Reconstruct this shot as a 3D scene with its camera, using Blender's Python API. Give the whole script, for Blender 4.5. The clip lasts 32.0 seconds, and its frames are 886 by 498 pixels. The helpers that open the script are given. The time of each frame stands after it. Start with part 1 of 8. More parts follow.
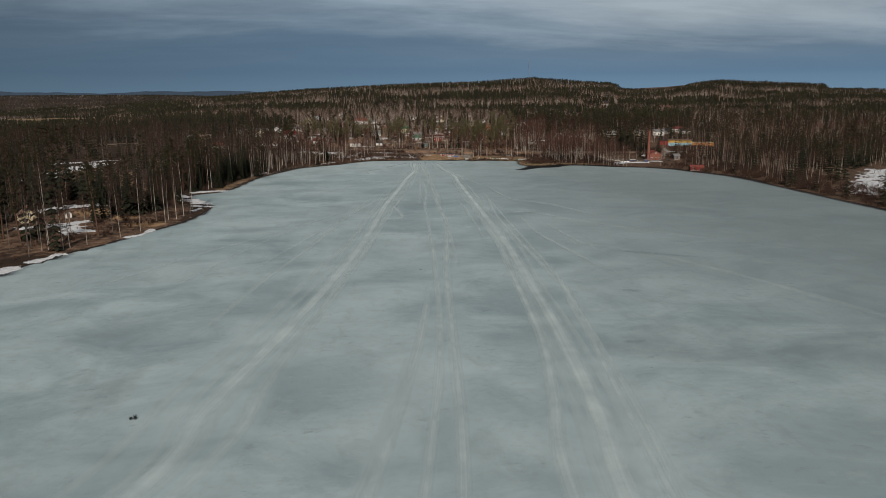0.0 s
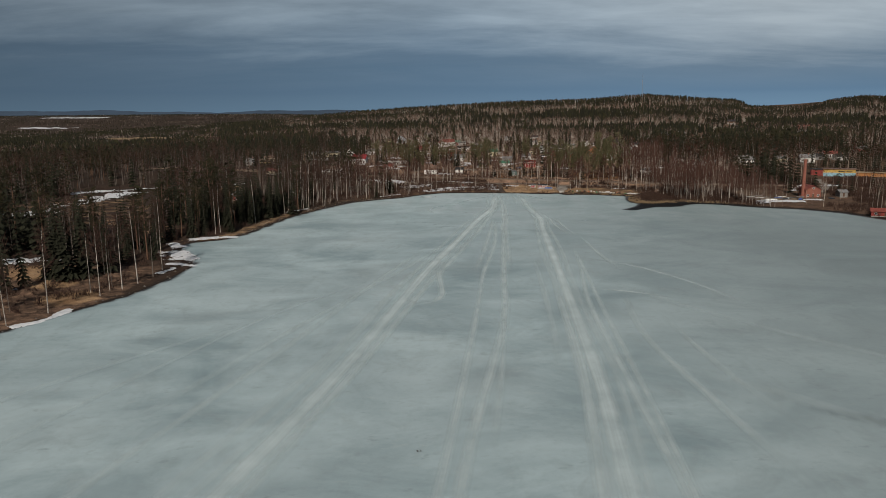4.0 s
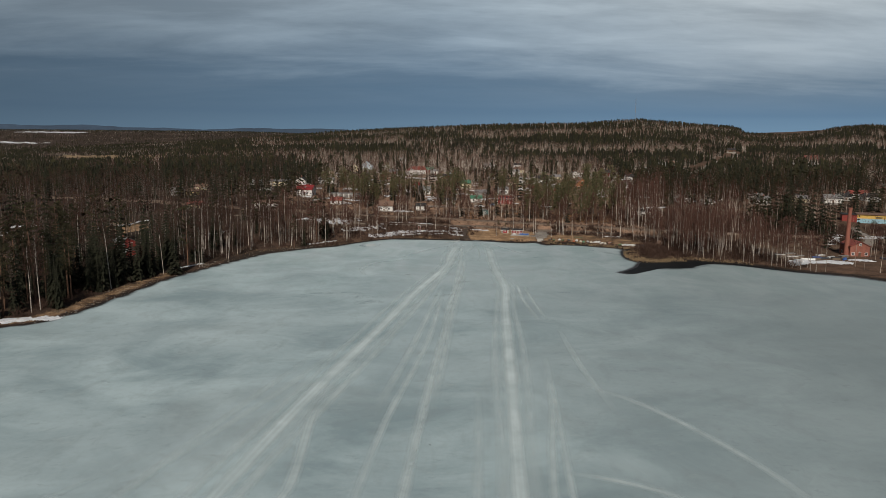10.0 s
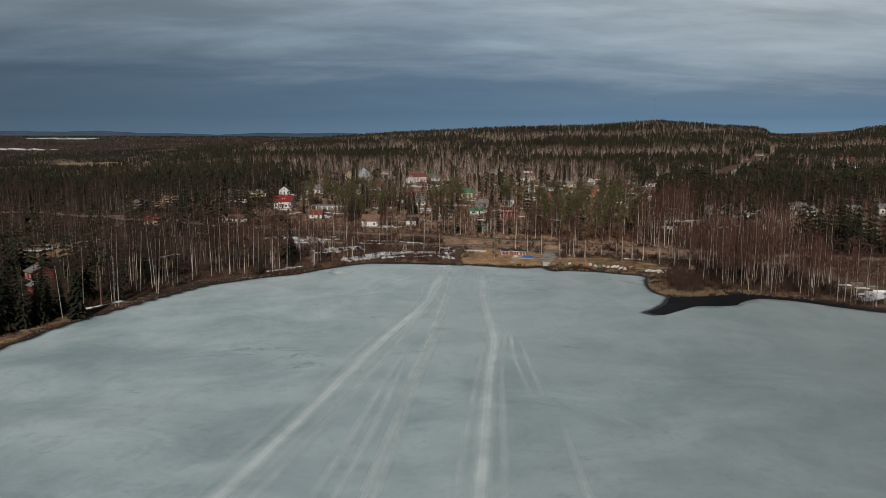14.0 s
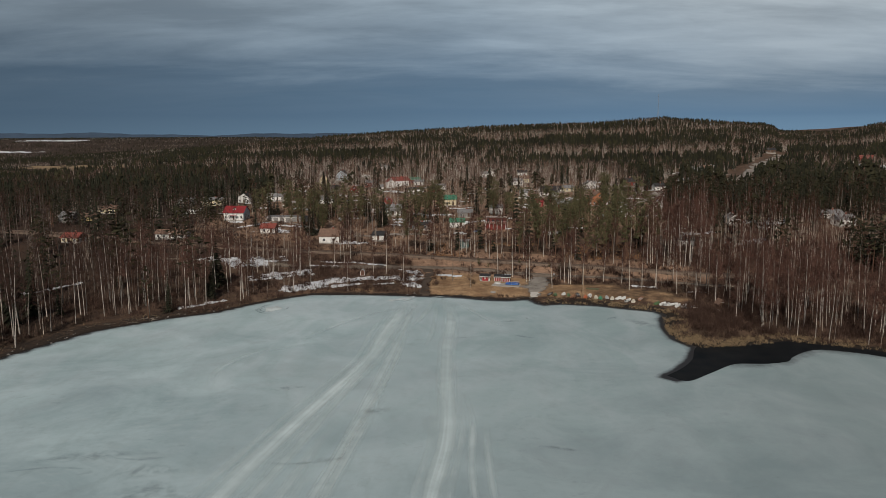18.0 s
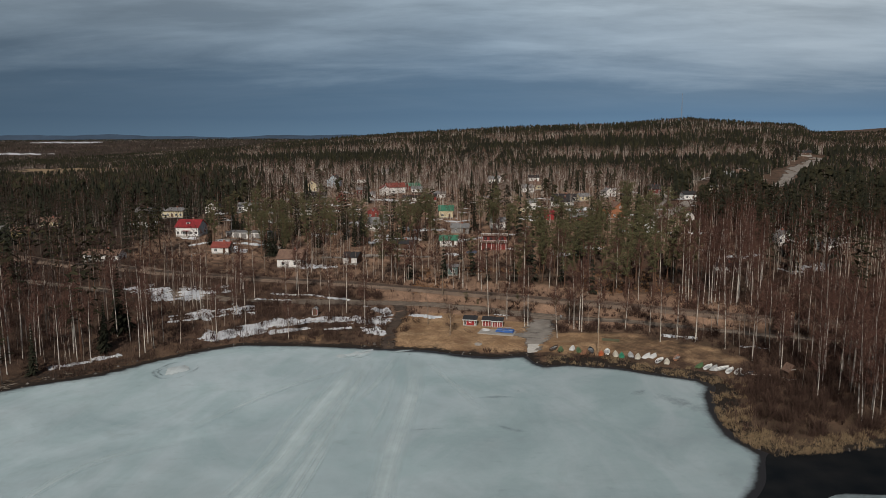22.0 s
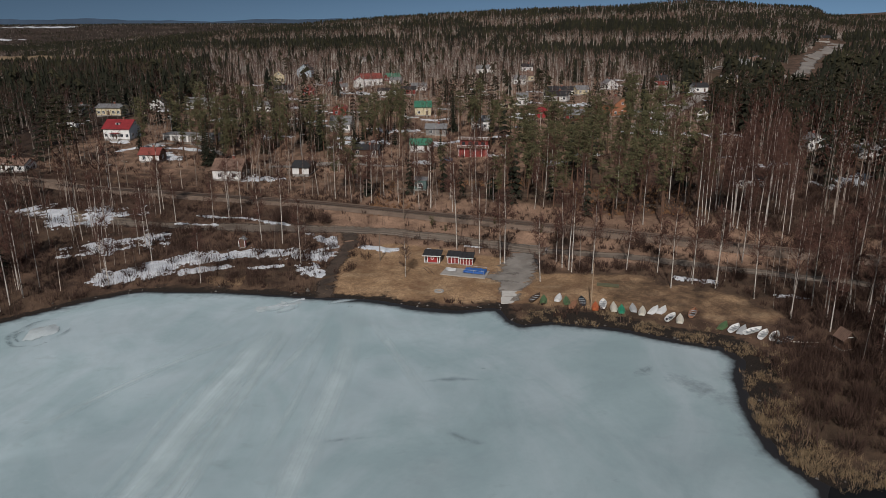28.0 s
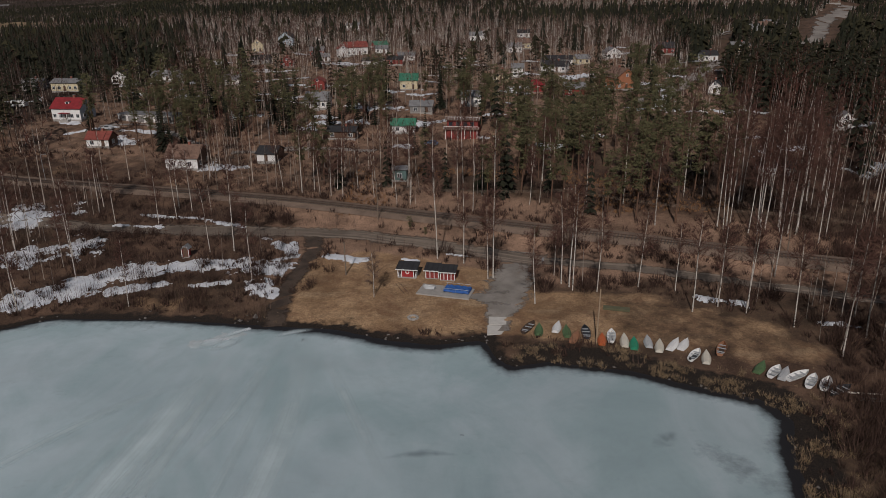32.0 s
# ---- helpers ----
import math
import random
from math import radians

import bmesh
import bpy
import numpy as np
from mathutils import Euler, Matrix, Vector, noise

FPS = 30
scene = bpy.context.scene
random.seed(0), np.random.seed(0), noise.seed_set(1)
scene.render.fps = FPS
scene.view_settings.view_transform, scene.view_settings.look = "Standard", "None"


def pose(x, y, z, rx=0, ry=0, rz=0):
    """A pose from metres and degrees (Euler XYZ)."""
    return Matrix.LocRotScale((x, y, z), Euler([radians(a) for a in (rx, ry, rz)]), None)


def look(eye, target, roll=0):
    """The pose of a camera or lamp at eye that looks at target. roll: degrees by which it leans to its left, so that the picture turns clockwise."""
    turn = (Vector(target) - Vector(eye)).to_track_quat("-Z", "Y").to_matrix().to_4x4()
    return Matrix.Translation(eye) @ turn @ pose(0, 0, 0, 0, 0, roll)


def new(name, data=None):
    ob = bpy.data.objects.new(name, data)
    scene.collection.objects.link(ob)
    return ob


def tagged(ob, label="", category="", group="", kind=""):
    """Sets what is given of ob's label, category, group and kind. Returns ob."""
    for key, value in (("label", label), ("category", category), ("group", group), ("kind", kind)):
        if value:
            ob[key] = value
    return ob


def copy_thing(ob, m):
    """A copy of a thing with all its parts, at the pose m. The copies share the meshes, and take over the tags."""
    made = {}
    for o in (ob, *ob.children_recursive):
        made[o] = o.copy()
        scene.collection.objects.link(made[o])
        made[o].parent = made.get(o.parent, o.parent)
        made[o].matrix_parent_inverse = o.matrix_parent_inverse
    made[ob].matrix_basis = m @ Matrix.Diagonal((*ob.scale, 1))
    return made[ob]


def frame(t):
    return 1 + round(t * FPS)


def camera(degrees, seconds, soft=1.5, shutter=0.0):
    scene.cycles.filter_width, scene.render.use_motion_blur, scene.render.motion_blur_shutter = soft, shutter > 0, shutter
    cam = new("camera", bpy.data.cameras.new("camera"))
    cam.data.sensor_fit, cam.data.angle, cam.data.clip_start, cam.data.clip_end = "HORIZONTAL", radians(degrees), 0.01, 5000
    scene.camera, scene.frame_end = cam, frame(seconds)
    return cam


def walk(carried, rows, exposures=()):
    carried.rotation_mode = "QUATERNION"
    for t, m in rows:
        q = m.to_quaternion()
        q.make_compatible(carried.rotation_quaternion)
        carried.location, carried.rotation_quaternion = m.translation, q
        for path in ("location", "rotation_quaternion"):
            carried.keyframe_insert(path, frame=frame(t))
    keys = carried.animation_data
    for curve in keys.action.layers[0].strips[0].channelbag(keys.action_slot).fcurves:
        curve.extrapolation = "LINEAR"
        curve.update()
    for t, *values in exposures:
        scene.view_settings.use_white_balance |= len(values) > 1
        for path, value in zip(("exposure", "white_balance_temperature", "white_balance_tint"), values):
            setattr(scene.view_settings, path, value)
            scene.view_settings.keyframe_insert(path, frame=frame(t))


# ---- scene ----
cam = camera(63.2, 32.0, soft=0.42)
# seconds, x, y, z, yaw, pitch, roll
PATH = [
    (0, -0.57, -1.02, 51.41, -9.60, -12.19, -0.39),
    (0.5, 3.44, 13.66, 51.12, -11.18, -12.11, -0.29),
    (1, 8.07, 28.42, 50.80, -11.78, -11.96, -0.27),
    (1.5, 12.82, 41.17, 50.84, -6.57, -11.79, -0.52),
    (2, 17.38, 53.65, 50.77, -2.27, -11.66, -0.73),
    (2.5, 21.10, 66.78, 50.72, -1.09, -11.71, -0.83),
    (3, 24.13, 80.84, 50.76, -0.97, -11.49, -0.71),
    (3.5, 26.96, 93.24, 50.50, -0.95, -11.07, -0.65),
    (5.5, 37.50, 132.00, 51.97, -1.52, -9.99, 0.03),
    (6, 39.41, 139.89, 52.12, -1.58, -9.80, 0.16),
    (6.5, 41.33, 147.34, 52.50, -1.64, -9.64, 0.31),
    (7, 43.10, 154.75, 53.03, -1.66, -9.55, 0.43),
    (7.5, 44.74, 161.93, 53.27, -1.67, -9.44, 0.50),
    (8, 46.34, 169.12, 53.51, -1.68, -9.37, 0.52),
    (8.5, 48.02, 176.55, 53.80, -1.71, -9.31, 0.55),
    (9, 49.72, 183.82, 54.03, -1.72, -9.25, 0.54),
    (9.5, 51.50, 191.41, 54.11, -1.76, -9.19, 0.53),
    (10, 53.23, 198.91, 53.92, -1.80, -9.12, 0.52),
    (10.5, 54.86, 206.76, 54.01, -1.87, -9.11, 0.52),
    (11, 56.73, 214.29, 53.86, -1.92, -9.07, 0.50),
    (11.5, 58.57, 221.63, 53.94, -1.88, -9.05, 0.45),
    (12, 60.35, 229.21, 53.69, -1.81, -9.03, 0.47),
    (12.5, 62.29, 236.87, 53.80, -1.87, -9.02, 0.43),
    (13, 64.10, 244.64, 53.81, -1.94, -9.02, 0.40),
    (13.5, 66.11, 252.14, 53.94, -1.03, -8.94, 0.30),
    (15.5, 73.74, 282.20, 54.27, 0.09, -8.81, -0.09),
    (16, 75.50, 289.95, 54.23, 0.03, -8.80, -0.18),
    (16.5, 77.24, 298.09, 54.14, -0.05, -8.83, -0.23),
    (17, 78.96, 306.08, 54.08, -0.12, -8.85, -0.26),
    (17.5, 80.58, 314.05, 54.02, -0.18, -8.89, -0.31),
    (18, 82.06, 321.70, 53.97, -0.24, -8.92, -0.34),
    (18.5, 83.67, 330.28, 53.82, -0.31, -8.90, -0.37),
    (19, 85.43, 338.48, 53.86, -0.37, -8.90, -0.40),
    (19.5, 87.24, 346.61, 53.73, -0.41, -8.84, -0.42),
    (20, 88.98, 354.87, 53.67, -0.20, -8.81, -0.39),
    (20.5, 90.88, 362.95, 53.83, 0.58, -8.80, -0.36),
    (21, 92.69, 371.33, 53.71, 1.35, -8.77, -0.36),
    (21.5, 94.36, 379.49, 53.62, 1.30, -8.77, -0.37),
    (22, 95.26, 383.26, 53.61, 1.27, -8.78, -0.36),
    (22.5, 96.12, 387.02, 53.56, 1.23, -8.81, -0.36),
    (23, 96.91, 390.70, 53.47, 1.20, -9.02, -0.34),
    (23.5, 97.76, 394.47, 53.43, 1.17, -9.74, -0.37),
    (24, 98.47, 398.30, 53.33, 1.14, -10.63, -0.38),
    (24.5, 99.18, 402.04, 53.25, 1.11, -11.52, -0.37),
    (25, 99.93, 405.78, 53.21, 1.10, -12.40, -0.41),
    (25.5, 100.57, 409.43, 53.15, 1.08, -13.29, -0.41),
    (27.5, 102.97, 423.35, 52.86, 1.05, -16.71, -0.41),
    (28, 103.54, 426.83, 52.87, 1.04, -17.49, -0.40),
    (28.5, 104.07, 430.24, 52.73, 1.04, -18.17, -0.43),
    (29, 104.46, 433.62, 52.84, 1.00, -18.60, -0.42),
    (29.5, 104.98, 436.94, 53.05, 0.97, -18.83, -0.47),
    (30, 105.33, 440.36, 53.06, 0.92, -18.98, -0.49),
    (30.5, 105.82, 443.77, 53.16, 0.90, -19.17, -0.54),
    (31, 106.20, 447.15, 53.27, 0.88, -19.34, -0.59),
    (31.5, 106.59, 450.52, 53.38, 0.87, -19.60, -0.64),
    (32, 107.08, 453.92, 53.39, 0.89, -20.19, -0.70),
]
EXPOSURES = [(0.0, -0.70, 6450, 10), (9.0, -0.54, 6430, 10), (13.0, -0.70, 6400, 10), (17.0, -0.67, 6370, 10), (20.0, -0.66, 6350, 11), (23.0, -0.63, 6160, 10), (25.0, -0.63, 6010, 10), (28.0, -0.65, 6000, 12), (29.0, -0.83, 6030, 13), (30.0, -0.99, 6060, 14), (32.0, -1.03, 6070, 15)]
walk(cam, [(t, pose(x, y, z, 0, 0, yaw) @ pose(0, 0, 0, 90 + pitch) @ pose(0, 0, 0, 0, 0, roll)) for t, x, y, z, yaw, pitch, roll in PATH], EXPOSURES)

# ---- sky and sun ----
SUN_AZ = math.atan2(-0.13, -1.0)      # the sun stands behind the flight and a little to the left
SUN_EL = radians(38.5)
sun_dir = Vector((math.sin(SUN_AZ) * math.cos(SUN_EL), math.cos(SUN_AZ) * math.cos(SUN_EL), math.sin(SUN_EL)))
sun = new("sun", bpy.data.lights.new("sun", "SUN"))
sun.data.energy, sun.data.angle, sun.data.color = 5.3, radians(0.6), (1.0, 0.91, 0.80)
sun.matrix_world = look((0, 0, 400), Vector((0, 0, 400)) - sun_dir)

world = bpy.data.worlds.new("sky")
scene.world = world
world.use_nodes = True
WN, WL = world.node_tree.nodes, world.node_tree.links
WN.clear()


def wmath(op, a, b=None):
    n = WN.new("ShaderNodeMath")
    n.operation = op
    for i, v in enumerate((a, b)):
        if v is None:
            continue
        if isinstance(v, (int, float)):
            n.inputs[i].default_value = v
        else:
            WL.new(v, n.inputs[i])
    return n.outputs[0]


def ramp_set(ramp, stops, mode="LINEAR"):
    ramp.interpolation = mode
    while len(ramp.elements) > 1:
        ramp.elements.remove(ramp.elements[-1])
    ramp.elements[0].position, ramp.elements[0].color = stops[0][0], (*stops[0][1], 1)
    for p, c in stops[1:]:
        ramp.elements.new(p).color = (*c, 1)


sky = WN.new("ShaderNodeTexSky")
sky.sky_type, sky.sun_disc, sky.sun_elevation, sky.sun_rotation = "NISHITA", False, SUN_EL, SUN_AZ
tc = WN.new("ShaderNodeTexCoord")
sep = WN.new("ShaderNodeSeparateXYZ")
WL.new(tc.outputs["Generated"], sep.inputs[0])
up = wmath("MAXIMUM", sep.outputs["Z"], 0.0)
lift = wmath("ADD", up, 0.14)
com = WN.new("ShaderNodeCombineXYZ")
WL.new(wmath("DIVIDE", sep.outputs["X"], lift), com.inputs["X"])
WL.new(wmath("DIVIDE", sep.outputs["Y"], lift), com.inputs["Y"])
mapn = WN.new("ShaderNodeMapping")
mapn.inputs["Scale"].default_value = (0.45, 0.9, 1.0)
mapn.inputs["Rotation"].default_value = (0, 0, radians(9))
mapn.inputs["Location"].default_value = (3.1, 1.7, 0)
WL.new(com.outputs[0], mapn.inputs["Vector"])
cloud = WN.new("ShaderNodeTexNoise")
cloud.inputs["Scale"].default_value, cloud.inputs["Detail"].default_value = 1.9, 9.0
cloud.inputs["Roughness"].default_value, cloud.inputs["Distortion"].default_value = 0.58, 0.25
WL.new(mapn.outputs[0], cloud.inputs["Vector"])
# a cloud deck, thick and slate blue low down, thinner and greyer overhead
deck = WN.new("ShaderNodeValToRGB")
ramp_set(deck.color_ramp, [(0.0, (0.182, 0.315, 0.455)), (0.03, (0.122, 0.230, 0.365)), (0.075, (0.145, 0.236, 0.350)),
                           (0.13, (0.335, 0.430, 0.520)), (0.23, (0.49, 0.575, 0.625)), (0.36, (0.19, 0.215, 0.26)), (1.0, (0.065, 0.078, 0.100))])
low_east = WN.new("ShaderNodeMapRange")      # the grey deck hangs lower towards the east
low_east.inputs["From Min"].default_value, low_east.inputs["From Max"].default_value = 0.02, 0.42
low_east.inputs["To Min"].default_value, low_east.inputs["To Max"].default_value = 0.0, 0.034
WL.new(sep.outputs["X"], low_east.inputs["Value"])
clear_band = WN.new("ShaderNodeMapRange")
clear_band.inputs["From Min"].default_value, clear_band.inputs["From Max"].default_value = 0.02, 0.06
WL.new(up, clear_band.inputs["Value"])
ragged = wmath("ADD", low_east.outputs[0], wmath("MULTIPLY", wmath("SUBTRACT", cloud.outputs["Fac"], 0.5), 0.10))
WL.new(wmath("ADD", up, wmath("MULTIPLY", ragged, clear_band.outputs[0])), deck.inputs[0])
light = WN.new("ShaderNodeMapRange")
light.inputs["From Min"].default_value, light.inputs["From Max"].default_value = 0.37, 0.66
light.inputs["To Min"].default_value, light.inputs["To Max"].default_value = 0.83, 1.24
ripple = WN.new("ShaderNodeTexNoise")
ripple.inputs["Scale"].default_value, ripple.inputs["Detail"].default_value = 6.5, 6.0
ripple.inputs["Roughness"].default_value, ripple.inputs["Distortion"].default_value = 0.55, 0.5
WL.new(mapn.outputs[0], ripple.inputs["Vector"])
WL.new(wmath("ADD", cloud.outputs["Fac"], wmath("MULTIPLY", wmath("SUBTRACT", ripple.outputs["Fac"], 0.5), 0.22)), light.inputs["Value"])
amount = WN.new("ShaderNodeMapRange")
amount.inputs["From Min"].default_value, amount.inputs["From Max"].default_value = 0.02, 0.16
WL.new(up, amount.inputs["Value"])
east = WN.new("ShaderNodeMapRange")      # the deck thins towards the east
east.inputs["From Min"].default_value, east.inputs["From Max"].default_value = -0.56, 0.30
east.inputs["To Min"].default_value, east.inputs["To Max"].default_value = 0.65, 1.32
WL.new(sep.outputs["X"], east.inputs["Value"])
gain = wmath("MULTIPLY", east.outputs[0], wmath("ADD", 1.0, wmath("MULTIPLY", wmath("SUBTRACT", light.outputs[0], 1.0), amount.outputs[0])))
shade = WN.new("ShaderNodeVectorMath")
shade.operation = "SCALE"
grey = WN.new("ShaderNodeMix")
grey.data_type, grey.blend_type = "RGBA", "MULTIPLY"
grey.inputs[7].default_value = (1.07, 1.0, 0.95, 1)
WL.new(wmath("MULTIPLY", wmath("MULTIPLY", low_east.outputs[0], 29.0), clear_band.outputs[0]), grey.inputs[0])
WL.new(deck.outputs[0], grey.inputs[6])
WL.new(grey.outputs[2], shade.inputs[0])
WL.new(gain, shade.inputs["Scale"])
thin = WN.new("ShaderNodeVectorMath")
thin.operation = "SCALE"
thin.inputs["Scale"].default_value = 0.06
WL.new(sky.outputs[0], thin.inputs[0])
mix = WN.new("ShaderNodeMix")
mix.data_type = "RGBA"
mix.inputs[0].default_value = 0.9
WL.new(thin.outputs[0], mix.inputs[6])
WL.new(shade.outputs[0], mix.inputs[7])
bg = WN.new("ShaderNodeBackground")
bg.inputs["Strength"].default_value = 1.0
WL.new(mix.outputs[2], bg.inputs["Color"])
outw = WN.new("ShaderNodeOutputWorld")
WL.new(bg.outputs[0], outw.inputs["Surface"])

# ---- materials ----
class Mat:
    """A small builder for node materials."""

    def __init__(self, name, rough=0.8, metal=0.0, spec=0.4):
        self.m = bpy.data.materials.new(name)
        self.m.use_nodes = True
        self.n, self.l = self.m.node_tree.nodes, self.m.node_tree.links
        self.b = self.n["Principled BSDF"]
        self.b.inputs["Roughness"].default_value = rough
        self.b.inputs["Metallic"].default_value = metal
        self.b.inputs["Specular IOR Level"].default_value = spec
        self.pos = None

    def coord(self, scale=(1, 1, 1), local=False):
        if local:
            src = self.n.new("ShaderNodeTexCoord").outputs["Object"]
        else:
            src = self.n.new("ShaderNodeNewGeometry").outputs["Position"]
        if tuple(scale) == (1, 1, 1):
            return src
        m = self.n.new("ShaderNodeMapping")
        m.inputs["Scale"].default_value = scale
        self.l.new(src, m.inputs["Vector"])
        return m.outputs[0]

    def noise(self, scale, detail=4, rough=0.55, vec=None, distort=0.0):
        t = self.n.new("ShaderNodeTexNoise")
        t.inputs["Scale"].default_value, t.inputs["Detail"].default_value = scale, detail
        t.inputs["Roughness"].default_value, t.inputs["Distortion"].default_value = rough, distort
        self.l.new(vec if vec is not None else self.coord(), t.inputs["Vector"])
        return t.outputs["Fac"]

    def ramp(self, fac, stops, mode="LINEAR"):
        r = self.n.new("ShaderNodeValToRGB")
        ramp_set(r.color_ramp, stops, mode)
        self.l.new(fac, r.inputs[0])
        return r.outputs[0]

    def grey(self, fac, a, b, lo=0.0, hi=1.0):
        r = self.n.new("ShaderNodeMapRange")
        for k, v in (("From Min", a), ("From Max", b), ("To Min", lo), ("To Max", hi)):
            r.inputs[k].default_value = v
        self.l.new(fac, r.inputs["Value"])
        return r.outputs[0]

    def mix(self, fac, a, b, blend="MIX"):
        x = self.n.new("ShaderNodeMix")
        x.data_type, x.blend_type = "RGBA", blend
        for i, v in ((0, fac), (6, a), (7, b)):
            if isinstance(v, (int, float)):
                x.inputs[i].default_value = v
            elif isinstance(v, tuple):
                x.inputs[i].default_value = (*v, 1)
            else:
                self.l.new(v, x.inputs[i])
        return x.outputs[2]

    def math(self, op, a, b=0.0):
        x = self.n.new("ShaderNodeMath")
        x.operation = op
        for i, v in enumerate((a, b)):
            if isinstance(v, (int, float)):
                x.inputs[i].default_value = v
            else:
                self.l.new(v, x.inputs[i])
        return x.outputs[0]

    def attr(self, name):
        a = self.n.new("ShaderNodeAttribute")
        a.attribute_name = name
        return a.outputs["Fac"]

    def island(self):
        return self.n.new("ShaderNodeNewGeometry").outputs["Random Per Island"]

    def each(self):
        return self.n.new("ShaderNodeObjectInfo").outputs["Random"]

    def color(self, c):
        if isinstance(c, tuple):
            self.b.inputs["Base Color"].default_value = (*c, 1)
        else:
            self.l.new(c, self.b.inputs["Base Color"])
        return self

    def rough(self, v):
        self.l.new(v, self.b.inputs["Roughness"])
        return self

    def bump(self, h, strength=0.3, dist=0.1):
        b = self.n.new("ShaderNodeBump")
        b.inputs["Strength"].default_value, b.inputs["Distance"].default_value = strength, dist
        self.l.new(h, b.inputs["Height"])
        self.l.new(b.outputs[0], self.b.inputs["Normal"])
        return self

    def alpha(self, v):
        self.l.new(v, self.b.inputs["Alpha"])
        return self


def painted(name, c, rough=0.6, wear=0.18, scale=1.2, metal=0.0):
    """Paint or cladding: a base colour with blotches, fine grain and a little dirt."""
    k = Mat(name, rough, metal)
    a = k.noise(scale, 4)
    f = k.noise(scale * 9, 3)
    base = k.mix(k.grey(a, 0.3, 0.75), tuple(v * (1 - wear) for v in c), c)
    k.color(k.mix(k.grey(f, 0.45, 0.8, 0, 0.35), base, tuple(v * 0.62 for v in c)))
    return k.bump(f, 0.12, 0.02).m


def boarded(name, c, width=0.16, rough=0.75):
    """Vertical timber boarding with dark gaps and weathered grain."""
    k = Mat(name, rough)
    w = k.n.new("ShaderNodeTexWave")
    w.wave_type, w.bands_direction = "BANDS", "X"
    w.inputs["Scale"].default_value = 0.314 / width
    k.l.new(k.coord(local=True), w.inputs["Vector"])
    g = k.noise(3.0, 5, vec=k.coord((1, 1, 0.25), True))
    base = k.mix(k.grey(g, 0.3, 0.75), tuple(v * 0.72 for v in c), c)
    gap = k.grey(w.outputs["Fac"], 0.0, 0.12, 1, 0)
    k.color(k.mix(gap, base, tuple(v * 0.35 for v in c)))
    return k.bump(w.outputs["Fac"], 0.25, 0.02).m


def roofing(name, c, rough=0.7, pitch=0.33, metal=0.0):
    """Tiles or ribbed sheet: courses down the slope, with moss and soot."""
    k = Mat(name, rough, metal)
    w = k.n.new("ShaderNodeTexWave")
    w.wave_type, w.bands_direction = "BANDS", "X"
    w.inputs["Scale"].default_value = 0.314 / pitch
    k.l.new(k.coord(local=True), w.inputs["Vector"])
    a = k.noise(0.8, 5)
    f = k.noise(7.0, 3)
    base = k.mix(k.grey(a, 0.3, 0.7), tuple(v * 0.65 for v in c), tuple(min(1, v * 1.12) for v in c))
    base = k.mix(k.grey(f, 0.5, 0.8, 0, 0.5), base, tuple(v * 0.45 for v in c))
    k.color(k.mix(k.grey(w.outputs["Fac"], 0, 0.2, 0.55, 0), base, tuple(v * 0.4 for v in c)))
    return k.bump(w.outputs["Fac"], 0.5, 0.04).m


# forest floor, dry grass and wet shore on one sheet
k = Mat("ground", 0.95, 0, 0.15)
big, mid_, fine = k.noise(0.018, 5), k.noise(0.16, 6, 0.62), k.noise(1.9, 5, 0.7)
floor_c = k.mix(k.grey(mid_, 0.34, 0.68), (0.046, 0.029, 0.021), (0.168, 0.104, 0.070))
floor_c = k.mix(k.grey(big, 0.45, 0.7, 0, 0.5), floor_c, (0.058, 0.048, 0.028))
floor_c = k.mix(k.grey(fine, 0.42, 0.75, 0, 0.6), floor_c, (0.044, 0.030, 0.021))
grass_c = k.mix(k.grey(mid_, 0.35, 0.65), (0.275, 0.170, 0.090), (0.470, 0.315, 0.180))
grass_c = k.mix(k.grey(k.noise(0.42, 5, 0.65), 0.48, 0.70, 0, 0.6), grass_c, (0.150, 0.090, 0.055))
grass_c = k.mix(k.grey(k.noise(0.07, 5, 0.7), 0.50, 0.68, 0, 0.75), grass_c, (0.130, 0.078, 0.044))
grass_c = k.mix(k.grey(k.noise(0.11, 4, 0.6, k.coord((1, 2.2, 1))), 0.54, 0.70, 0, 0.55), grass_c, (0.46, 0.345, 0.215))
grass_c = k.mix(k.grey(k.noise(5.5, 4, 0.75), 0.54, 0.72, 0, 0.5), grass_c, (0.085, 0.055, 0.034))
grass_c = k.mix(k.grey(fine, 0.44, 0.70, 0, 0.6), grass_c, (0.105, 0.066, 0.042))
px_ = k.n.new("ShaderNodeSeparateXYZ")
k.l.new(k.coord(), px_.inputs[0])
grit = k.noise(5.5, 4, 0.75)
floor_c = k.mix(k.grey(grit, 0.56, 0.72, 0, 0.55), floor_c, (0.24, 0.158, 0.106))
floor_c = k.mix(k.grey(grit, 0.28, 0.42, 0.6, 0), floor_c, (0.028, 0.019, 0.014))
west_shade = k.math("MULTIPLY", k.grey(px_.outputs["X"], 12, -50), k.grey(big, 0.25, 0.5, 0.75, 1.0))
floor_c = k.mix(k.math("MULTIPLY", west_shade, 0.72), floor_c, (0.020, 0.014, 0.011))      # shade under the western wood, painted as a darker floor
speck = k.noise(4.2, 5, 0.8)
verge_c = k.mix(k.grey(mid_, 0.35, 0.65), (0.162, 0.102, 0.069), (0.345, 0.220, 0.148))
verge_c = k.mix(k.grey(speck, 0.50, 0.60, 0, 0.65), verge_c, (0.060, 0.040, 0.029))
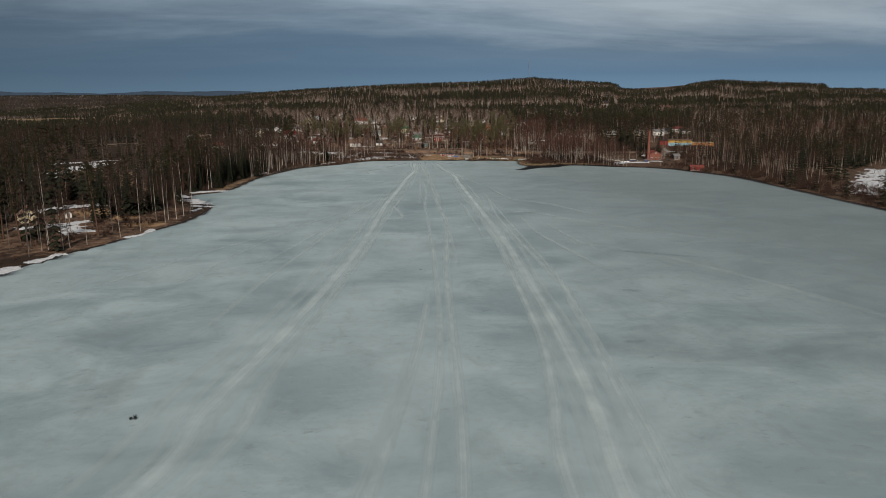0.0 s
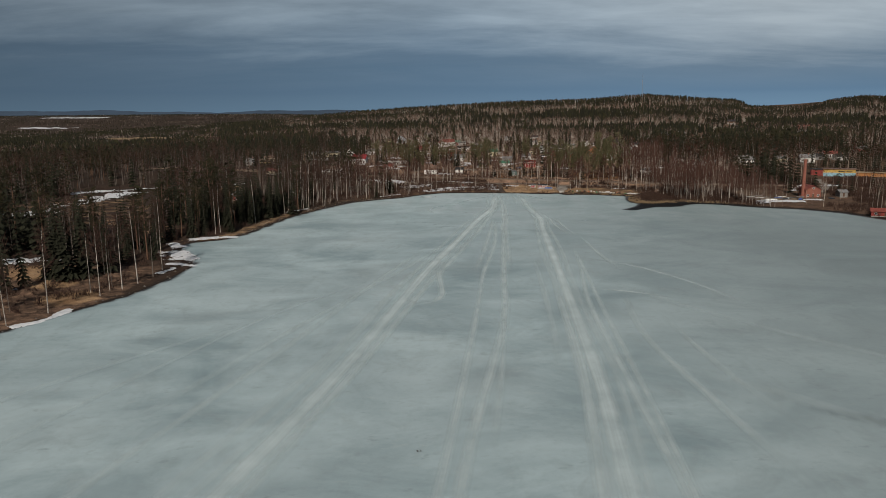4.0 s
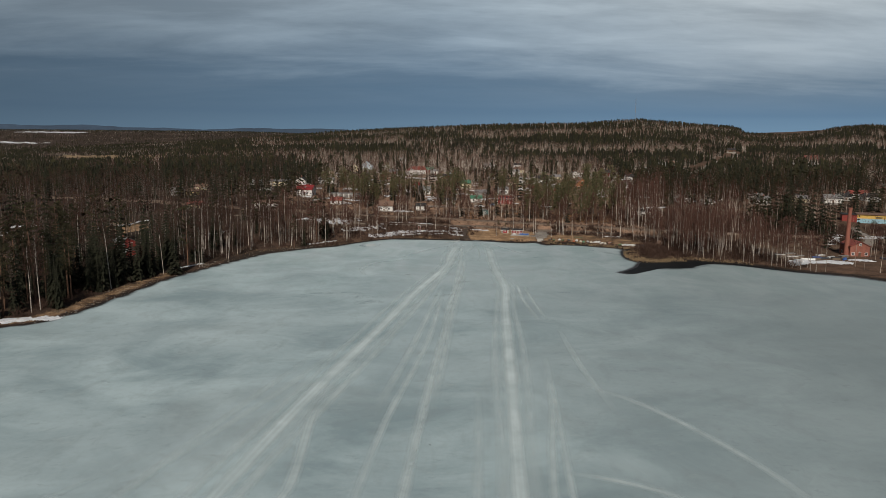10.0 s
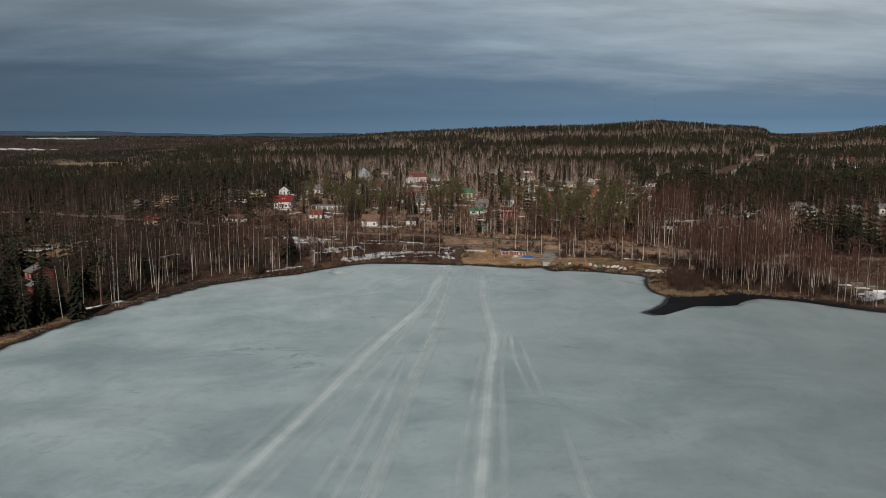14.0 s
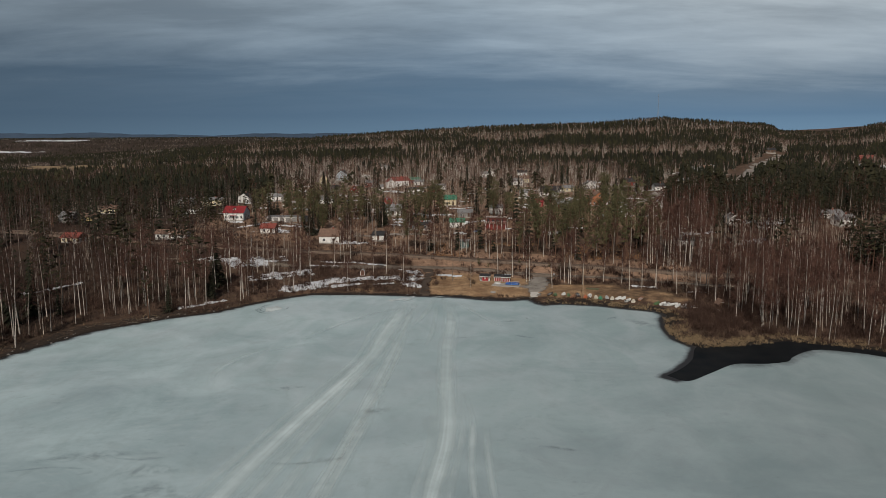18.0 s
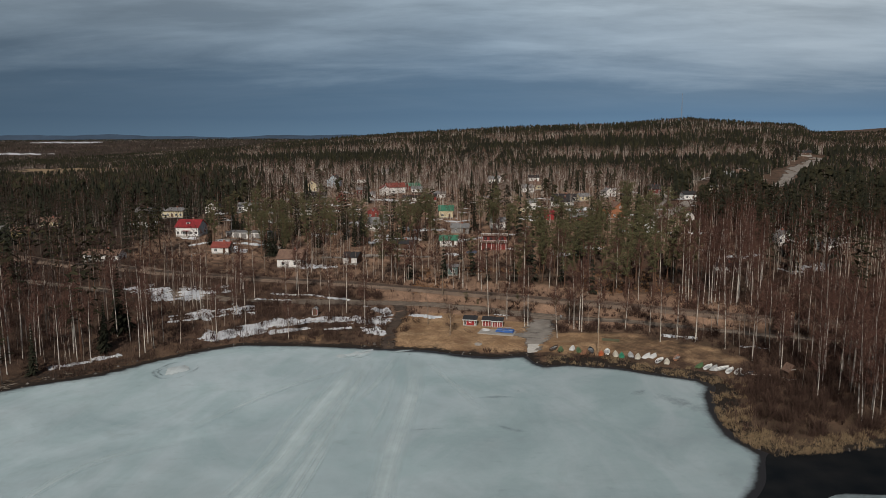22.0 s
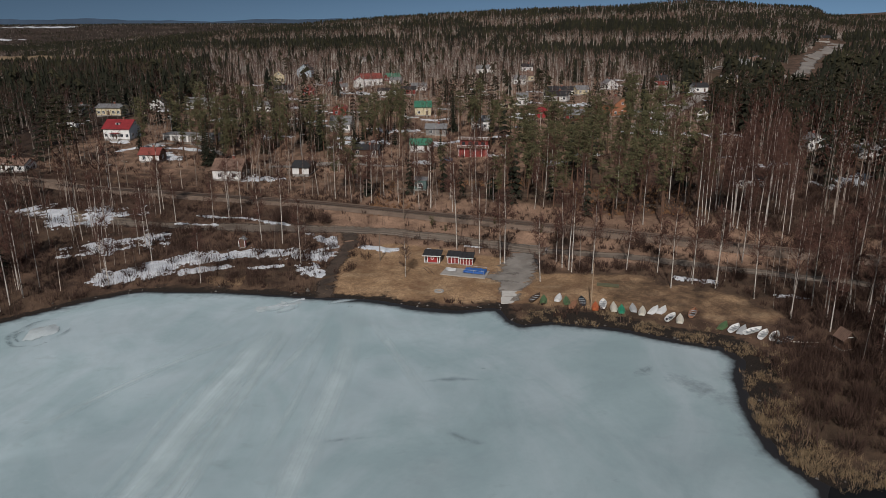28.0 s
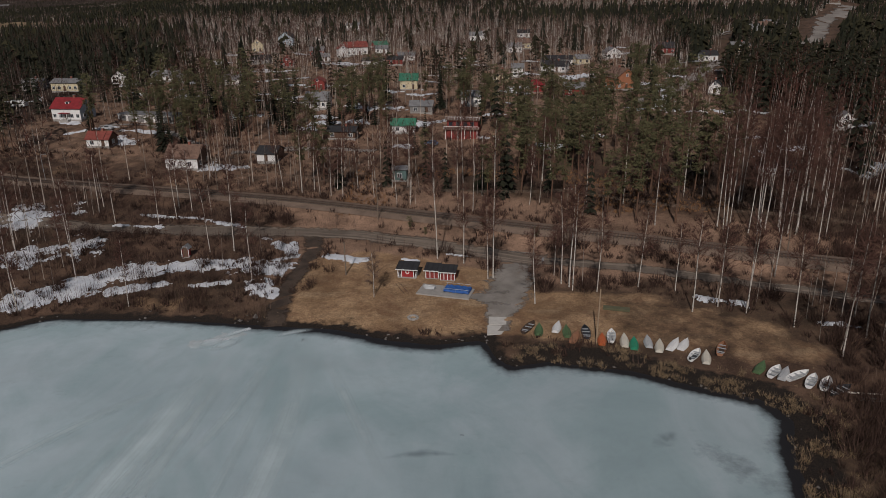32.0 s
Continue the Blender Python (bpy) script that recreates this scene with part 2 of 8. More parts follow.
verge_c = k.mix(k.grey(speck, 0.34, 0.44, 0.5, 0), verge_c, (0.360, 0.262, 0.185))
verge_m = k.grey(k.math("ADD", k.attr("verge"), k.math("MULTIPLY", k.math("SUBTRACT", k.noise(0.3, 5, 0.65), 0.5), 0.9)), 0.3, 0.6)
floor_c = k.mix(verge_m, floor_c, verge_c)
grass_c = k.mix(k.grey(k.noise(0.17, 5, 0.7, distort=0.8), 0.52, 0.62, 0, 0.6), grass_c, (0.170, 0.094, 0.053))
grass_c = k.mix(k.grey(speck, 0.52, 0.60, 0, 0.5), grass_c, (0.115, 0.070, 0.042))
grass_c = k.mix(k.grey(speck, 0.33, 0.42, 0.45, 0), grass_c, (0.540, 0.395, 0.245))
lawn_m = k.grey(k.math("ADD", k.attr("lawn"), k.math("MULTIPLY", k.math("SUBTRACT", mid_, 0.5), 0.9)), 0.35, 0.65)
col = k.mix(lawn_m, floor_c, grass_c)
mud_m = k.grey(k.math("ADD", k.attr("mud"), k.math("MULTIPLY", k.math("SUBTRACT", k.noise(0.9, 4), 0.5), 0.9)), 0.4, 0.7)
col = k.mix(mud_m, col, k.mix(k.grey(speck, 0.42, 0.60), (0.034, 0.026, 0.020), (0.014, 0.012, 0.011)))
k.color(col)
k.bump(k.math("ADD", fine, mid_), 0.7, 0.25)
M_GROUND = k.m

# old lake ice: cloudy grey-green, with darker wet blotches and paler refrozen snow
k = Mat("lake_ice", 0.42, 0, 0.16)
st = k.coord((0.75, 1.0, 1.0))
a, b2, c2, d2 = k.noise(0.012, 5, 0.55), k.noise(0.045, 7, 0.62, st, 0.5), k.noise(0.6, 4), k.noise(0.022, 4, 0.6, k.coord((0.8, 1.1, 1)), 0.8)
col = k.mix(k.grey(b2, 0.37, 0.63), (0.214, 0.290, 0.316), (0.394, 0.496, 0.522))
col = k.mix(k.grey(a, 0.38, 0.66, 0, 0.6), col, (0.416, 0.504, 0.528))
col = k.mix(k.grey(d2, 0.56, 0.74, 0, 0.5), col, (0.200, 0.238, 0.248))
col = k.mix(k.grey(k.noise(0.14, 6, 0.65, k.coord((1, 0.6, 1)), 0.8), 0.52, 0.72, 0, 0.4), col, (0.215, 0.260, 0.270))
flecks = k.noise(0.3, 5, 0.7, k.coord((0.6, 1, 1)))
col = k.mix(k.grey(flecks, 0.60, 0.74, 0, 0.55), col, (0.17, 0.205, 0.215))
col = k.mix(k.grey(flecks, 0.26, 0.42, 0.35, 0), col, (0.43, 0.50, 0.50))
col = k.mix(k.grey(c2, 0.5, 0.8, 0, 0.22), col, (0.19, 0.23, 0.24))
ex_ = k.n.new("ShaderNodeSeparateXYZ")
k.l.new(k.coord(), ex_.inputs[0])
east_ice = k.grey(k.math("ADD", ex_.outputs["X"], k.math("MULTIPLY", a, 60.0)), 75, 200, 0, 0.72)      # ice colour darkens towards the east
col = k.mix(east_ice, col, (0.150, 0.185, 0.192))
ey_ = k.grey(k.math("ADD", ex_.outputs["Y"], k.math("MULTIPLY", a, 90.0)), 440, 600, 0, 0.45)      # whiter ice towards the head of the lake
cloud = k.noise(0.055, 6, 0.6, k.coord((1.2, 0.7, 1)), 1.2)
col = k.mix(ey_, col, k.mix(k.grey(cloud, 0.40, 0.62), (0.345, 0.458, 0.468), (0.550, 0.632, 0.662)))
melt = k.math("ADD", k.math("ADD", k.attr("melt"), k.math("MULTIPLY", k.math("SUBTRACT", k.noise(0.22, 5, 0.6), 0.5), 0.55)), k.math("MULTIPLY", k.math("SUBTRACT", k.noise(0.9, 6, 0.7), 0.5), 0.5))
col = k.mix(k.grey(melt, 0.22, 0.52, 0, 0.75), col, (0.120, 0.145, 0.155))
col = k.mix(k.grey(melt, 0.52, 0.75), col, (0.019, 0.0185, 0.0195))
k.color(col)
k.rough(k.grey(melt, 0.4, 0.7, 0.5, 0.42))
k.bump(b2, 0.05, 0.3)
M_ICE = k.m

k = Mat("ice_track", 0.7, 0, 0.2)
w = k.attr("across")
n1, n2 = k.noise(0.12, 5, 0.6), k.noise(1.6, 4, 0.7)
k.color(k.mix(k.grey(n1, 0.3, 0.7), (0.50, 0.60, 0.618), (0.62, 0.72, 0.738)))
soft = k.math("MULTIPLY", k.grey(w, 0.0, 0.75), k.grey(k.math("ADD", n1, k.math("MULTIPLY", n2, 0.35)), 0.45, 0.85, 0.72, 1.0))
cb = k.n.new("ShaderNodeCombineXYZ")
k.l.new(k.attr("side"), cb.inputs["X"])
k.l.new(k.math("MULTIPLY", k.attr("run"), 0.012), cb.inputs["Y"])
lines = k.grey(k.noise(1.5, 3, 0.6, cb.outputs[0]), 0.38, 0.60, 0.80, 1.0)
ty_ = k.n.new("ShaderNodeSeparateXYZ")
k.l.new(k.coord(), ty_.inputs[0])
worn = k.grey(ty_.outputs["Y"], 230, 470, 0.76, 1.0)      # more traffic towards the landing
k.alpha(k.math("MULTIPLY", k.math("MULTIPLY", soft, lines), k.math("MULTIPLY", k.attr("strength"), worn)))
M_TRACK = k.m

k = Mat("snow", 0.6, 0, 0.3)
n1, n2 = k.noise(0.5, 5), k.noise(5.0, 4)
col = k.mix(k.grey(n1, 0.35, 0.7), (0.50, 0.53, 0.57), (0.72, 0.735, 0.75))
k.color(k.mix(k.grey(n2, 0.54, 0.74, 0, 0.6), col, (0.30, 0.27, 0.25)))
k.bump(n2, 0.3, 0.05)
M_SNOW = k.m

k = Mat("open_water", 0.4, 0, 0.012)
k.color(k.mix(k.grey(k.noise(0.2, 4), 0.3, 0.7), (0.006, 0.008, 0.010), (0.014, 0.015, 0.016)))
k.bump(k.noise(1.2, 3), 0.05, 0.05)
M_WATER = k.m


def two_tone(name, lo, hi, rough=0.9, per="island", scale=2.0):
    k = Mat(name, rough, 0, 0.15)
    r = k.island() if per == "island" else k.each()
    n = k.noise(scale, 3)
    c = k.mix(k.grey(n, 0.3, 0.7), lo, hi)
    k.color(k.mix(k.grey(r, 0, 1, 0.0, 0.5), c, tuple((p + q) * 0.34 for p, q in zip(lo, hi))))
    return k.m


k = Mat("birch_bark", 0.8, 0, 0.2)
marks = k.noise(1.0, 4, 0.6, k.coord((2.5, 2.5, 5.0)))
col = k.mix(k.grey(marks, 0.52, 0.64), (0.56, 0.52, 0.46), (0.060, 0.050, 0.044))
k.color(k.mix(k.grey(k.noise(0.35, 2), 0.4, 0.7, 0, 0.4), col, (0.34, 0.29, 0.25)))
M_BIRCH = k.m
# darkened copy of birch_bark: the west's dimness in colour, reused in the belt
k = Mat("dull_birch_bark", 0.8, 0, 0.2)
col = k.mix(k.grey(k.noise(1.0, 4, 0.6, k.coord((2.5, 2.5, 4.0))), 0.50, 0.64), (0.52, 0.475, 0.42), (0.060, 0.050, 0.044))
k.color(k.mix(k.grey(k.noise(0.09, 2), 0.42, 0.64, 0, 0.6), col, (0.135, 0.112, 0.094)))
M_WESTBIRCH = k.m
M_TWIG = two_tone("birch_twigs", (0.064, 0.032, 0.0245), (0.148, 0.080, 0.060))
# darker copy of birch_twigs; the western wood's shade is put into its colour
M_DARKTWIG = two_tone("dim_birch_twigs", (0.032, 0.0175, 0.0135), (0.078, 0.043, 0.033))
M_BRUSH = two_tone("brushwood", (0.034, 0.020, 0.0155), (0.088, 0.053, 0.040))
M_PINEBARK = two_tone("pine_bark", (0.085, 0.052, 0.036), (0.170, 0.100, 0.066))
M_DARKBARK = two_tone("spruce_bark", (0.07, 0.05, 0.04), (0.13, 0.10, 0.08))
M_PINE = two_tone("pine_needles", (0.060, 0.060, 0.030), (0.158, 0.145, 0.072), scale=0.45)
M_SPRUCE = two_tone("spruce_needles", (0.012, 0.0135, 0.0085), (0.028, 0.029, 0.017))
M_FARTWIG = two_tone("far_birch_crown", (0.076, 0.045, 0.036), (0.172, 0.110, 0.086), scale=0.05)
M_MIDTWIG = two_tone("birch_crown", (0.040, 0.017, 0.0125), (0.098, 0.044, 0.032), scale=0.1)
# darker copy of pine_needles, with the dimness of the woods in its colour
M_MIDPINE = two_tone("dim_pine_needles", (0.018, 0.0175, 0.010), (0.044, 0.040, 0.020), scale=0.1)
M_SHOOT = two_tone("bare_shoots", (0.085, 0.055, 0.042), (0.195, 0.132, 0.100))
M_MIDTRUNK = two_tone("slender_birch_bark", (0.15, 0.121, 0.098), (0.58, 0.51, 0.435), scale=0.3)
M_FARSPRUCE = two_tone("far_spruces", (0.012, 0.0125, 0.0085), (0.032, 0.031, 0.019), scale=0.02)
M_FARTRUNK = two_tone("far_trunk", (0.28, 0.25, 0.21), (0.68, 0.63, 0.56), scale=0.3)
# darkened copy of far_trunk, the western wood's dimness put into its colour
M_DIMBARK = two_tone("dim_birch_bark", (0.055, 0.045, 0.038), (0.24, 0.208, 0.18), scale=0.3)
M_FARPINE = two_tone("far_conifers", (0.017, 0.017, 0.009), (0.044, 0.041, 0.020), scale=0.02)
k = Mat("ice_crack", 0.5, 0, 0.3).color((0.10, 0.125, 0.135))
k.alpha(k.math("MULTIPLY", k.math("MULTIPLY", k.grey(k.attr("across"), 0.0, 1.0), k.grey(k.noise(0.45, 5, 0.65, distort=0.6), 0.38, 0.62)), k.math("MULTIPLY", k.attr("strength"), 0.32)))
M_CRACK = k.m
M_REED = two_tone("dry_reed", (0.145, 0.103, 0.060), (0.385, 0.283, 0.172))
M_RIME = painted("refrozen_ice", (0.52, 0.58, 0.59), 0.6, 0.25, 0.5)
M_DRYLEAF = two_tone("dead_leaves", (0.20, 0.10, 0.045), (0.32, 0.18, 0.09))

k = Mat("gravel", 0.95, 0, 0.2)
n1, n2 = k.noise(0.3, 5), k.noise(9.0, 4, 0.7)
col = k.mix(k.grey(n1, 0.3, 0.7), (0.175, 0.158, 0.138), (0.300, 0.275, 0.245))
k.color(k.mix(k.grey(n2, 0.4, 0.75, 0, 0.6), col, (0.055, 0.05, 0.046)))
k.color(k.mix(k.grey(k.noise(0.22, 5, 0.7), 0.50, 0.70, 0, 0.6), k.mix(k.grey(n2, 0.45, 0.75, 0, 0.5), col, (0.085, 0.077, 0.070)), (0.135, 0.102, 0.076)))
k.bump(n2, 0.5, 0.05)
k.alpha(k.grey(k.math("ADD", k.attr("across"), k.math("MULTIPLY", k.math("SUBTRACT", k.noise(0.7, 5, 0.65), 0.5), 1.5)), 0.10, 0.42))
M_GRAVEL = k.m
k = Mat("muddy_lane", 0.8, 0, 0.3)
n1, n2 = k.noise(0.5, 5), k.noise(6.0, 4, 0.7)
col = k.mix(k.grey(n1, 0.3, 0.7), (0.034, 0.025, 0.019), (0.095, 0.068, 0.050))
k.color(k.mix(k.grey(n2, 0.45, 0.75, 0, 0.6), col, (0.024, 0.018, 0.014)))
k.bump(n2, 0.5, 0.06)
k.alpha(k.grey(k.math("ADD", k.attr("across"), k.math("MULTIPLY", k.math("SUBTRACT", k.noise(0.8, 5, 0.65), 0.5), 1.5)), 0.10, 0.5))
M_MUDLANE = k.m
k = Mat("dirt_road", 0.95, 0, 0.2)
n1, n2 = k.noise(0.25, 5), k.noise(5.0, 4, 0.7)
col = k.mix(k.grey(n1, 0.3, 0.7), (0.105, 0.084, 0.067), (0.180, 0.146, 0.116))
cb = k.n.new("ShaderNodeCombineXYZ")
k.l.new(k.attr("side"), cb.inputs["X"])
k.l.new(k.math("MULTIPLY", k.attr("run"), 0.02), cb.inputs["Y"])
col = k.mix(k.grey(k.noise(1.1, 3, 0.6, cb.outputs[0]), 0.50, 0.62, 0.0, 0.8), col, (0.285, 0.232, 0.180))      # pale wheel ruts
k.color(k.mix(k.grey(n2, 0.45, 0.8, 0, 0.5), col, (0.070, 0.056, 0.046)))
k.bump(n2, 0.4, 0.05)
k.alpha(k.grey(k.math("ADD", k.attr("across"), k.math("MULTIPLY", k.math("SUBTRACT", k.noise(0.7, 5, 0.65), 0.5), 1.2)), 0.10, 0.4))
M_DIRT = k.m
k = Mat("pale_gravel", 0.95, 0, 0.2)
n1, n2 = k.noise(0.08, 5), k.noise(2.0, 4, 0.7)
col = k.mix(k.grey(n1, 0.3, 0.7), (0.170, 0.152, 0.134), (0.280, 0.256, 0.230))
k.color(k.mix(k.grey(n2, 0.45, 0.75, 0, 0.5), col, (0.150, 0.130, 0.110)))
k.bump(n2, 0.4, 0.05)
k.alpha(k.grey(k.math("ADD", k.attr("across"), k.math("MULTIPLY", k.math("SUBTRACT", k.noise(0.12, 5, 0.65), 0.5), 1.4)), 0.08, 0.35))
M_PALEGRAVEL = k.m
k = Mat("ballast", 0.95, 0, 0.2)
n1, n2 = k.noise(0.4, 4), k.noise(7.0, 4, 0.75)
col = k.mix(k.grey(n1, 0.3, 0.7), (0.155, 0.112, 0.083), (0.260, 0.190, 0.142))
k.color(k.mix(k.grey(n2, 0.4, 0.75, 0, 0.65), col, (0.045, 0.036, 0.031)))
k.bump(n2, 0.6, 0.08)
M_BALLAST = k.m
M_RAIL = painted("rusty_rail", (0.20, 0.14, 0.11), 0.45, 0.3, 3, 0.7)
M_SLEEPER = painted("sleeper", (0.120, 0.098, 0.080), 0.9, 0.35, 2)
M_CONC = painted("concrete", (0.36, 0.34, 0.31), 0.9, 0.25, 0.8)
M_WHITE = painted("white_plaster", (0.74, 0.73, 0.70), 0.8, 0.14, 0.6)
M_WHITETRIM = painted("white_trim", (0.76, 0.76, 0.74), 0.6, 0.1)
M_CREAM = painted("cream_wall", (0.60, 0.52, 0.34), 0.8, 0.14)
M_YELLOW = painted("yellow_wall", (0.56, 0.44, 0.20), 0.8, 0.14)
M_PALE = painted("pale_blue_wall", (0.42, 0.50, 0.56), 0.8, 0.14)
M_RED = boarded("red_boards", (0.27, 0.045, 0.035))
M_BRIGHTRED = boarded("bright_red_boards", (0.36, 0.035, 0.035), 0.2)
M_BROWN = boarded("brown_boards", (0.13, 0.075, 0.048))
M_GREYB = boarded("grey_boards", (0.26, 0.25, 0.235))
M_ORANGE = painted("orange_brick", (0.36, 0.15, 0.075), 0.85, 0.2)
M_TEALW = painted("teal_boards", (0.10, 0.16, 0.15), 0.8, 0.2)
R_BROWN = roofing("brown_tiles", (0.200, 0.125, 0.090))
R_RED = roofing("red_tiles", (0.25, 0.022, 0.026))
R_DARKRED = roofing("dark_red_tiles", (0.24, 0.060, 0.045))
R_BLACK = roofing("black_felt", (0.030, 0.030, 0.032), 0.85, 1.0)
R_GREY = roofing("grey_sheet", (0.22, 0.22, 0.22), 0.5, 0.4)
R_GREEN = roofing("green_sheet", (0.055, 0.20, 0.125), 0.5, 0.4)
M_GLASS = Mat("window_glass", 0.08, 0, 0.6).color((0.030, 0.036, 0.042)).m
M_TARP = painted("blue_tarp", (0.035, 0.115, 0.36), 0.45, 0.3, 1.5)
M_BRICK = painted("red_brick", (0.285, 0.108, 0.076), 0.9, 0.25, 0.7)
M_METAL = painted("galvanised", (0.42, 0.43, 0.44), 0.45, 0.2, 3, 0.6)
M_POLE = painted("pole_timber", (0.20, 0.155, 0.115), 0.9, 0.3, 3)
M_BLACKISH = painted("black_paint", (0.03, 0.03, 0.032), 0.5, 0.2)

# ---- the lie of the land ----
SHORE = [(-190, -260), (-170, -100), (-150, 40), (-122, 150), (-97, 220), (-87, 247), (-76, 266), (-66, 288), (-57, 306), (-53, 325),
         (-51, 345), (-56, 362), (-66, 378), (-68, 392), (-54, 400), (-49, 414), (-44, 442), (-40, 463), (-29, 492), (-16, 520), (0, 534),
         (12, 541), (20, 551), (30, 561), (38, 566), (58, 565), (73, 563), (88, 561), (97, 557), (104, 555.5), (112, 557), (114, 550.5),
         (116, 548.5), (121, 550), (133, 547), (142, 542), (149, 539), (151, 534), (148, 527), (146, 518), (145, 508), (148, 500),
         (159, 501), (174, 505), (190, 497), (206, 480), (222, 472), (236, 456), (242, 436), (250, 412), (251, 388), (248, 340),
         (245, 297), (243, 240), (238, 120), (244, -20), (225, -180), (170, -270), (0, -310), (-120, -300)]


def seg_dist(x, y, pts, closed=False):
    """Distance of many points to a line of segments."""
    x, y = np.asarray(x, float), np.asarray(y, float)
    best = np.full(x.shape, 1e9)
    pairs = list(zip(pts[:-1], pts[1:])) + ([(pts[-1], pts[0])] if closed else [])
    for (ax, ay), (bx, by) in pairs:
        dx, dy = bx - ax, by - ay
        t = np.clip(((x - ax) * dx + (y - ay) * dy) / max(dx * dx + dy * dy, 1e-9), 0, 1)
        best = np.minimum(best, (x - ax - t * dx) ** 2 + (y - ay - t * dy) ** 2)
    return np.sqrt(best)


def inside(x, y, pts):
    x, y = np.asarray(x, float), np.asarray(y, float)
    odd = np.zeros(x.shape, bool)
    for (ax, ay), (bx, by) in zip(pts, list(pts[1:]) + [pts[0]]):
        cross = ((ay > y) != (by > y)) & (x < (bx - ax) * (y - ay) / ((by - ay) or 1e-9) + ax)
        odd ^= cross
    return odd


def land(x, y):
    """Signed distance from the shore: above nought on land."""
    d = seg_dist(x, y, SHORE, True)
    return np.where(inside(x, y, SHORE), -d, d)


def step(a, b, v):
    t = np.clip((v - a) / (b - a), 0, 1)
    return t * t * (3 - 2 * t)


RIDGE_X = [-2600, -880, -770, -640, -500, -390, -250, -160, -22, 206, 318, 410, 556, 640, 703, 785, 806, 818, 850, 950, 1005, 1037, 1110, 1241, 1432, 1452, 1744, 2800]
RIDGE_Z = [3, 4, 10, 17, 24, 30, 37, 45, 54, 66, 69, 71, 81, 76, 71, 66, 62, 52, 50, 49, 58, 66, 74, 68, 61, 49, 45, 44]
RAIL = [(-420, 762), (-200, 700), (-110, 672), (-46, 652), (-16, 642.5), (26, 633), (65, 623), (104, 609), (119, 603.5), (150, 592), (186, 578.5), (260, 556), (420, 500), (700, 395)]


def swell(x, y):
    return 0.5 * np.sin(x * 0.11 + 1.3) * np.sin(y * 0.093 + 0.4) + 0.28 * np.sin(x * 0.31 + y * 0.19) * np.sin(y * 0.27 - x * 0.12 + 2)


def ground_z(x, y):
    x, y = np.asarray(x, float), np.asarray(y, float)
    d = land(x, y)
    n = np.minimum(d, np.maximum(0.35 * d, y - 548))
    h = np.interp(n, [-12, 0, 2.5, 9, 22, 40, 62, 90, 140, 190, 330, 450, 950, 2000, 3500, 6000],
                  [-1.2, 0.02, 0.45, 1.0, 1.5, 2.2, 3.4, 4.9, 9.0, 11.0, 15, 18, 25, 30, 36, 40])
    low = 1 - 0.72 * step(60, 380, -x - 0.12 * (y - 800)) * step(120, 420, d)
    h = h * low
    xr = 70 + (x - 70) * 1600 / np.clip(y - 300, 700, 1650)
    up_ = np.interp(xr, RIDGE_X, RIDGE_Z) + 46 * step(2300, 3600, y) * step(200, 1000, -x)
    k_ = step(1100, 1900, y) * (1 - 0.5 * step(1950, 3200, y) * step(0, 300, x))
    h = h + (up_ - h) * k_
    h = h + swell(x, y) * step(6, 60, d) * (1 + 2 * step(150, 600, d))
    # the railway runs on a low bank
    r = seg_dist(x, y, RAIL)
    bank = np.interp(n, [0, 40, 62, 90], [2.6, 3.0, 3.9, 4.6])
    return h + (np.maximum(h, bank + 0.35) - h) * (1 - step(3.0, 7.5, r))


def gz(x, y):
    return float(ground_z(np.array([x]), np.array([y]))[0])


# ---- mesh helpers ----
def mesh_np(name, V, F, mats, mat_index=None, attrs=None, smooth=False):
    """A mesh from arrays of vertices and of triangles or quads."""
    me = bpy.data.meshes.new(name)
    V, F = np.asarray(V, np.float32), np.asarray(F, np.int32)
    k_ = F.shape[1]
    me.vertices.add(len(V))
    me.vertices.foreach_set("co", V.ravel())
    me.loops.add(F.size)
    me.loops.foreach_set("vertex_index", F.ravel())
    me.polygons.add(len(F))
    me.polygons.foreach_set("loop_start", np.arange(0, F.size, k_, dtype=np.int32))
    for m in mats:
        me.materials.append(m)
    if mat_index is not None:
        me.polygons.foreach_set("material_index", np.asarray(mat_index, np.int32))
    me.polygons.foreach_set("use_smooth", np.full(len(F), smooth))
    for key, vals in (attrs or {}).items():
        me.attributes.new(key, "FLOAT", "POINT").data.foreach_set("value", np.asarray(vals, np.float32))
    me.update(calc_edges=True)
    return me


def part(name, bm, material, parent=None, label="", at=None, smooth=False):
    """Links a bmesh or a mesh as one object under a thing or a part."""
    if isinstance(bm, bmesh.types.BMesh):
        me = bpy.data.meshes.new(name)
        bm.normal_update()
        bm.to_mesh(me)
        bm.free()
        me.materials.append(material)
        if smooth:
            me.polygons.foreach_set("use_smooth", np.ones(len(me.polygons), bool))
    else:
        me = bm
    ob = new(name, me)
    if parent is not None:
        ob.parent = parent
    if at is not None:
        ob.matrix_basis = at
    if label:
        ob["label"] = label
    return ob


def thing(name, label, category, at=None, group="", kind=""):
    ob = new(name)
    ob.empty_display_size = 0.3
    if at is not None:
        ob.matrix_basis = at
    return tagged(ob, label, category, group, kind)


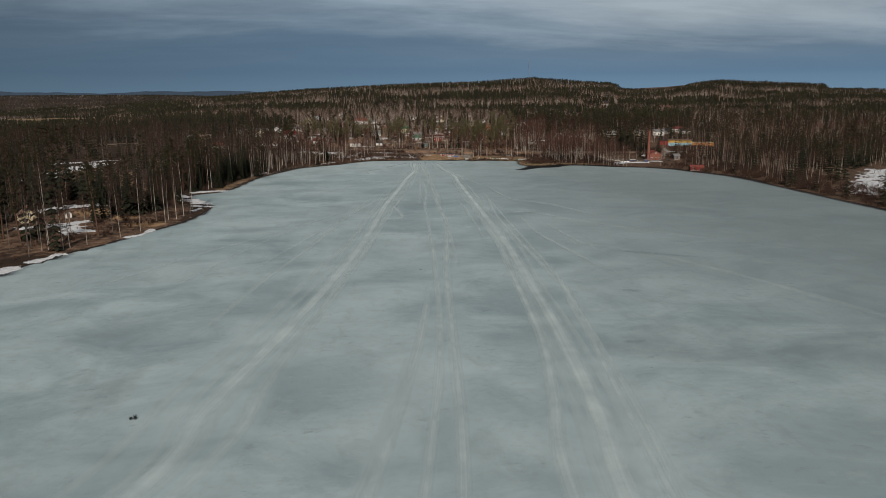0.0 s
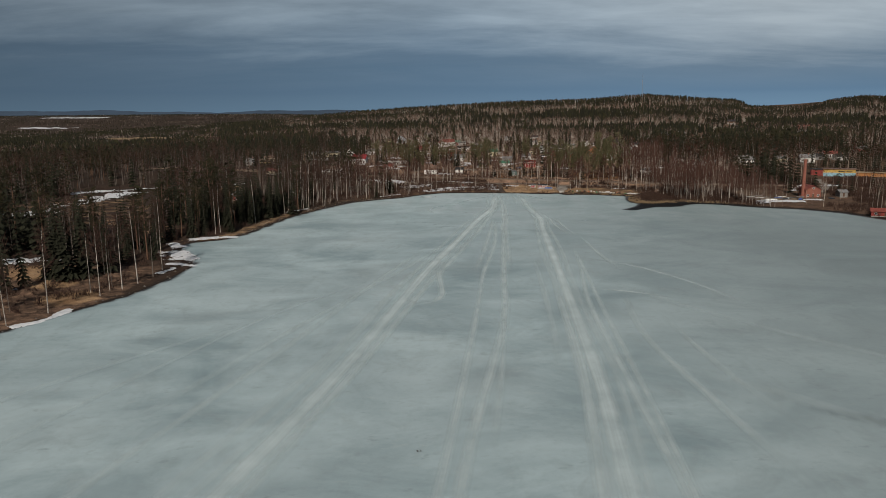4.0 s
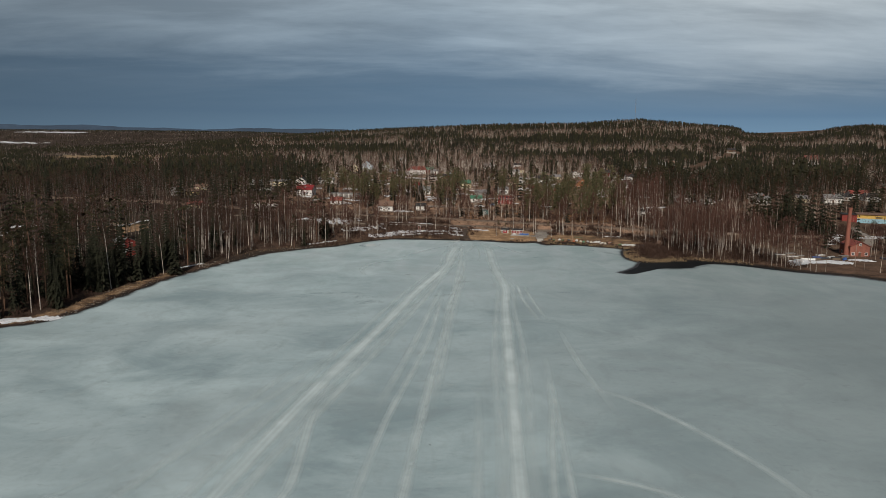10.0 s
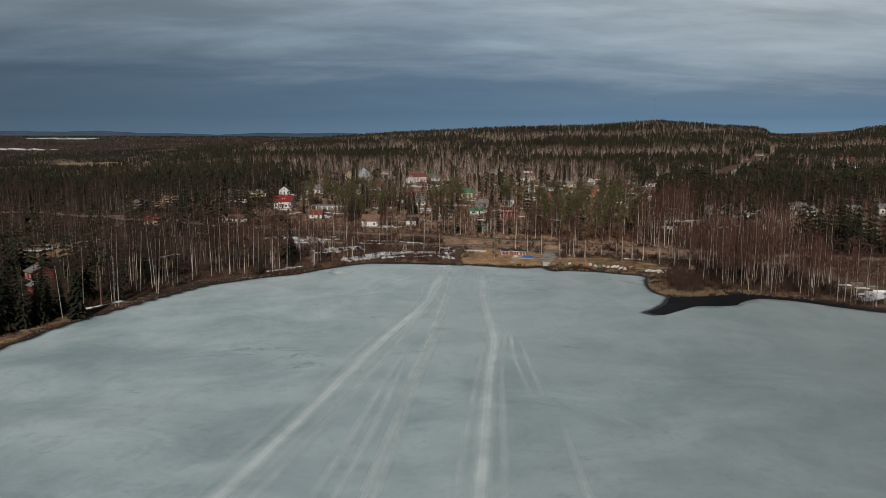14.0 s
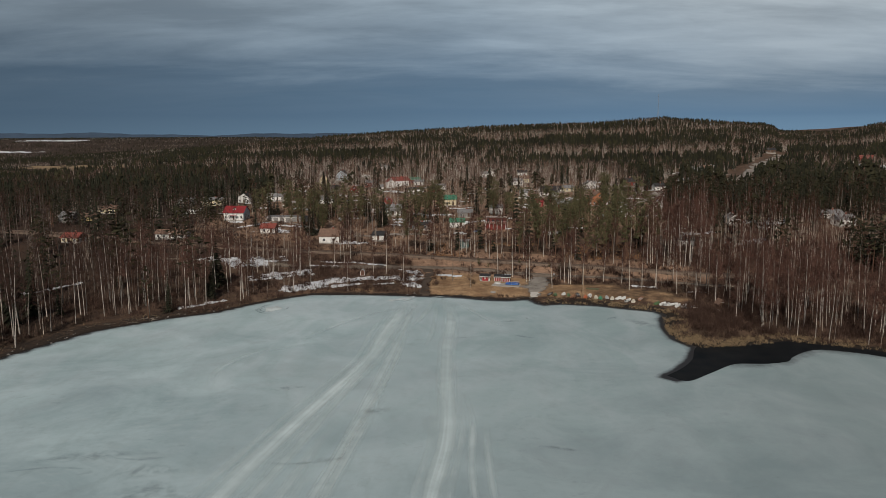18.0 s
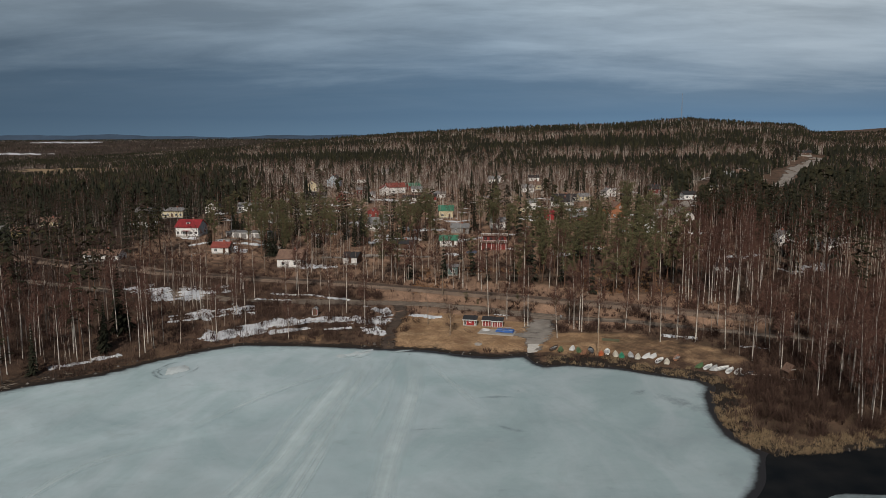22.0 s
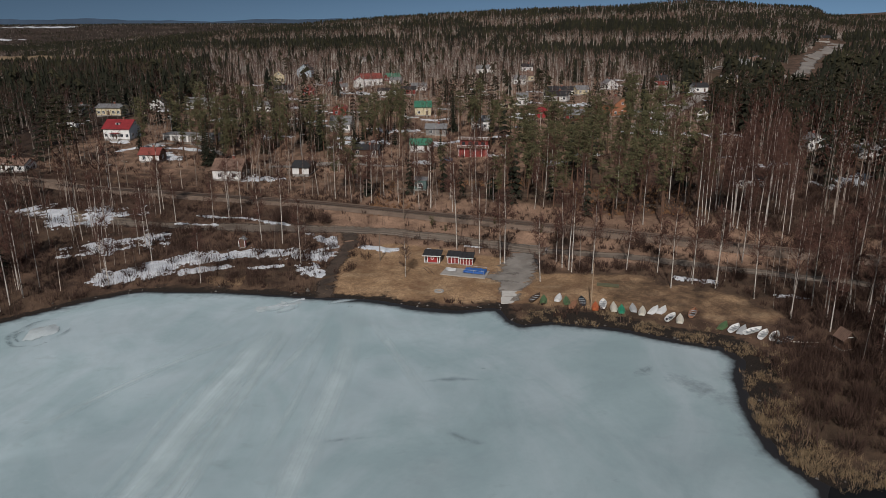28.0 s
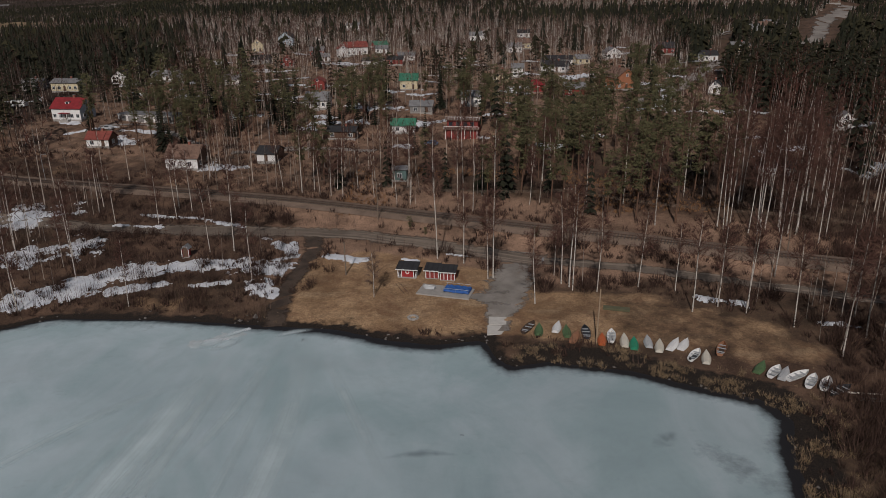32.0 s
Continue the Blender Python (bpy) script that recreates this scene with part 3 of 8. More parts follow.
def box_bm(x0, y0, z0, x1, y1, z1, bevel=0.0, bm=None):
    own = bmesh.new() if bm is None else bm
    vs = [own.verts.new(p) for p in ((x0, y0, z0), (x1, y0, z0), (x1, y1, z0), (x0, y1, z0), (x0, y0, z1), (x1, y0, z1), (x1, y1, z1), (x0, y1, z1))]
    fs = [own.faces.new([vs[i] for i in f]) for f in ((3, 2, 1, 0), (4, 5, 6, 7), (0, 1, 5, 4), (1, 2, 6, 5), (2, 3, 7, 6), (3, 0, 4, 7))]
    if bevel and bm is None:
        bmesh.ops.bevel(own, geom=own.edges[:], offset=bevel, segments=1, affect="EDGES")
    return own


def rod_bm(a, b, r0, r1=None, sides=8, bm=None):
    own = bmesh.new() if bm is None else bm
    r1 = r0 if r1 is None else r1
    a, b = Vector(a), Vector(b)
    q = (b - a).to_track_quat("Z", "Y")
    rings = []
    for p, r in ((a, r0), (b, r1)):
        rings.append([own.verts.new(p + q @ Vector((r * math.cos(2 * math.pi * i / sides), r * math.sin(2 * math.pi * i / sides), 0))) for i in range(sides)])
    for i in range(sides):
        own.faces.new((rings[0][i], rings[0][(i + 1) % sides], rings[1][(i + 1) % sides], rings[1][i]))
    own.faces.new(rings[1])
    own.faces.new(rings[0][::-1])
    return own


def smooth_line(pts, gap):
    """A line through the points in even short steps (Catmull-Rom)."""
    P_ = [np.array(p, float) for p in pts]
    P_ = [2 * P_[0] - P_[1]] + P_ + [2 * P_[-1] - P_[-2]]
    out = []
    for i in range(1, len(P_) - 2):
        a, b, c, d = P_[i - 1], P_[i], P_[i + 1], P_[i + 2]
        n = max(2, int(np.linalg.norm(c - b) / gap))
        for s in np.arange(n) / n:
            out.append(0.5 * ((2 * b) + (c - a) * s + (2 * a - 5 * b + 4 * c - d) * s * s + (3 * b - a - 3 * c + d) * s ** 3))
    out.append(P_[-2])
    return np.array(out)


def strip(name, pts, width, mat, lift, gap=2.0, cols=5, crown=0.0, strength=1.0, flat=None, ragged=0.0, seed=1):
    """A ribbon laid on the ground along a line; across runs from 0 at the edges to 1 in the middle."""
    L = smooth_line(pts, gap)
    T = np.gradient(L, axis=0)
    T /= np.linalg.norm(T, axis=1)[:, None]
    N = np.stack([-T[:, 1], T[:, 0]], 1)
    rng = np.random.default_rng(seed)
    wid = np.full(len(L), width) if np.isscalar(width) else np.interp(np.linspace(0, 1, len(L)), np.linspace(0, 1, len(width)), width)
    wob = 1 + ragged * np.convolve(rng.normal(0, 1, len(L)), np.ones(5) / 5, "same")
    u = np.linspace(-1, 1, cols)
    X = L[:, None, 0] + N[:, None, 0] * u[None] * (wid * wob)[:, None] / 2
    Y = L[:, None, 1] + N[:, None, 1] * u[None] * (wid * wob)[:, None] / 2
    Z = (ground_z(X, Y) if flat is None else np.full(X.shape, flat)) + lift + crown * (1 - u[None] ** 2)
    idx = np.arange(X.size).reshape(X.shape)
    Fq = np.stack([idx[:-1, :-1], idx[:-1, 1:], idx[1:, 1:], idx[1:, :-1]], -1).reshape(-1, 4)[:, ::-1]
    ends = np.minimum(np.arange(len(L)), np.arange(len(L))[::-1]) / max(1, min(8, len(L) // 3))
    return mesh_np(name, np.stack([X, Y, Z], -1).reshape(-1, 3), Fq, [mat], attrs={
        "across": np.broadcast_to(1 - np.abs(u)[None], X.shape).ravel(),
        "strength": np.broadcast_to((strength * np.clip(ends, 0, 1))[:, None], X.shape).ravel(),
        "side": (u[None] * wid[:, None] / 2 + 9.7 * seed).ravel(), "run": np.broadcast_to(np.arange(len(L))[:, None] * gap, X.shape).ravel()}, smooth=True)


def axis(*runs):
    """Grid lines: runs of (from, to, step)."""
    out = []
    for a, b, s in runs:
        out += list(np.arange(a, b, s))
    return np.array(out + [runs[-1][1]])


# ---- ground ----
LAWN = [(79, 562), (78, 588), (90, 592), (112, 583), (118, 580), (122, 572), (141, 571.5), (160, 560), (165, 550), (161, 546), (151, 547), (136, 553), (119, 557), (112, 559), (105, 558.5)]
gx = axis((-5000, -1500, 250), (-1500, -500, 60), (-500, -120, 14), (-120, -10, 3), (-10, 200, 1.75), (200, 300, 3), (300, 700, 16), (700, 2000, 50), (2000, 5200, 250))
gy = axis((-2600, -400, 220), (-400, 150, 30), (150, 520, 4), (520, 660, 1.25), (660, 740, 3), (740, 1100, 10), (1100, 2100, 25), (2100, 5000, 120))
GX, GY = np.meshgrid(gx, gy)
GZ = ground_z(GX, GY)
gd = land(GX, GY)
rng = np.random.default_rng(3)
GZ = GZ + rng.normal(0, 0.05, GZ.shape) * (gd > 1.5) * (gd < 400)
lawn = step(-3, 2, np.where(inside(GX, GY, LAWN), 1, -1) * seg_dist(GX, GY, LAWN, True))
lawn = np.maximum(lawn, 0.8 * (1 - step(8, 17, np.hypot(GX + 96, GY - 334))))
lawn = np.maximum(lawn, 0.8 * (1 - step(5, 12, np.hypot(GX + 72, GY - 302))))
lawn = np.maximum(lawn, 0.85 * (1 - step(5, 10, np.hypot(GX + 84, GY - 318))))
lawn = np.maximum(lawn, 0.7 * (1 - step(12, 30, np.hypot(GX + 112, GY - 585))))
MEADOW = [(-190, 560), (-128, 530), (-98, 446), (-72, 428), (-95, 396), (-130, 430), (-200, 470)]
lawn = np.maximum(lawn, 0.4 * step(-4, 8, np.where(inside(GX, GY, MEADOW), 1, -1) * seg_dist(GX, GY, MEADOW, True)))
lawn = np.maximum(lawn, 0.3 * (1 - step(6, 14, np.abs(GY - 648 - (26 - GX) * 0.24))) * (GX > -30) * (GX < 80))
lawn = np.maximum(lawn, (0.5 * (1 - step(470, 490, GY))) * (1 - step(1.5, 5, np.abs(gd - 4.8))) * (GX < 0) * (GY > 395))
lawn = np.maximum(lawn, (0.03 + 0.45 * step(22, 62, GX)) * (1 - step(1.5, 7, np.abs(gd - 5))) * (GX < 60))
rail_n = np.interp(GX, [q[0] for q in RAIL], [q[1] for q in RAIL])
verge = step(560, 590, GY) * (1 - step(14, 32, GY - rail_n))
verge = verge * (0.10 + 0.7 * step(52, 84, GX) - 0.2 * step(165, 200, GX)) * (GX > -60) * (GX < 215)
verge = np.maximum(verge, 0.5 * step(5, 40, GX) * (1 - step(100, 125, GX)) * step(2, 8, GY - rail_n) * (1 - step(24, 60, GY - rail_n)))
verge = np.maximum(verge, 0.52 * step(-70, -30, GX) * (1 - step(200, 240, GX)) * step(640, 670, GY) * (1 - step(910, 950, GY)))
verge = np.maximum(verge, 0.42 * step(-135, -120, GX) * (1 - step(-62, -52, GX)) * step(235, 255, GY) * (1 - step(340, 360, GY)))
mud = (1 - step(0.3, 2.2, gd)) * (gd > -4)
mud = np.maximum(mud, 0.52 * (1 - step(1.5, 4.5, gd + 1.2 * np.sin(GX * 0.55) + 0.8 * np.sin(GX * 1.3 + 1))) * (GX > 40) * (GX < 117) * (GY > 540))
mud = np.maximum(mud, 0.85 * (1 - step(3.5, 6.5, gd)) * (GX > 117) * (GX < 165) * (GY > 500))
lawn = lawn * (1 - 0.52 * step(120, 140, GX) * (GX < 170) * (GY > 530))
mud = np.maximum(mud, 0.75 * (1 - step(2, 7, gd)) * (GX > 146) * (GX < 260) * (GY > 380))
mud = np.maximum(mud, 0.60 * (1 - step(5, 11, gd)) * step(484, 506, GY) * (1 - step(8, 26, GX)) * (GX > -60))
gi = np.arange(GX.size).reshape(GX.shape)
gq = np.stack([gi[:-1, :-1], gi[:-1, 1:], gi[1:, 1:], gi[1:, :-1]], -1).reshape(-1, 4)
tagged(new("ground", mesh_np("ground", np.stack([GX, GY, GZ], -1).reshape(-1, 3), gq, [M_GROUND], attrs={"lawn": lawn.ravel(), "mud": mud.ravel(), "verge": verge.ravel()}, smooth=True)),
       "brown spring ground of dead grass, leaf litter and wet shore", "ground", kind="structure")

# ---- the frozen lake ----
OPEN = [(130.6, 477.6), (134.2, 473.4), (142, 479.3), (150.6, 486), (158.5, 486), (164.8, 487.8), (168, 491.6), (177, 497.5), (188, 493.5), (200, 483), (215, 474.8), (225, 476), (205, 486), (192, 503), (174, 508), (158, 503), (147, 502), (141, 490), (136, 483)]
ix = axis((-200, -80, 8), (-80, 60, 2.5), (60, 160, 1.0), (160, 262, 2.0))
iy = axis((-320, 180, 12), (180, 470, 2.5), (470, 570, 1.0))
IX, IY = np.meshgrid(ix, iy)
idd = -land(IX, IY)
od = np.where(inside(IX, IY, OPEN), -1, 1) * seg_dist(IX, IY, OPEN, True)
band = np.interp(IX, [-80, 20, 60, 80, 100, 112, 140, 150, 200], [1.0, 1.0, 1.3, 2.6, 3.0, 2.0, 2.3, 2.8, 3.0])
melt = np.maximum(1 - step(0.1, 1.0, np.clip(idd, 0, 99) / (band * 1.6)), 1 - step(-1.8, 1.8, od))
melt = np.maximum(melt, 0.5 * (1 - step(0, 6, od)) * step(146, 152, IX))
melt = np.maximum(melt, 0.42 * (1 - step(0, 7, np.clip(idd, 0, 99))) * step(-75, -20, IX))
melt = np.maximum(melt, 0.35 * (1 - step(0, 5, seg_dist(IX, IY, [(138, 528), (144, 520)]))))
ii = np.arange(IX.size).reshape(IX.shape)
iq = np.stack([ii[:-1, :-1], ii[:-1, 1:], ii[1:, 1:], ii[1:, :-1]], -1).reshape(-1, 4)
keep = (idd > -6).ravel()[iq].all(1)
tagged(new("lake_ice", mesh_np("lake_ice", np.stack([IX, IY, np.zeros_like(IX)], -1).reshape(-1, 3), iq[keep], [M_ICE], attrs={"melt": melt.ravel()})),
       "grey-green old lake ice, blotched and thawing dark at the shore", "ice", kind="structure")

# vehicle tracks polished into the ice: line, width, how clear
TRACKS = [
    ([(-62, 20), (-27, 90), (-21, 117), (-9, 158), (4, 209), (14, 254), (23, 303), (30, 341), (42, 395), (53, 447), (62.6, 484), (65.6, 500), (66.8, 516), (69, 532.5), (70.6, 549), (72, 557)], [3.6, 3.2, 3.0, 3.4, 4.0], 0.8),
    ([(-50, 30), (-19, 95), (-12, 125), (-3, 165), (8, 212), (17, 255), (27, 305), (36, 345), (47, 395), (58, 450), (66, 500), (72, 545)], [2.0, 1.6, 1.4, 1.6, 2.0], 0.45),
    ([(30, 30), (37, 78), (43, 105), (50, 146), (56, 190), (62, 235), (67, 285), (70, 316), (75, 368), (80, 420), (83, 445), (83.4, 470), (83.4, 498)], [3.8, 3.4, 3.0, 3.0, 3.2], 0.8),
    ([(82.6, 446), (83.2, 475), (83.6, 498), (84.8, 520), (85.2, 534), (84.6, 548), (84.2, 558)], [3.0, 3.6, 3.2], 0.42),
    ([(24, 30), (31, 85), (38, 112), (45, 142), (53, 195), (60, 240), (64, 280), (67, 315)], [1.6, 1.2], 0.5),
    ([(36, 40), (45, 89), (55, 138), (60, 165), (63, 178), (66, 215), (72, 286), (76, 315), (80, 337), (82, 360)], [1.0, 1.2, 1.0], 0.45),
    ([(40, 60), (49, 100), (58, 150), (66, 200), (75, 286), (81, 341), (84, 370)], [0.9, 0.9], 0.4),
    ([(0, 20), (16, 82), (27, 151), (36, 210), (48, 276), (53, 326), (63, 422), (70, 500), (74, 554)], [1.2, 1.3, 1.3], 0.44),
    ([(-3, 20), (11, 83), (22, 137), (32, 205), (42, 286), (47, 330), (55, 380), (61, 440)], [1.0, 1.0], 0.4),
    ([(-8, 40), (8, 100), (19, 145), (28, 190)], [1.4, 1.0], 0.4),
    ([(39, 205), (45, 250), (53, 373 - 50), (58, 375), (66, 440), (72, 500)], [0.8, 0.9], 0.36),
    ([(23, 303), (24, 296), (29, 293.5), (33, 302), (32.5, 330), (33.5, 347)], 1.3, 0.5),
    ([(114, 285), (109, 311), (98, 337), (84, 352)], 1.2, 0.4), ([(97, 295), (87, 303), (75, 308)], 1.0, 0.45),
    ([(134, 120), (128, 140), (109, 203), (86, 235), (66, 250)], 2.2, 0.18),
    ([(60, 395), (62, 420), (66, 450), (70, 480), (73, 520)], 1.0, 0.4), ([(88, 400), (87, 430), (88, 452), (87, 470)], 0.8, 0.4),
    ([(90.5, 402), (90, 430), (90.5, 452)], 0.8, 0.4), ([(-30, 150), (-18, 200), (-4, 250), (6, 290), (16, 330), (28, 372)], 1.2, 0.35),
    ([(44, 508), (52, 524), (60, 536), (69, 545)], 1.2, 0.35), ([(-45, 190), (-28, 240), (-10, 285), (12, 322)], 1.0, 0.3),
    ([(100, 520), (94, 535), (88, 550)], 1.0, 0.3), ([(32, 470), (30, 485), (36, 498), (50, 506)], 1.2, 0.3),
    ([(73, 520), (77, 535), (80, 556)], 1.0, 0.35), ([(78, 500), (80, 520), (81, 548)], 0.8, 0.3),
]
TRACKS += [([(-70, 20), (-36, 92), (-28, 122), (-16, 160), (-4, 206), (8, 250), (18, 300), (27, 345)], 1.4, 0.35), ([(-20, 20), (0, 78), (9, 108), (17, 140)], 1.2, 0.3),
           ([(44, 330), (51, 375), (57, 420), (62, 455)], 1.2, 0.35), ([(55, 330), (60, 380), (65, 430), (70, 470)], 1.4, 0.35), ([(56, 240), (62, 300), (66, 350)], 1.0, 0.3),
           ([(82, 190), (80, 225), (79, 262), (84, 300)], 1.2, 0.35), ([(90, 210), (88, 240), (88, 280)], 1.0, 0.3), ([(92, 330), (91, 360), (92, 395)], 1.0, 0.35),
           ([(150, 215), (128, 240), (112, 262), (95, 290), (84, 318)], 1.8, 0.17), ([(-22, 215), (-6, 262), (10, 306), (24, 345), (38, 392)], 1.2, 0.3), ([(-70, 190), (-44, 236), (-16, 276)], 1.3, 0.28)]
for src, off in ((0, -3.6), (0, 3.4), (2, -3.0), (2, 3.2)):
    TRACKS.append(([(x + off * (1 + 0.18 * math.sin(0.05 * y + src)), y) for x, y in TRACKS[src][0][:-1]], [1.4, 0.9, 1.3, 0.8], 0.3))
lift_ = 0.012
for i, (pts, wide, clear) in enumerate(TRACKS):
    lift_ += 0.004
    wide = np.asarray(wide) * (1.5 if np.mean(wide) > 2.5 else 2.2)
    tagged(new("ice_track", strip("ice_track", pts, wide if wide.ndim else float(wide), M_TRACK, lift_, 3.0, 9, 0, min(0.97, clear * (1.5 if clear > 0.6 else 1.3 if pts[0][0] < -15 else 1.6)), 0.0, 0.10, i)),
           "pale worn vehicle track across the lake ice", "track", "tracks on the ice", "structure")
# thin healed cracks with dark wet edges
CRACKS = [([(9, 432), (17, 434), (25, 433.4)], 1.0), ([(26, 437.4), (31, 437), (37, 437.8)], 1.3), ([(52, 435.2), (58, 434.8), (65, 436.6)], 1.0),
          ([(66, 458.4), (70, 457.6), (72, 460)], 4.5), ([(45, 470.6), (49, 471.6), (53, 472.2)], 1.6), ([(11, 436), (22, 438.4), (35, 439.6)], 3.2),
          ([(28, 431.6), (34, 432.6), (41, 432.8)], 6.0), ([(99, 441.2), (103, 439.8), (106, 439)], 3.4), ([(58, 435.2), (63, 436.2), (67, 437)], 1.8),
          ([(102, 512.6), (105, 510), (108, 509)], 1.6), ([(131, 528), (133, 529.6), (135, 531.4)], 2.2), ([(84, 508.8), (88, 510), (93, 510.6)], 1.0),
          ([(76, 173.6), (79, 171.6), (82, 171)], 3.2), ([(60, 134.4), (63, 133.8), (66, 134.4)], 2.6), ([(92, 222), (106, 212), (120, 202)], 4.5), ([(118, 171), (122, 169.6), (126, 170.4)], 2.4),
          ([(31, 420), (37, 426), (44, 423)], 3.4), ([(98, 526), (103, 527), (108, 526.6)], 1.0)]
for i, (line, wide) in enumerate(CRACKS):
    lift_ += 0.004
    tagged(new("ice_crack", strip("ice_crack", line, [0.4 * wide, 1.4 * wide, 0.4 * wide], M_CRACK, lift_, 1.5, 5, 0, 1.0, 0.0, 0.5, i + 40)), "dark wet crack in the lake ice", "crack", "cracks in the ice", "structure")

# dark open water where a stream keeps the ice away
L = smooth_line(OPEN + OPEN[:1], 1.5)[:-1]
wb = bmesh.new()
wb.faces.new([wb.verts.new((p[0], p[1], 0.006)) for p in L * 0.94 + L.mean(0) * 0.06])
tagged(part("open_water", wb, M_WATER), "black open water at the edge of the thawing ice", "water", kind="structure")


def snow_patch(line, width, thick=0.22, seed=0, hole=0.42, cell=0.6, base=None, mat=None, rough=0.16):
    """Old snow: a ragged, thin-edged sheet lying on the ground along a line."""
    P_ = np.array(line, float)
    lo, hi = P_.min(0) - width, P_.max(0) + width
    X, Y = np.meshgrid(np.arange(lo[0], hi[0], cell), np.arange(lo[1], hi[1], cell))
    f = 1 - seg_dist(X, Y, line) / (width / 2)
    s_ = seed * 7.3
    wav = sum(a * np.sin(X * kx + Y * ky + s_ * p) for a, kx, ky, p in ((0.30, 0.45, 0.30, 1.0), (0.28, -0.35, 0.75, 2.1), (0.22, 1.3, 0.5, 0.7), (0.18, -0.9, 1.7, 3.3), (0.12, 2.6, -1.4, 1.9), (0.12, 3.9, 2.7, 0.3), (0.10, -5.1, 4.3, 4.1)))
    f = f + wav * hole * 2 + np.random.default_rng(seed).normal(0, rough, f.shape)
    Z = (ground_z(X, Y) if base is None else np.full(X.shape, base)) + 0.02 + thick * np.clip(f, 0, 0.5) * 2
    id_ = np.arange(X.size).reshape(X.shape)
    Q = np.stack([id_[:-1, :-1], id_[:-1, 1:], id_[1:, 1:], id_[1:, :-1]], -1).reshape(-1, 4)
    Q = Q[(f.ravel()[Q] > 0).sum(1) >= 3]
    if not len(Q):
        return None
    used, inv = np.unique(Q, return_inverse=True)
    V = np.stack([X, Y, np.where(f > 0, Z, Z - 0.05)], -1).reshape(-1, 3)[used]
    ob = new("snow_patch", mesh_np("snow_patch", V, inv.reshape(Q.shape), [mat or M_SNOW], smooth=True))
    return tagged(ob, "patch of old dirty snow melting on dead grass" if mat is None else "pale refrozen overflow on the lake ice", "snow", "snow patches", "structure")


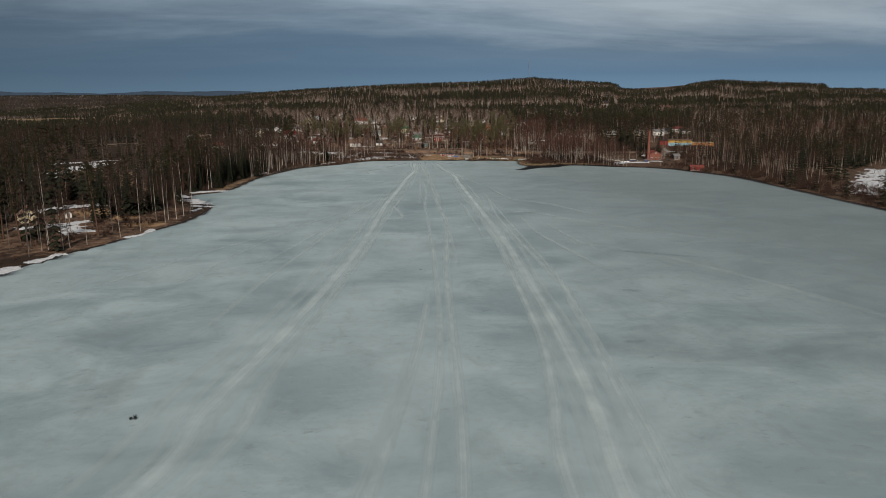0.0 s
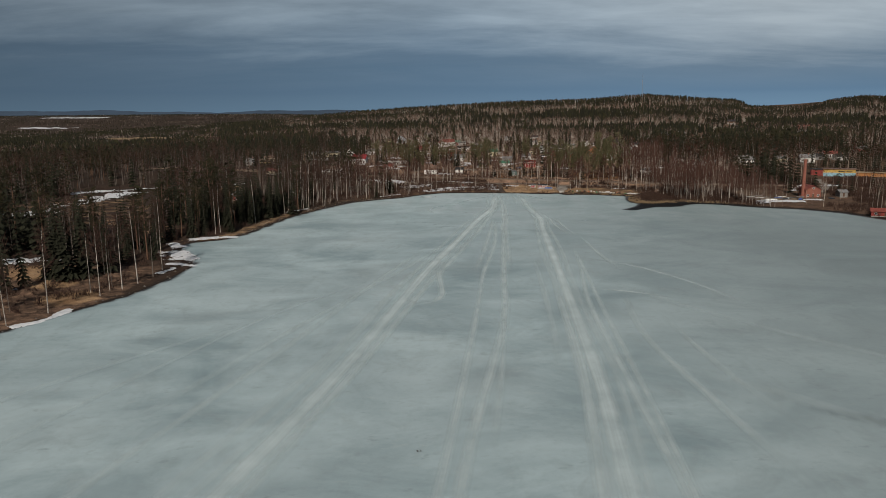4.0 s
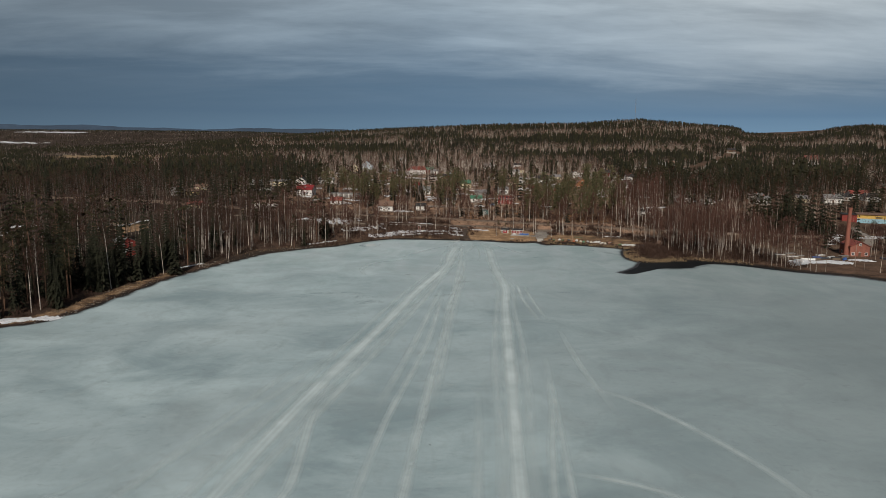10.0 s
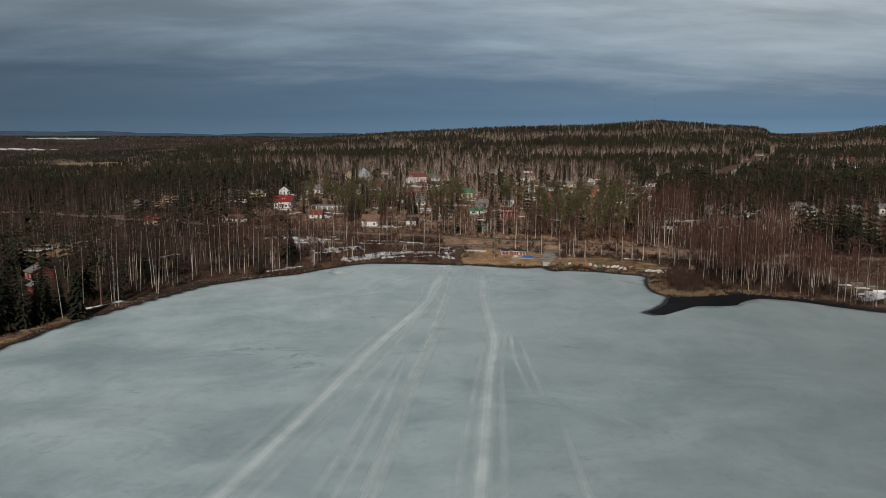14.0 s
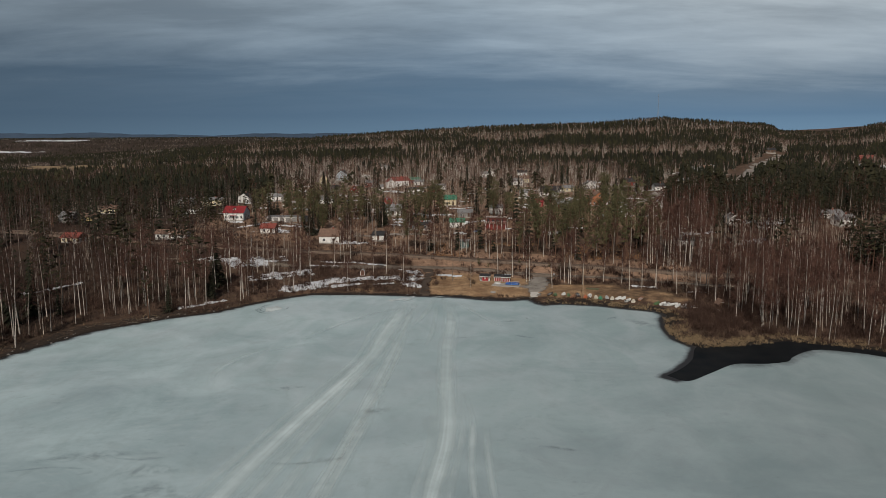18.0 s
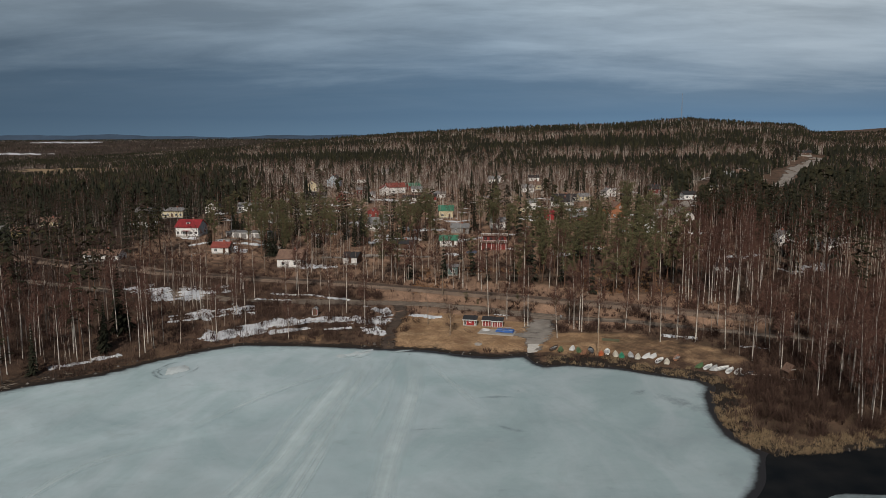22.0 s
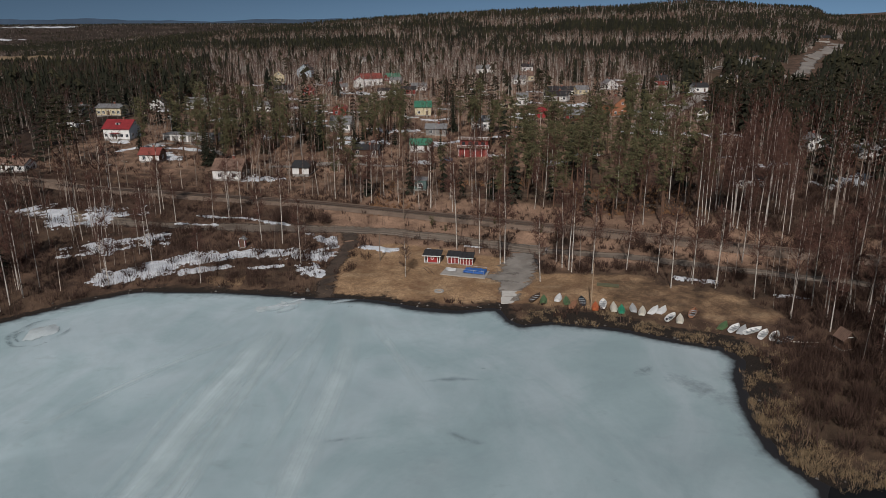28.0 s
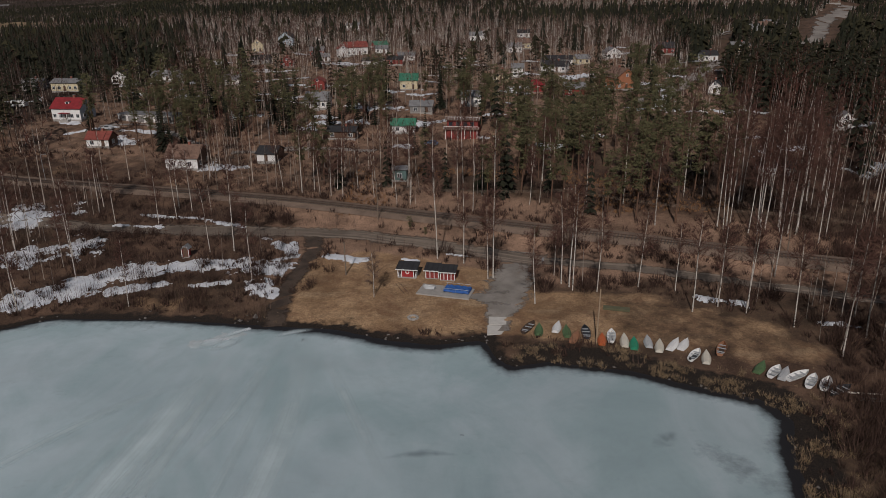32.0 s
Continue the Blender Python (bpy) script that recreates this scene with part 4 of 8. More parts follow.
SNOW = [([(29, 571), (36, 576), (41, 581)], 7, 0.2), ([(40, 582), (50, 586), (61, 587.5), (72, 584)], 6.5, 0.12), ([(72, 584), (75, 587)], 2.6, 0.2),
        ([(44, 575), (52, 578)], 3.0, 0.25), ([(70, 577), (74, 573)], 3.6, 0.3), ([(69, 598), (73, 595), (75, 591)], 2.6, 0.2), ([(58, 577), (64, 578)], 2.0, 0.3),
        ([(82, 590), (89, 588)], 2.6, 0.15), ([(-4, 612), (4, 614), (12, 617)], 8, 0.72), ([(2, 606), (9, 609)], 5, 0.8), ([(15, 588), (21, 593), (29, 598)], 7, 0.75), ([(20, 588), (28, 591)], 4, 0.8), ([(-14, 620), (-6, 616)], 6, 0.6),
        ([(33, 617), (48, 613), (60, 607)], 1.6, 0.25), ([(30, 610), (40, 609)], 2.0, 0.35), ([(37, 655), (44, 654)], 6, 0.35), ([(66, 601), (68, 600)], 1.2, 0.2),
        ([(150, 569), (156, 567)], 2.5, 0.2), ([(166, 560), (172, 558)], 1.4, 0.5), ([(106, 591), (110, 590)], 1.0, 0.2),
        ([(97, 588), (100, 587)], 0.9, 0.2), ([(0, 545), (5, 549)], 2.0, 0.5), ([(6, 551), (11, 554)], 1.6, 0.5), ([(73.0, 598), (74.3, 594), (73.7, 590), (71.5, 588.6)], 1.5, 0.1), ([(73.4, 586.4), (73.8, 583.6)], 1.5, 0.1), ([(72.2, 575.4), (73.2, 577.6), (71.4, 579.6)], 1.4, 0.1), ([(-8, 520), (4, 531), (12, 536)], 2.2, 0.5), ([(-25, 492), (-18, 508)], 1.6, 0.5), ([(-44, 478), (-36, 492)], 1.4, 0.5),
        ([(-68, 398), (-60, 402), (-53, 404)], 4.0, 0.3), ([(-66, 372), (-62, 366), (-57, 358)], 8, 0.35), ([(-71, 388), (-68, 384)], 5, 0.4),
        ([(-72.5, 276), (-70, 278.6), (-67.6, 283), (-66.4, 291)], 2.2, 0.2), ([(-92, 239), (-89.6, 243), (-87, 249.5)], 3.0, 0.3), ([(-115, 296), (-110, 300)], 5, 0.4), ([(-105, 305), (-98, 297), (-94, 287)], 6, 0.35), ([(-92, 291), (-88, 288)], 4, 0.4), ([(-58.6, 348.5), (-52, 347.6)], 3.5, 0.2), ([(-100, 216), (-94, 232)], 4.5, 0.3), ([(-58, 334), (-56, 342)], 1.6, 0.4),
        ([(-128, 330), (-118, 345), (-108, 352)], 9, 0.5), ([(-105, 300), (-96, 310)], 6, 0.5),
        ([(-158, 562), (-166, 530), (-172, 498)], 13, 0.18), ([(-192, 560), (-172, 576), (-157, 588)], 10, 0.15), ([(-184, 462), (-168, 474)], 10, 0.3),
        ([(284, 322), (310, 345), (352, 388)], 36, 0.03), ([(210, 493), (217, 497), (226, 497), (234, 494)], 5, 0.22), ([(212, 500), (222, 503)], 4, 0.45), ([(240, 502), (247, 499)], 3.5, 0.4), ([(228, 500), (236, 497)], 3, 0.4), ([(296, 1000), (346, 1003)], 6, 0.2), ([(262, 566), (276, 572)], 4, 0.5), ([(280, 556), (296, 566)], 6, 0.6), ([(255, 545), (266, 556)], 3, 0.4),
        ([(-120, 585), (-108, 600), (-100, 612)], 3, 0.3), ([(-4, 692), (14, 690)], 3, 0.4), ([(-20, 690), (-8, 697)], 3, 0.3), ([(60, 700), (74, 704)], 6, 0.5),
        ([(70, 730), (84, 722)], 7, 0.5), ([(30, 745), (44, 750)], 6, 0.5), ([(-40, 780), (-22, 790)], 5, 0.4), ([(20, 790), (36, 800)], 6, 0.4), ([(96, 700), (112, 704)], 5, 0.5),
        ([(196, 660), (210, 664)], 5, 0.5), ([(216, 640), (232, 650)], 6, 0.5), ([(240, 690), (262, 700)], 8, 0.5), ([(184, 720), (196, 760)], 5, 0.4), ([(-60, 560), (-50, 580)], 3, 0.5),
        ([(158, 790), (172, 800)], 7, 0.4), ([(130, 800), (140, 812)], 6, 0.4), ([(100, 830), (120, 836)], 6, 0.5), ([(228, 840), (244, 850)], 7, 0.4), ([(38, 850), (60, 856)], 7, 0.4)]
r_s = np.random.default_rng(17)
for _ in range(70):
    sx, sy = r_s.uniform(-70, 250), r_s.uniform(668, 930)
    a_ = r_s.uniform(-0.4, 0.4)
    SNOW.append(([(sx, sy), (sx + r_s.uniform(2, 9) * math.cos(a_), sy + 6 * math.sin(a_))], r_s.uniform(2.5, 6.5), 0.45))
for i, (line, wide, hole) in enumerate(SNOW):
    snow_patch(line, wide * (0.95 if 575 < line[0][1] < 640 and line[0][0] < 72 else 1.12), 0.2, i, hole + (0.27 if -20 < line[0][0] < 72 and 575 < line[0][1] < 640 else 0.1), 0.32 if wide < 9 and line[0][1] < 660 else 0.5 if wide < 12 else 1.0)
for i, (line, wide) in enumerate([([(-1340, 2640), (-1180, 2590)], 90), ([(-1590, 3310), (-1400, 3290)], 110), ([(495, 1052), (540, 1064)], 16)]):
    snow_patch(line, wide, 0.8, i + 60, 0.1, 6.0 if wide > 20 else 2.0)
# refrozen overflow on the ice
for rx_, ry_, a0, a1, wd_ in ((4.2, 6.0, 1.2, 5.3, 1.5), (4.8, 6.6, -1.3, 0.7, 1.0), (3.2, 4.6, 2.2, 4.8, 0.9)):
    ring_ = [(28.6 + rx_ * math.cos(a_) + 0.3 * math.sin(5 * a_), 544.4 + ry_ * math.sin(a_)) for a_ in np.linspace(a0, a1, 12)]
    lift_ += 0.004
    tagged(new("wet_ring", strip("wet_ring", ring_, [0.4 * wd_, wd_, 0.4 * wd_], M_CRACK, lift_, 0.6, 5, 0, 1.6, 0.0, 0.3, 71)), "dark wet ring round a refrozen lump of ice", "crack", "rings round the lump", "structure")
lb = bmesh.new()
bmesh.ops.create_grid(lb, x_segments=26, y_segments=34, size=1.0)
r_l = np.random.default_rng(12)
for v in lb.verts:
    q_ = math.hypot(v.co.x, v.co.y)
    hump = max(0.0, 1 - q_ ** 2)
    v.co = (v.co.x * (2.5 + 0.5 * math.sin(4 * v.co.y + 1)), v.co.y * 4.0, 0.52 * hump ** 1.3 + (r_l.uniform(-0.03, 0.05) + 0.05 * math.sin(7 * v.co.x + 4 * v.co.y)) * (hump > 0) - 0.03)
bmesh.ops.delete(lb, geom=[v for v in lb.verts if v.co.z < 0.0], context="VERTS")
lump = tagged(part("ice_lump", lb, M_RIME, smooth=True), "pale lump of refrozen overflow on the lake ice", "ice lump")
lump.matrix_basis = pose(28.9, 544.8, 0.016, 0, 0, -14)
snow_patch([(67.4, 556.8), (70.4, 557.8)], 1.0, 0.06, 92, 0.35, 0.12, 0.01, M_SNOW, 0.05)
snow_patch([(71, 560), (73, 561.2)], 0.8, 0.06, 93, 0.3, 0.12, 0.01, M_SNOW, 0.05)
snow_patch([(66.5, 556), (71, 559)], 2.6, 0.03, 94, 0.5, 0.15, 0.008, M_RIME, 0.08)

for pts, wide in (([(65.5, 554), (68.4, 556), (71.2, 557.6)], 3.4), ([(69.2, 557.6), (71.4, 559.4), (73.4, 561.4)], 2.2), ([(69, 553), (71, 555.5), (73, 558)], 3.0), ([(78, 558), (81, 559.6), (84, 560.4)], 2.4)):
    lift_ += 0.004
    tagged(new("slush_smear", strip("slush_smear", pts, [0.5 * wide, wide, 0.5 * wide], M_TRACK, lift_, 0.8, 9, 0, 0.7, 0.0, 0.35, int(wide * 10))), "pale smear of slush where the tracks leave the ice", "slush", "slush smears", "structure")

# ---- roads and the railway ----
HILL_ROAD = [(176, 731), (200, 758), (223, 800), (246, 838), (292, 890), (340, 938), (388, 1030), (430, 1112), (472, 1170), (512, 1240), (547, 1303)]
tagged(new("hill_road", strip("hill_road", HILL_ROAD, [6, 8, 9, 9, 10, 13, 15, 19, 24, 24, 16], M_PALEGRAVEL, 0.25, 3.0, 7, 0.1, ragged=0.15)), "pale gravel road up a cleared slope", "road", kind="structure")
tagged(new("dry_field", strip("dry_field", [(-585, 1475), (-500, 1440), (-420, 1385), (-350, 1345)], [50, 90, 90, 50], M_REED, 0.5, 6.0, 7, 0.1, ragged=0.15)), "pale dry field in the forest", "field", kind="structure")

ROAD = [(-60, 628), (-20, 618), (1, 612), (30, 608), (67, 604.5), (80, 603.5), (95, 599), (105, 595), (125, 587), (145, 580.5), (164, 574), (200, 561), (240, 548)]
tagged(new("road", strip("road", ROAD[:9], 7.4, M_DIRT, 0.06, 1.5, 7, 0.04, ragged=0.06)), "worn grey-brown gravel road beside the railway", "road", kind="structure")
tagged(new("track_lane", strip("track_lane", ROAD[8:], 4.2, M_DIRT, 0.06, 1.5, 7, 0.03, ragged=0.12)), "overgrown dark track among the birches", "lane", kind="structure")
tagged(new("lane", strip("lane", [(76.5, 602), (78, 594), (77.5, 586), (76.5, 577), (76.5, 568), (77, 562)], 5.0, M_MUDLANE, 0.05, 1.0, 5, 0.02, ragged=0.1)),
       "muddy wheel-rutted lane down to the lake", "lane", kind="structure")
tagged(new("gravel_apron", strip("gravel_apron", [(121, 592), (119.5, 586), (118, 579), (116.5, 572), (115, 565), (114, 559)], [8, 7.5, 10, 11, 7, 4.4], M_GRAVEL, 0.055, 0.7, 9, 0.02, ragged=0.14)),
       "grey gravel drive down to the boat ramp", "driveway", kind="structure")
tagged(new("gravel_apron", strip("gravel_apron", [(109.5, 571.6), (113, 570.6), (117, 570.4)], [2.4, 5.0, 6.0], M_GRAVEL, 0.075, 0.7, 7, 0.02, ragged=0.2, seed=5)), "grey gravel spread between the pad and the drive", "driveway", kind="structure")
for pts, wide in (([(262, 972), (296, 990), (320, 984), (352, 992)], 7), ([(195, 745), (206, 790), (222, 830), (240, 890), (262, 960)], 4), ([(40, 668), (62, 672), (84, 668)], 4),
                  ([(-14, 699), (0, 700), (14, 690), (30, 676)], 3.2), ([(-124, 596), (-112, 600), (-104, 603)], 4), ([(264, 530), (285, 560), (300, 600)], 5), ([(176, 750), (190, 762), (202, 770)], 5)):
    tagged(new("village_road", strip("village_road", pts, wide, M_PALEGRAVEL, 0.12, 2.0, 5, 0.05)), "pale gravel village road", "road", "village roads", "structure")
railway = thing("railway", "single-track railway on a brown ballast bank", "railway", kind="structure")
LR = smooth_line(RAIL[1:12], 2.0)
part("ballast", strip("ballast", RAIL[1:12], 7.8, M_BALLAST, 0.10, 2.0, 7, 0.36), M_BALLAST, railway)
TR = np.gradient(LR, axis=0)
TR /= np.linalg.norm(TR, axis=1)[:, None]
NR = np.stack([-TR[:, 1], TR[:, 0]], 1)
zr = ground_z(LR[:, 0], LR[:, 1])
zr = np.convolve(np.pad(zr, 6, "edge"), np.ones(13) / 13, "valid") + 0.56
for side in (-0.762, 0.762):
    c = LR + NR * side
    ring = [(-0.04, 0), (0.04, 0), (0.04, 0.16), (-0.04, 0.16)]
    V = np.concatenate([np.stack([c[:, 0] + NR[:, 0] * u, c[:, 1] + NR[:, 1] * u, zr + w_], 1) for u, w_ in ring])
    n = len(c)
    a = np.arange(n - 1)
    Q = np.concatenate([np.stack([a + n * i, a + 1 + n * i, a + 1 + n * ((i + 1) % 4), a + n * ((i + 1) % 4)], 1) for i in range(4)])
    part("rail", mesh_np("rail", V, Q, [M_RAIL]), M_RAIL, railway)
LS = smooth_line(RAIL[2:12], 0.65)
TS = np.gradient(LS, axis=0)
TS /= np.linalg.norm(TS, axis=1)[:, None]
ZS = np.interp(LS[:, 0], LR[:, 0], zr)
V, Q = [], []
box_q = np.array([(3, 2, 1, 0), (4, 5, 6, 7), (0, 1, 5, 4), (1, 2, 6, 5), (2, 3, 7, 6), (3, 0, 4, 7)])
for i, (p, t_) in enumerate(zip(LS, TS)):
    n_ = np.array([-t_[1], t_[0]])
    cs = [p + t_ * a + n_ * b for a, b in ((-0.13, -1.3), (0.13, -1.3), (0.13, 1.3), (-0.13, 1.3))]
    V += [(*c, ZS[i] - 0.2) for c in cs] + [(*c, ZS[i] + 0.002) for c in cs]
    Q.append(box_q + 8 * i)
tagged(part("sleepers", mesh_np("sleepers", V, np.concatenate(Q), [M_SLEEPER]), M_SLEEPER, railway), kind="stuff")

# far ridges on the horizon, with distance haze put into their blue colour
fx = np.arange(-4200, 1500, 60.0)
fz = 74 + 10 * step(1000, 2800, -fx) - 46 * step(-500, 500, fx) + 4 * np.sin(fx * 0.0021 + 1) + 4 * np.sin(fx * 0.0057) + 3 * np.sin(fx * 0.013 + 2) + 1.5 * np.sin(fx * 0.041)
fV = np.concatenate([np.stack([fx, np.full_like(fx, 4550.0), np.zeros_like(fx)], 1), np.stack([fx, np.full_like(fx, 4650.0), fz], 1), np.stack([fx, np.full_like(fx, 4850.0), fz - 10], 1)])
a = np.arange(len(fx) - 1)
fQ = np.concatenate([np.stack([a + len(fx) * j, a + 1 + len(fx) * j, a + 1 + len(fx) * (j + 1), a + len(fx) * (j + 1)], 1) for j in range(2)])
tagged(new("backdrop_hills", mesh_np("backdrop_hills", fV, fQ, [painted("far_haze_forest", (0.045, 0.075, 0.120), 0.95, 0.3, 0.01)], smooth=True)), "far wooded ridges with haze painted in as blue", "hills", kind="structure")


# ---- trees ----
rng = np.random.default_rng(11)


def unit(v):
    return v / (np.linalg.norm(v) + 1e-9)


def cone_tris(a, b, r, sides=3):
    a, b = np.array(a, float), np.array(b, float)
    w = unit(b - a)
    u = unit(np.cross(w, (0.3, 0.9, 0.2)))
    v = np.cross(w, u)
    V = [a + r * (math.cos(2 * math.pi * i / sides) * u + math.sin(2 * math.pi * i / sides) * v) for i in range(sides)] + [b]
    return V, [(i, (i + 1) % sides, sides) for i in range(sides)]


def sliver(a, d, length, width):
    d = unit(np.array(d, float))
    s = unit(np.cross(d, rng.normal(0, 1, 3))) * width / 2
    a = np.array(a, float)
    return [a - s, a + s, a + d * length], [(0, 1, 2)]


class Soup:
    def __init__(self):
        self.V, self.F, self.M, self.n = [], [], [], 0

    def add(self, vf, m=0):
        V, Fs = vf
        self.V += [tuple(v) for v in V]
        self.F += [tuple(i + self.n for i in f) for f in Fs]
        self.M += [m] * len(Fs)
        self.n += len(V)

    def done(self):
        return np.array(self.V, float), np.array(self.F, int), np.array(self.M, int)


def trunk_soup(h, r, bend=0.5, sides=6, segs=7, stop=1.0):
    s = Soup()
    ph, amp = rng.uniform(0, 6.28), rng.uniform(0.2, 1) * bend
    rings = []
    for j in range(segs + 1):
        t = j / segs * stop
        c = np.array([math.cos(ph) * amp * t * t + 0.06 * math.sin(7 * t + ph), math.sin(ph) * amp * t * t, h * t])
        rr = r * (1 - t) ** 0.8 * (1.25 if j == 0 else 1) + 0.02
        rings.append([c + rr * np.array([math.cos(2 * math.pi * i / sides), math.sin(2 * math.pi * i / sides), 0]) for i in range(sides)])
    rings[0] = [p + np.array([0, 0, -0.6]) for p in rings[0]]
    for j in range(segs):
        q = rings[j] + rings[j + 1]
        s.add((q, [f for i in range(sides) for f in ((i, (i + 1) % sides, sides + (i + 1) % sides), (i, sides + (i + 1) % sides, sides + i))]))
    return s, (lambda t: np.array([math.cos(ph) * amp * t * t + 0.06 * math.sin(7 * t + ph), math.sin(ph) * amp * t * t, h * t]))


def birch_near(h, full=1.0, low=0.38):
    tr, axis_ = trunk_soup(h, 0.0070 * h * rng.uniform(0.75, 1.0))
    cr = Soup()
    for i in range(int(46 * full)):
        t = low + (0.97 - low) * (i + rng.uniform(0, 1)) / (46 * full)
        a = axis_(t)
        az, el = rng.uniform(0, 6.28), radians(rng.uniform(28, 62))
        ln = h * (0.05 + 0.19 * (1 - t) ** 0.7) * rng.uniform(0.7, 1.2)
        d = np.array([math.cos(az) * math.cos(el), math.sin(az) * math.cos(el), math.sin(el)])
        cr.add(cone_tris(a, a + d * ln, 0.0026 * h * (1.3 - t)))
        for _ in range(12):
            s = rng.uniform(0.25, 1.0)
            dd = unit(d + rng.normal(0, 0.55, 3)) + np.array([0, 0, -0.15])
            cr.add(sliver(a + d * ln * s, dd, rng.uniform(0.7, 2.0), rng.uniform(0.05, 0.095)))
    return tr.done(), cr.done()


def spruce_near(h):
    tr, _ = trunk_soup(h, 0.012 * h, 0.1, 5, 3, 0.97)
    cr = Soup()
    n = int(h * 1.25)
    for i in range(n):
        t = 0.06 + 0.92 * i / n
        z = h * t
        rad = h * 0.17 * (1 - t) ** 0.85 + 0.12
        for j in range(9):
            az = 6.28 * (j + rng.uniform(-0.4, 0.4)) / 9 + i
            r_ = rad * rng.uniform(0.65, 1.15)
            o = np.array([math.cos(az), math.sin(az), 0])
            s = np.array([-o[1], o[0], 0]) * r_ * 0.26
            tip = o * r_ + np.array([0, 0, z - r_ * rng.uniform(0.25, 0.5)])
            mid = o * r_ * 0.55 + np.array([0, 0, z - r_ * 0.06])
            cr.add(([np.array([0, 0, z + 0.25]), mid - s, tip, mid + s], [(0, 1, 2), (0, 2, 3)]))
    cr.add(cone_tris((0, 0, h * 0.93), (0, 0, h * 1.02), 0.12, 4))
    return tr.done(), cr.done()


def pine_near(h):
    tr, axis_ = trunk_soup(h, 0.014 * h, 0.4, 6, 5, 0.95)
    cr = Soup()
    for i in range(30):
        t = 0.38 + 0.60 * (i + rng.uniform(0, 1)) / 30
        a = axis_(min(t, 0.95))
        az = rng.uniform(0, 6.28)
        ln = h * (0.035 + 0.125 * math.sin(math.pi * min(1, (1.05 - t) / 0.62)) ** 0.8) * rng.uniform(0.5, 1.2)
        d = unit(np.array([math.cos(az), math.sin(az), rng.uniform(0.05, 0.55)]))
        cr.add(cone_tris(a, a + d * ln, 0.05), 1)
        for k_ in range(3):
            c = a + d * ln * (0.45, 0.75, 1.0)[k_] + rng.normal(0, 0.15, 3)
            for _ in range(15):
                e = rng.normal(0, 1, 3) * (1, 1, 0.4)
                p = c + unit(e) * rng.uniform(0.1, 0.75) * (1, 1, 0.45)
                u_, v_ = rng.normal(0, 0.21, 3) * (1.2, 1.2, 0.8), rng.normal(0, 0.21, 3) * (1.2, 1.2, 0.8)
                cr.add(([p, p + u_, p + v_], [(0, 1, 2)]))
    return tr.done(), cr.done()


def as_tree(name, label, trunk, crown, m_trunk, m_crown):
    t = thing(name, label, "tree")
    part("trunk", mesh_np("trunk", trunk[0], trunk[1], [m_trunk], smooth=True), None, t)
    part("crown", mesh_np("crown", crown[0], crown[1], [m_crown, m_trunk], crown[2]), None, t)
    return t


def birch_mid(h):
    s = Soup()
    s.add(cone_tris((0, 0, -0.5), (rng.normal(0, 0.3), rng.normal(0, 0.3), h * 0.98), 0.085 + 0.002 * h), 0)
    for i in range(30):
        t = 0.40 + 0.58 * (i + rng.uniform(0, 1)) / 30
        az = rng.uniform(0, 6.28)
        r = h * (0.03 + 0.12 * (1 - t) ** 0.6) * rng.uniform(0, 1)
        el = rng.uniform(0.8, 2.6)
        s.add(sliver((math.cos(az) * r, math.sin(az) * r, h * t), (math.cos(az), math.sin(az), el), rng.uniform(1.3, 2.9), rng.uniform(0.09, 0.17)), 1)
    return s.done()


def birch_thin(h):
    """A slender young birch with a narrow crown."""
    s = Soup()
    s.add(cone_tris((0, 0, -0.5), (rng.normal(0, 0.5), rng.normal(0, 0.5), h), 0.085), 0)
    for i in range(17):
        t = 0.45 + 0.52 * (i + rng.uniform(0, 1)) / 17
        az = rng.uniform(0, 6.28)
        s.add(sliver((0, 0, h * t), (math.cos(az), math.sin(az), rng.uniform(0.6, 2.2)), h * rng.uniform(0.06, 0.14), rng.uniform(0.07, 0.13)), 1)
    return s.done()


def birch_far(h):
    """Two or three slender stems under one thin crown."""
    s = Soup()
    for j in range(2):
        ox, oy, hh = rng.normal(0, 1.3), rng.normal(0, 1.3), h * rng.uniform(0.75, 1.0)
        s.add(cone_tris((ox, oy, -1), (ox + rng.normal(0, 0.4), oy, hh * 0.93), 0.15), 0)
        for i in range(6):
            t = 0.42 + 0.46 * i / 6
            az = rng.uniform(0, 6.28)
            s.add(sliver((ox + math.cos(az) * 0.7, oy + math.sin(az) * 0.7, hh * t), (math.cos(az), math.sin(az), 2.6), rng.uniform(2.4, 4.2), rng.uniform(0.2, 0.38)), 1)
    return s.done()


def spruce_far(h):
    """A slim conifer of three ragged tiers."""
    s = Soup()
    for i in range(3):
        t = (0.04, 0.34, 0.62)[i]
        rad = h * (0.15, 0.12, 0.075)[i] * rng.uniform(0.85, 1.15)
        V = [(rng.normal(0, 0.1), rng.normal(0, 0.1), h * min(1.0, t + 0.42))]
        for j in range(5):
            az = 1.2566 * j + i
            r = rad * rng.uniform(0.7, 1.2)
            V.append((r * math.cos(az), r * math.sin(az), h * t + rng.uniform(-0.3, 0.3)))
        s.add((np.array(V), [(0, 1 + j, 1 + (j + 1) % 5) for j in range(5)]), 1)
    return s.done()


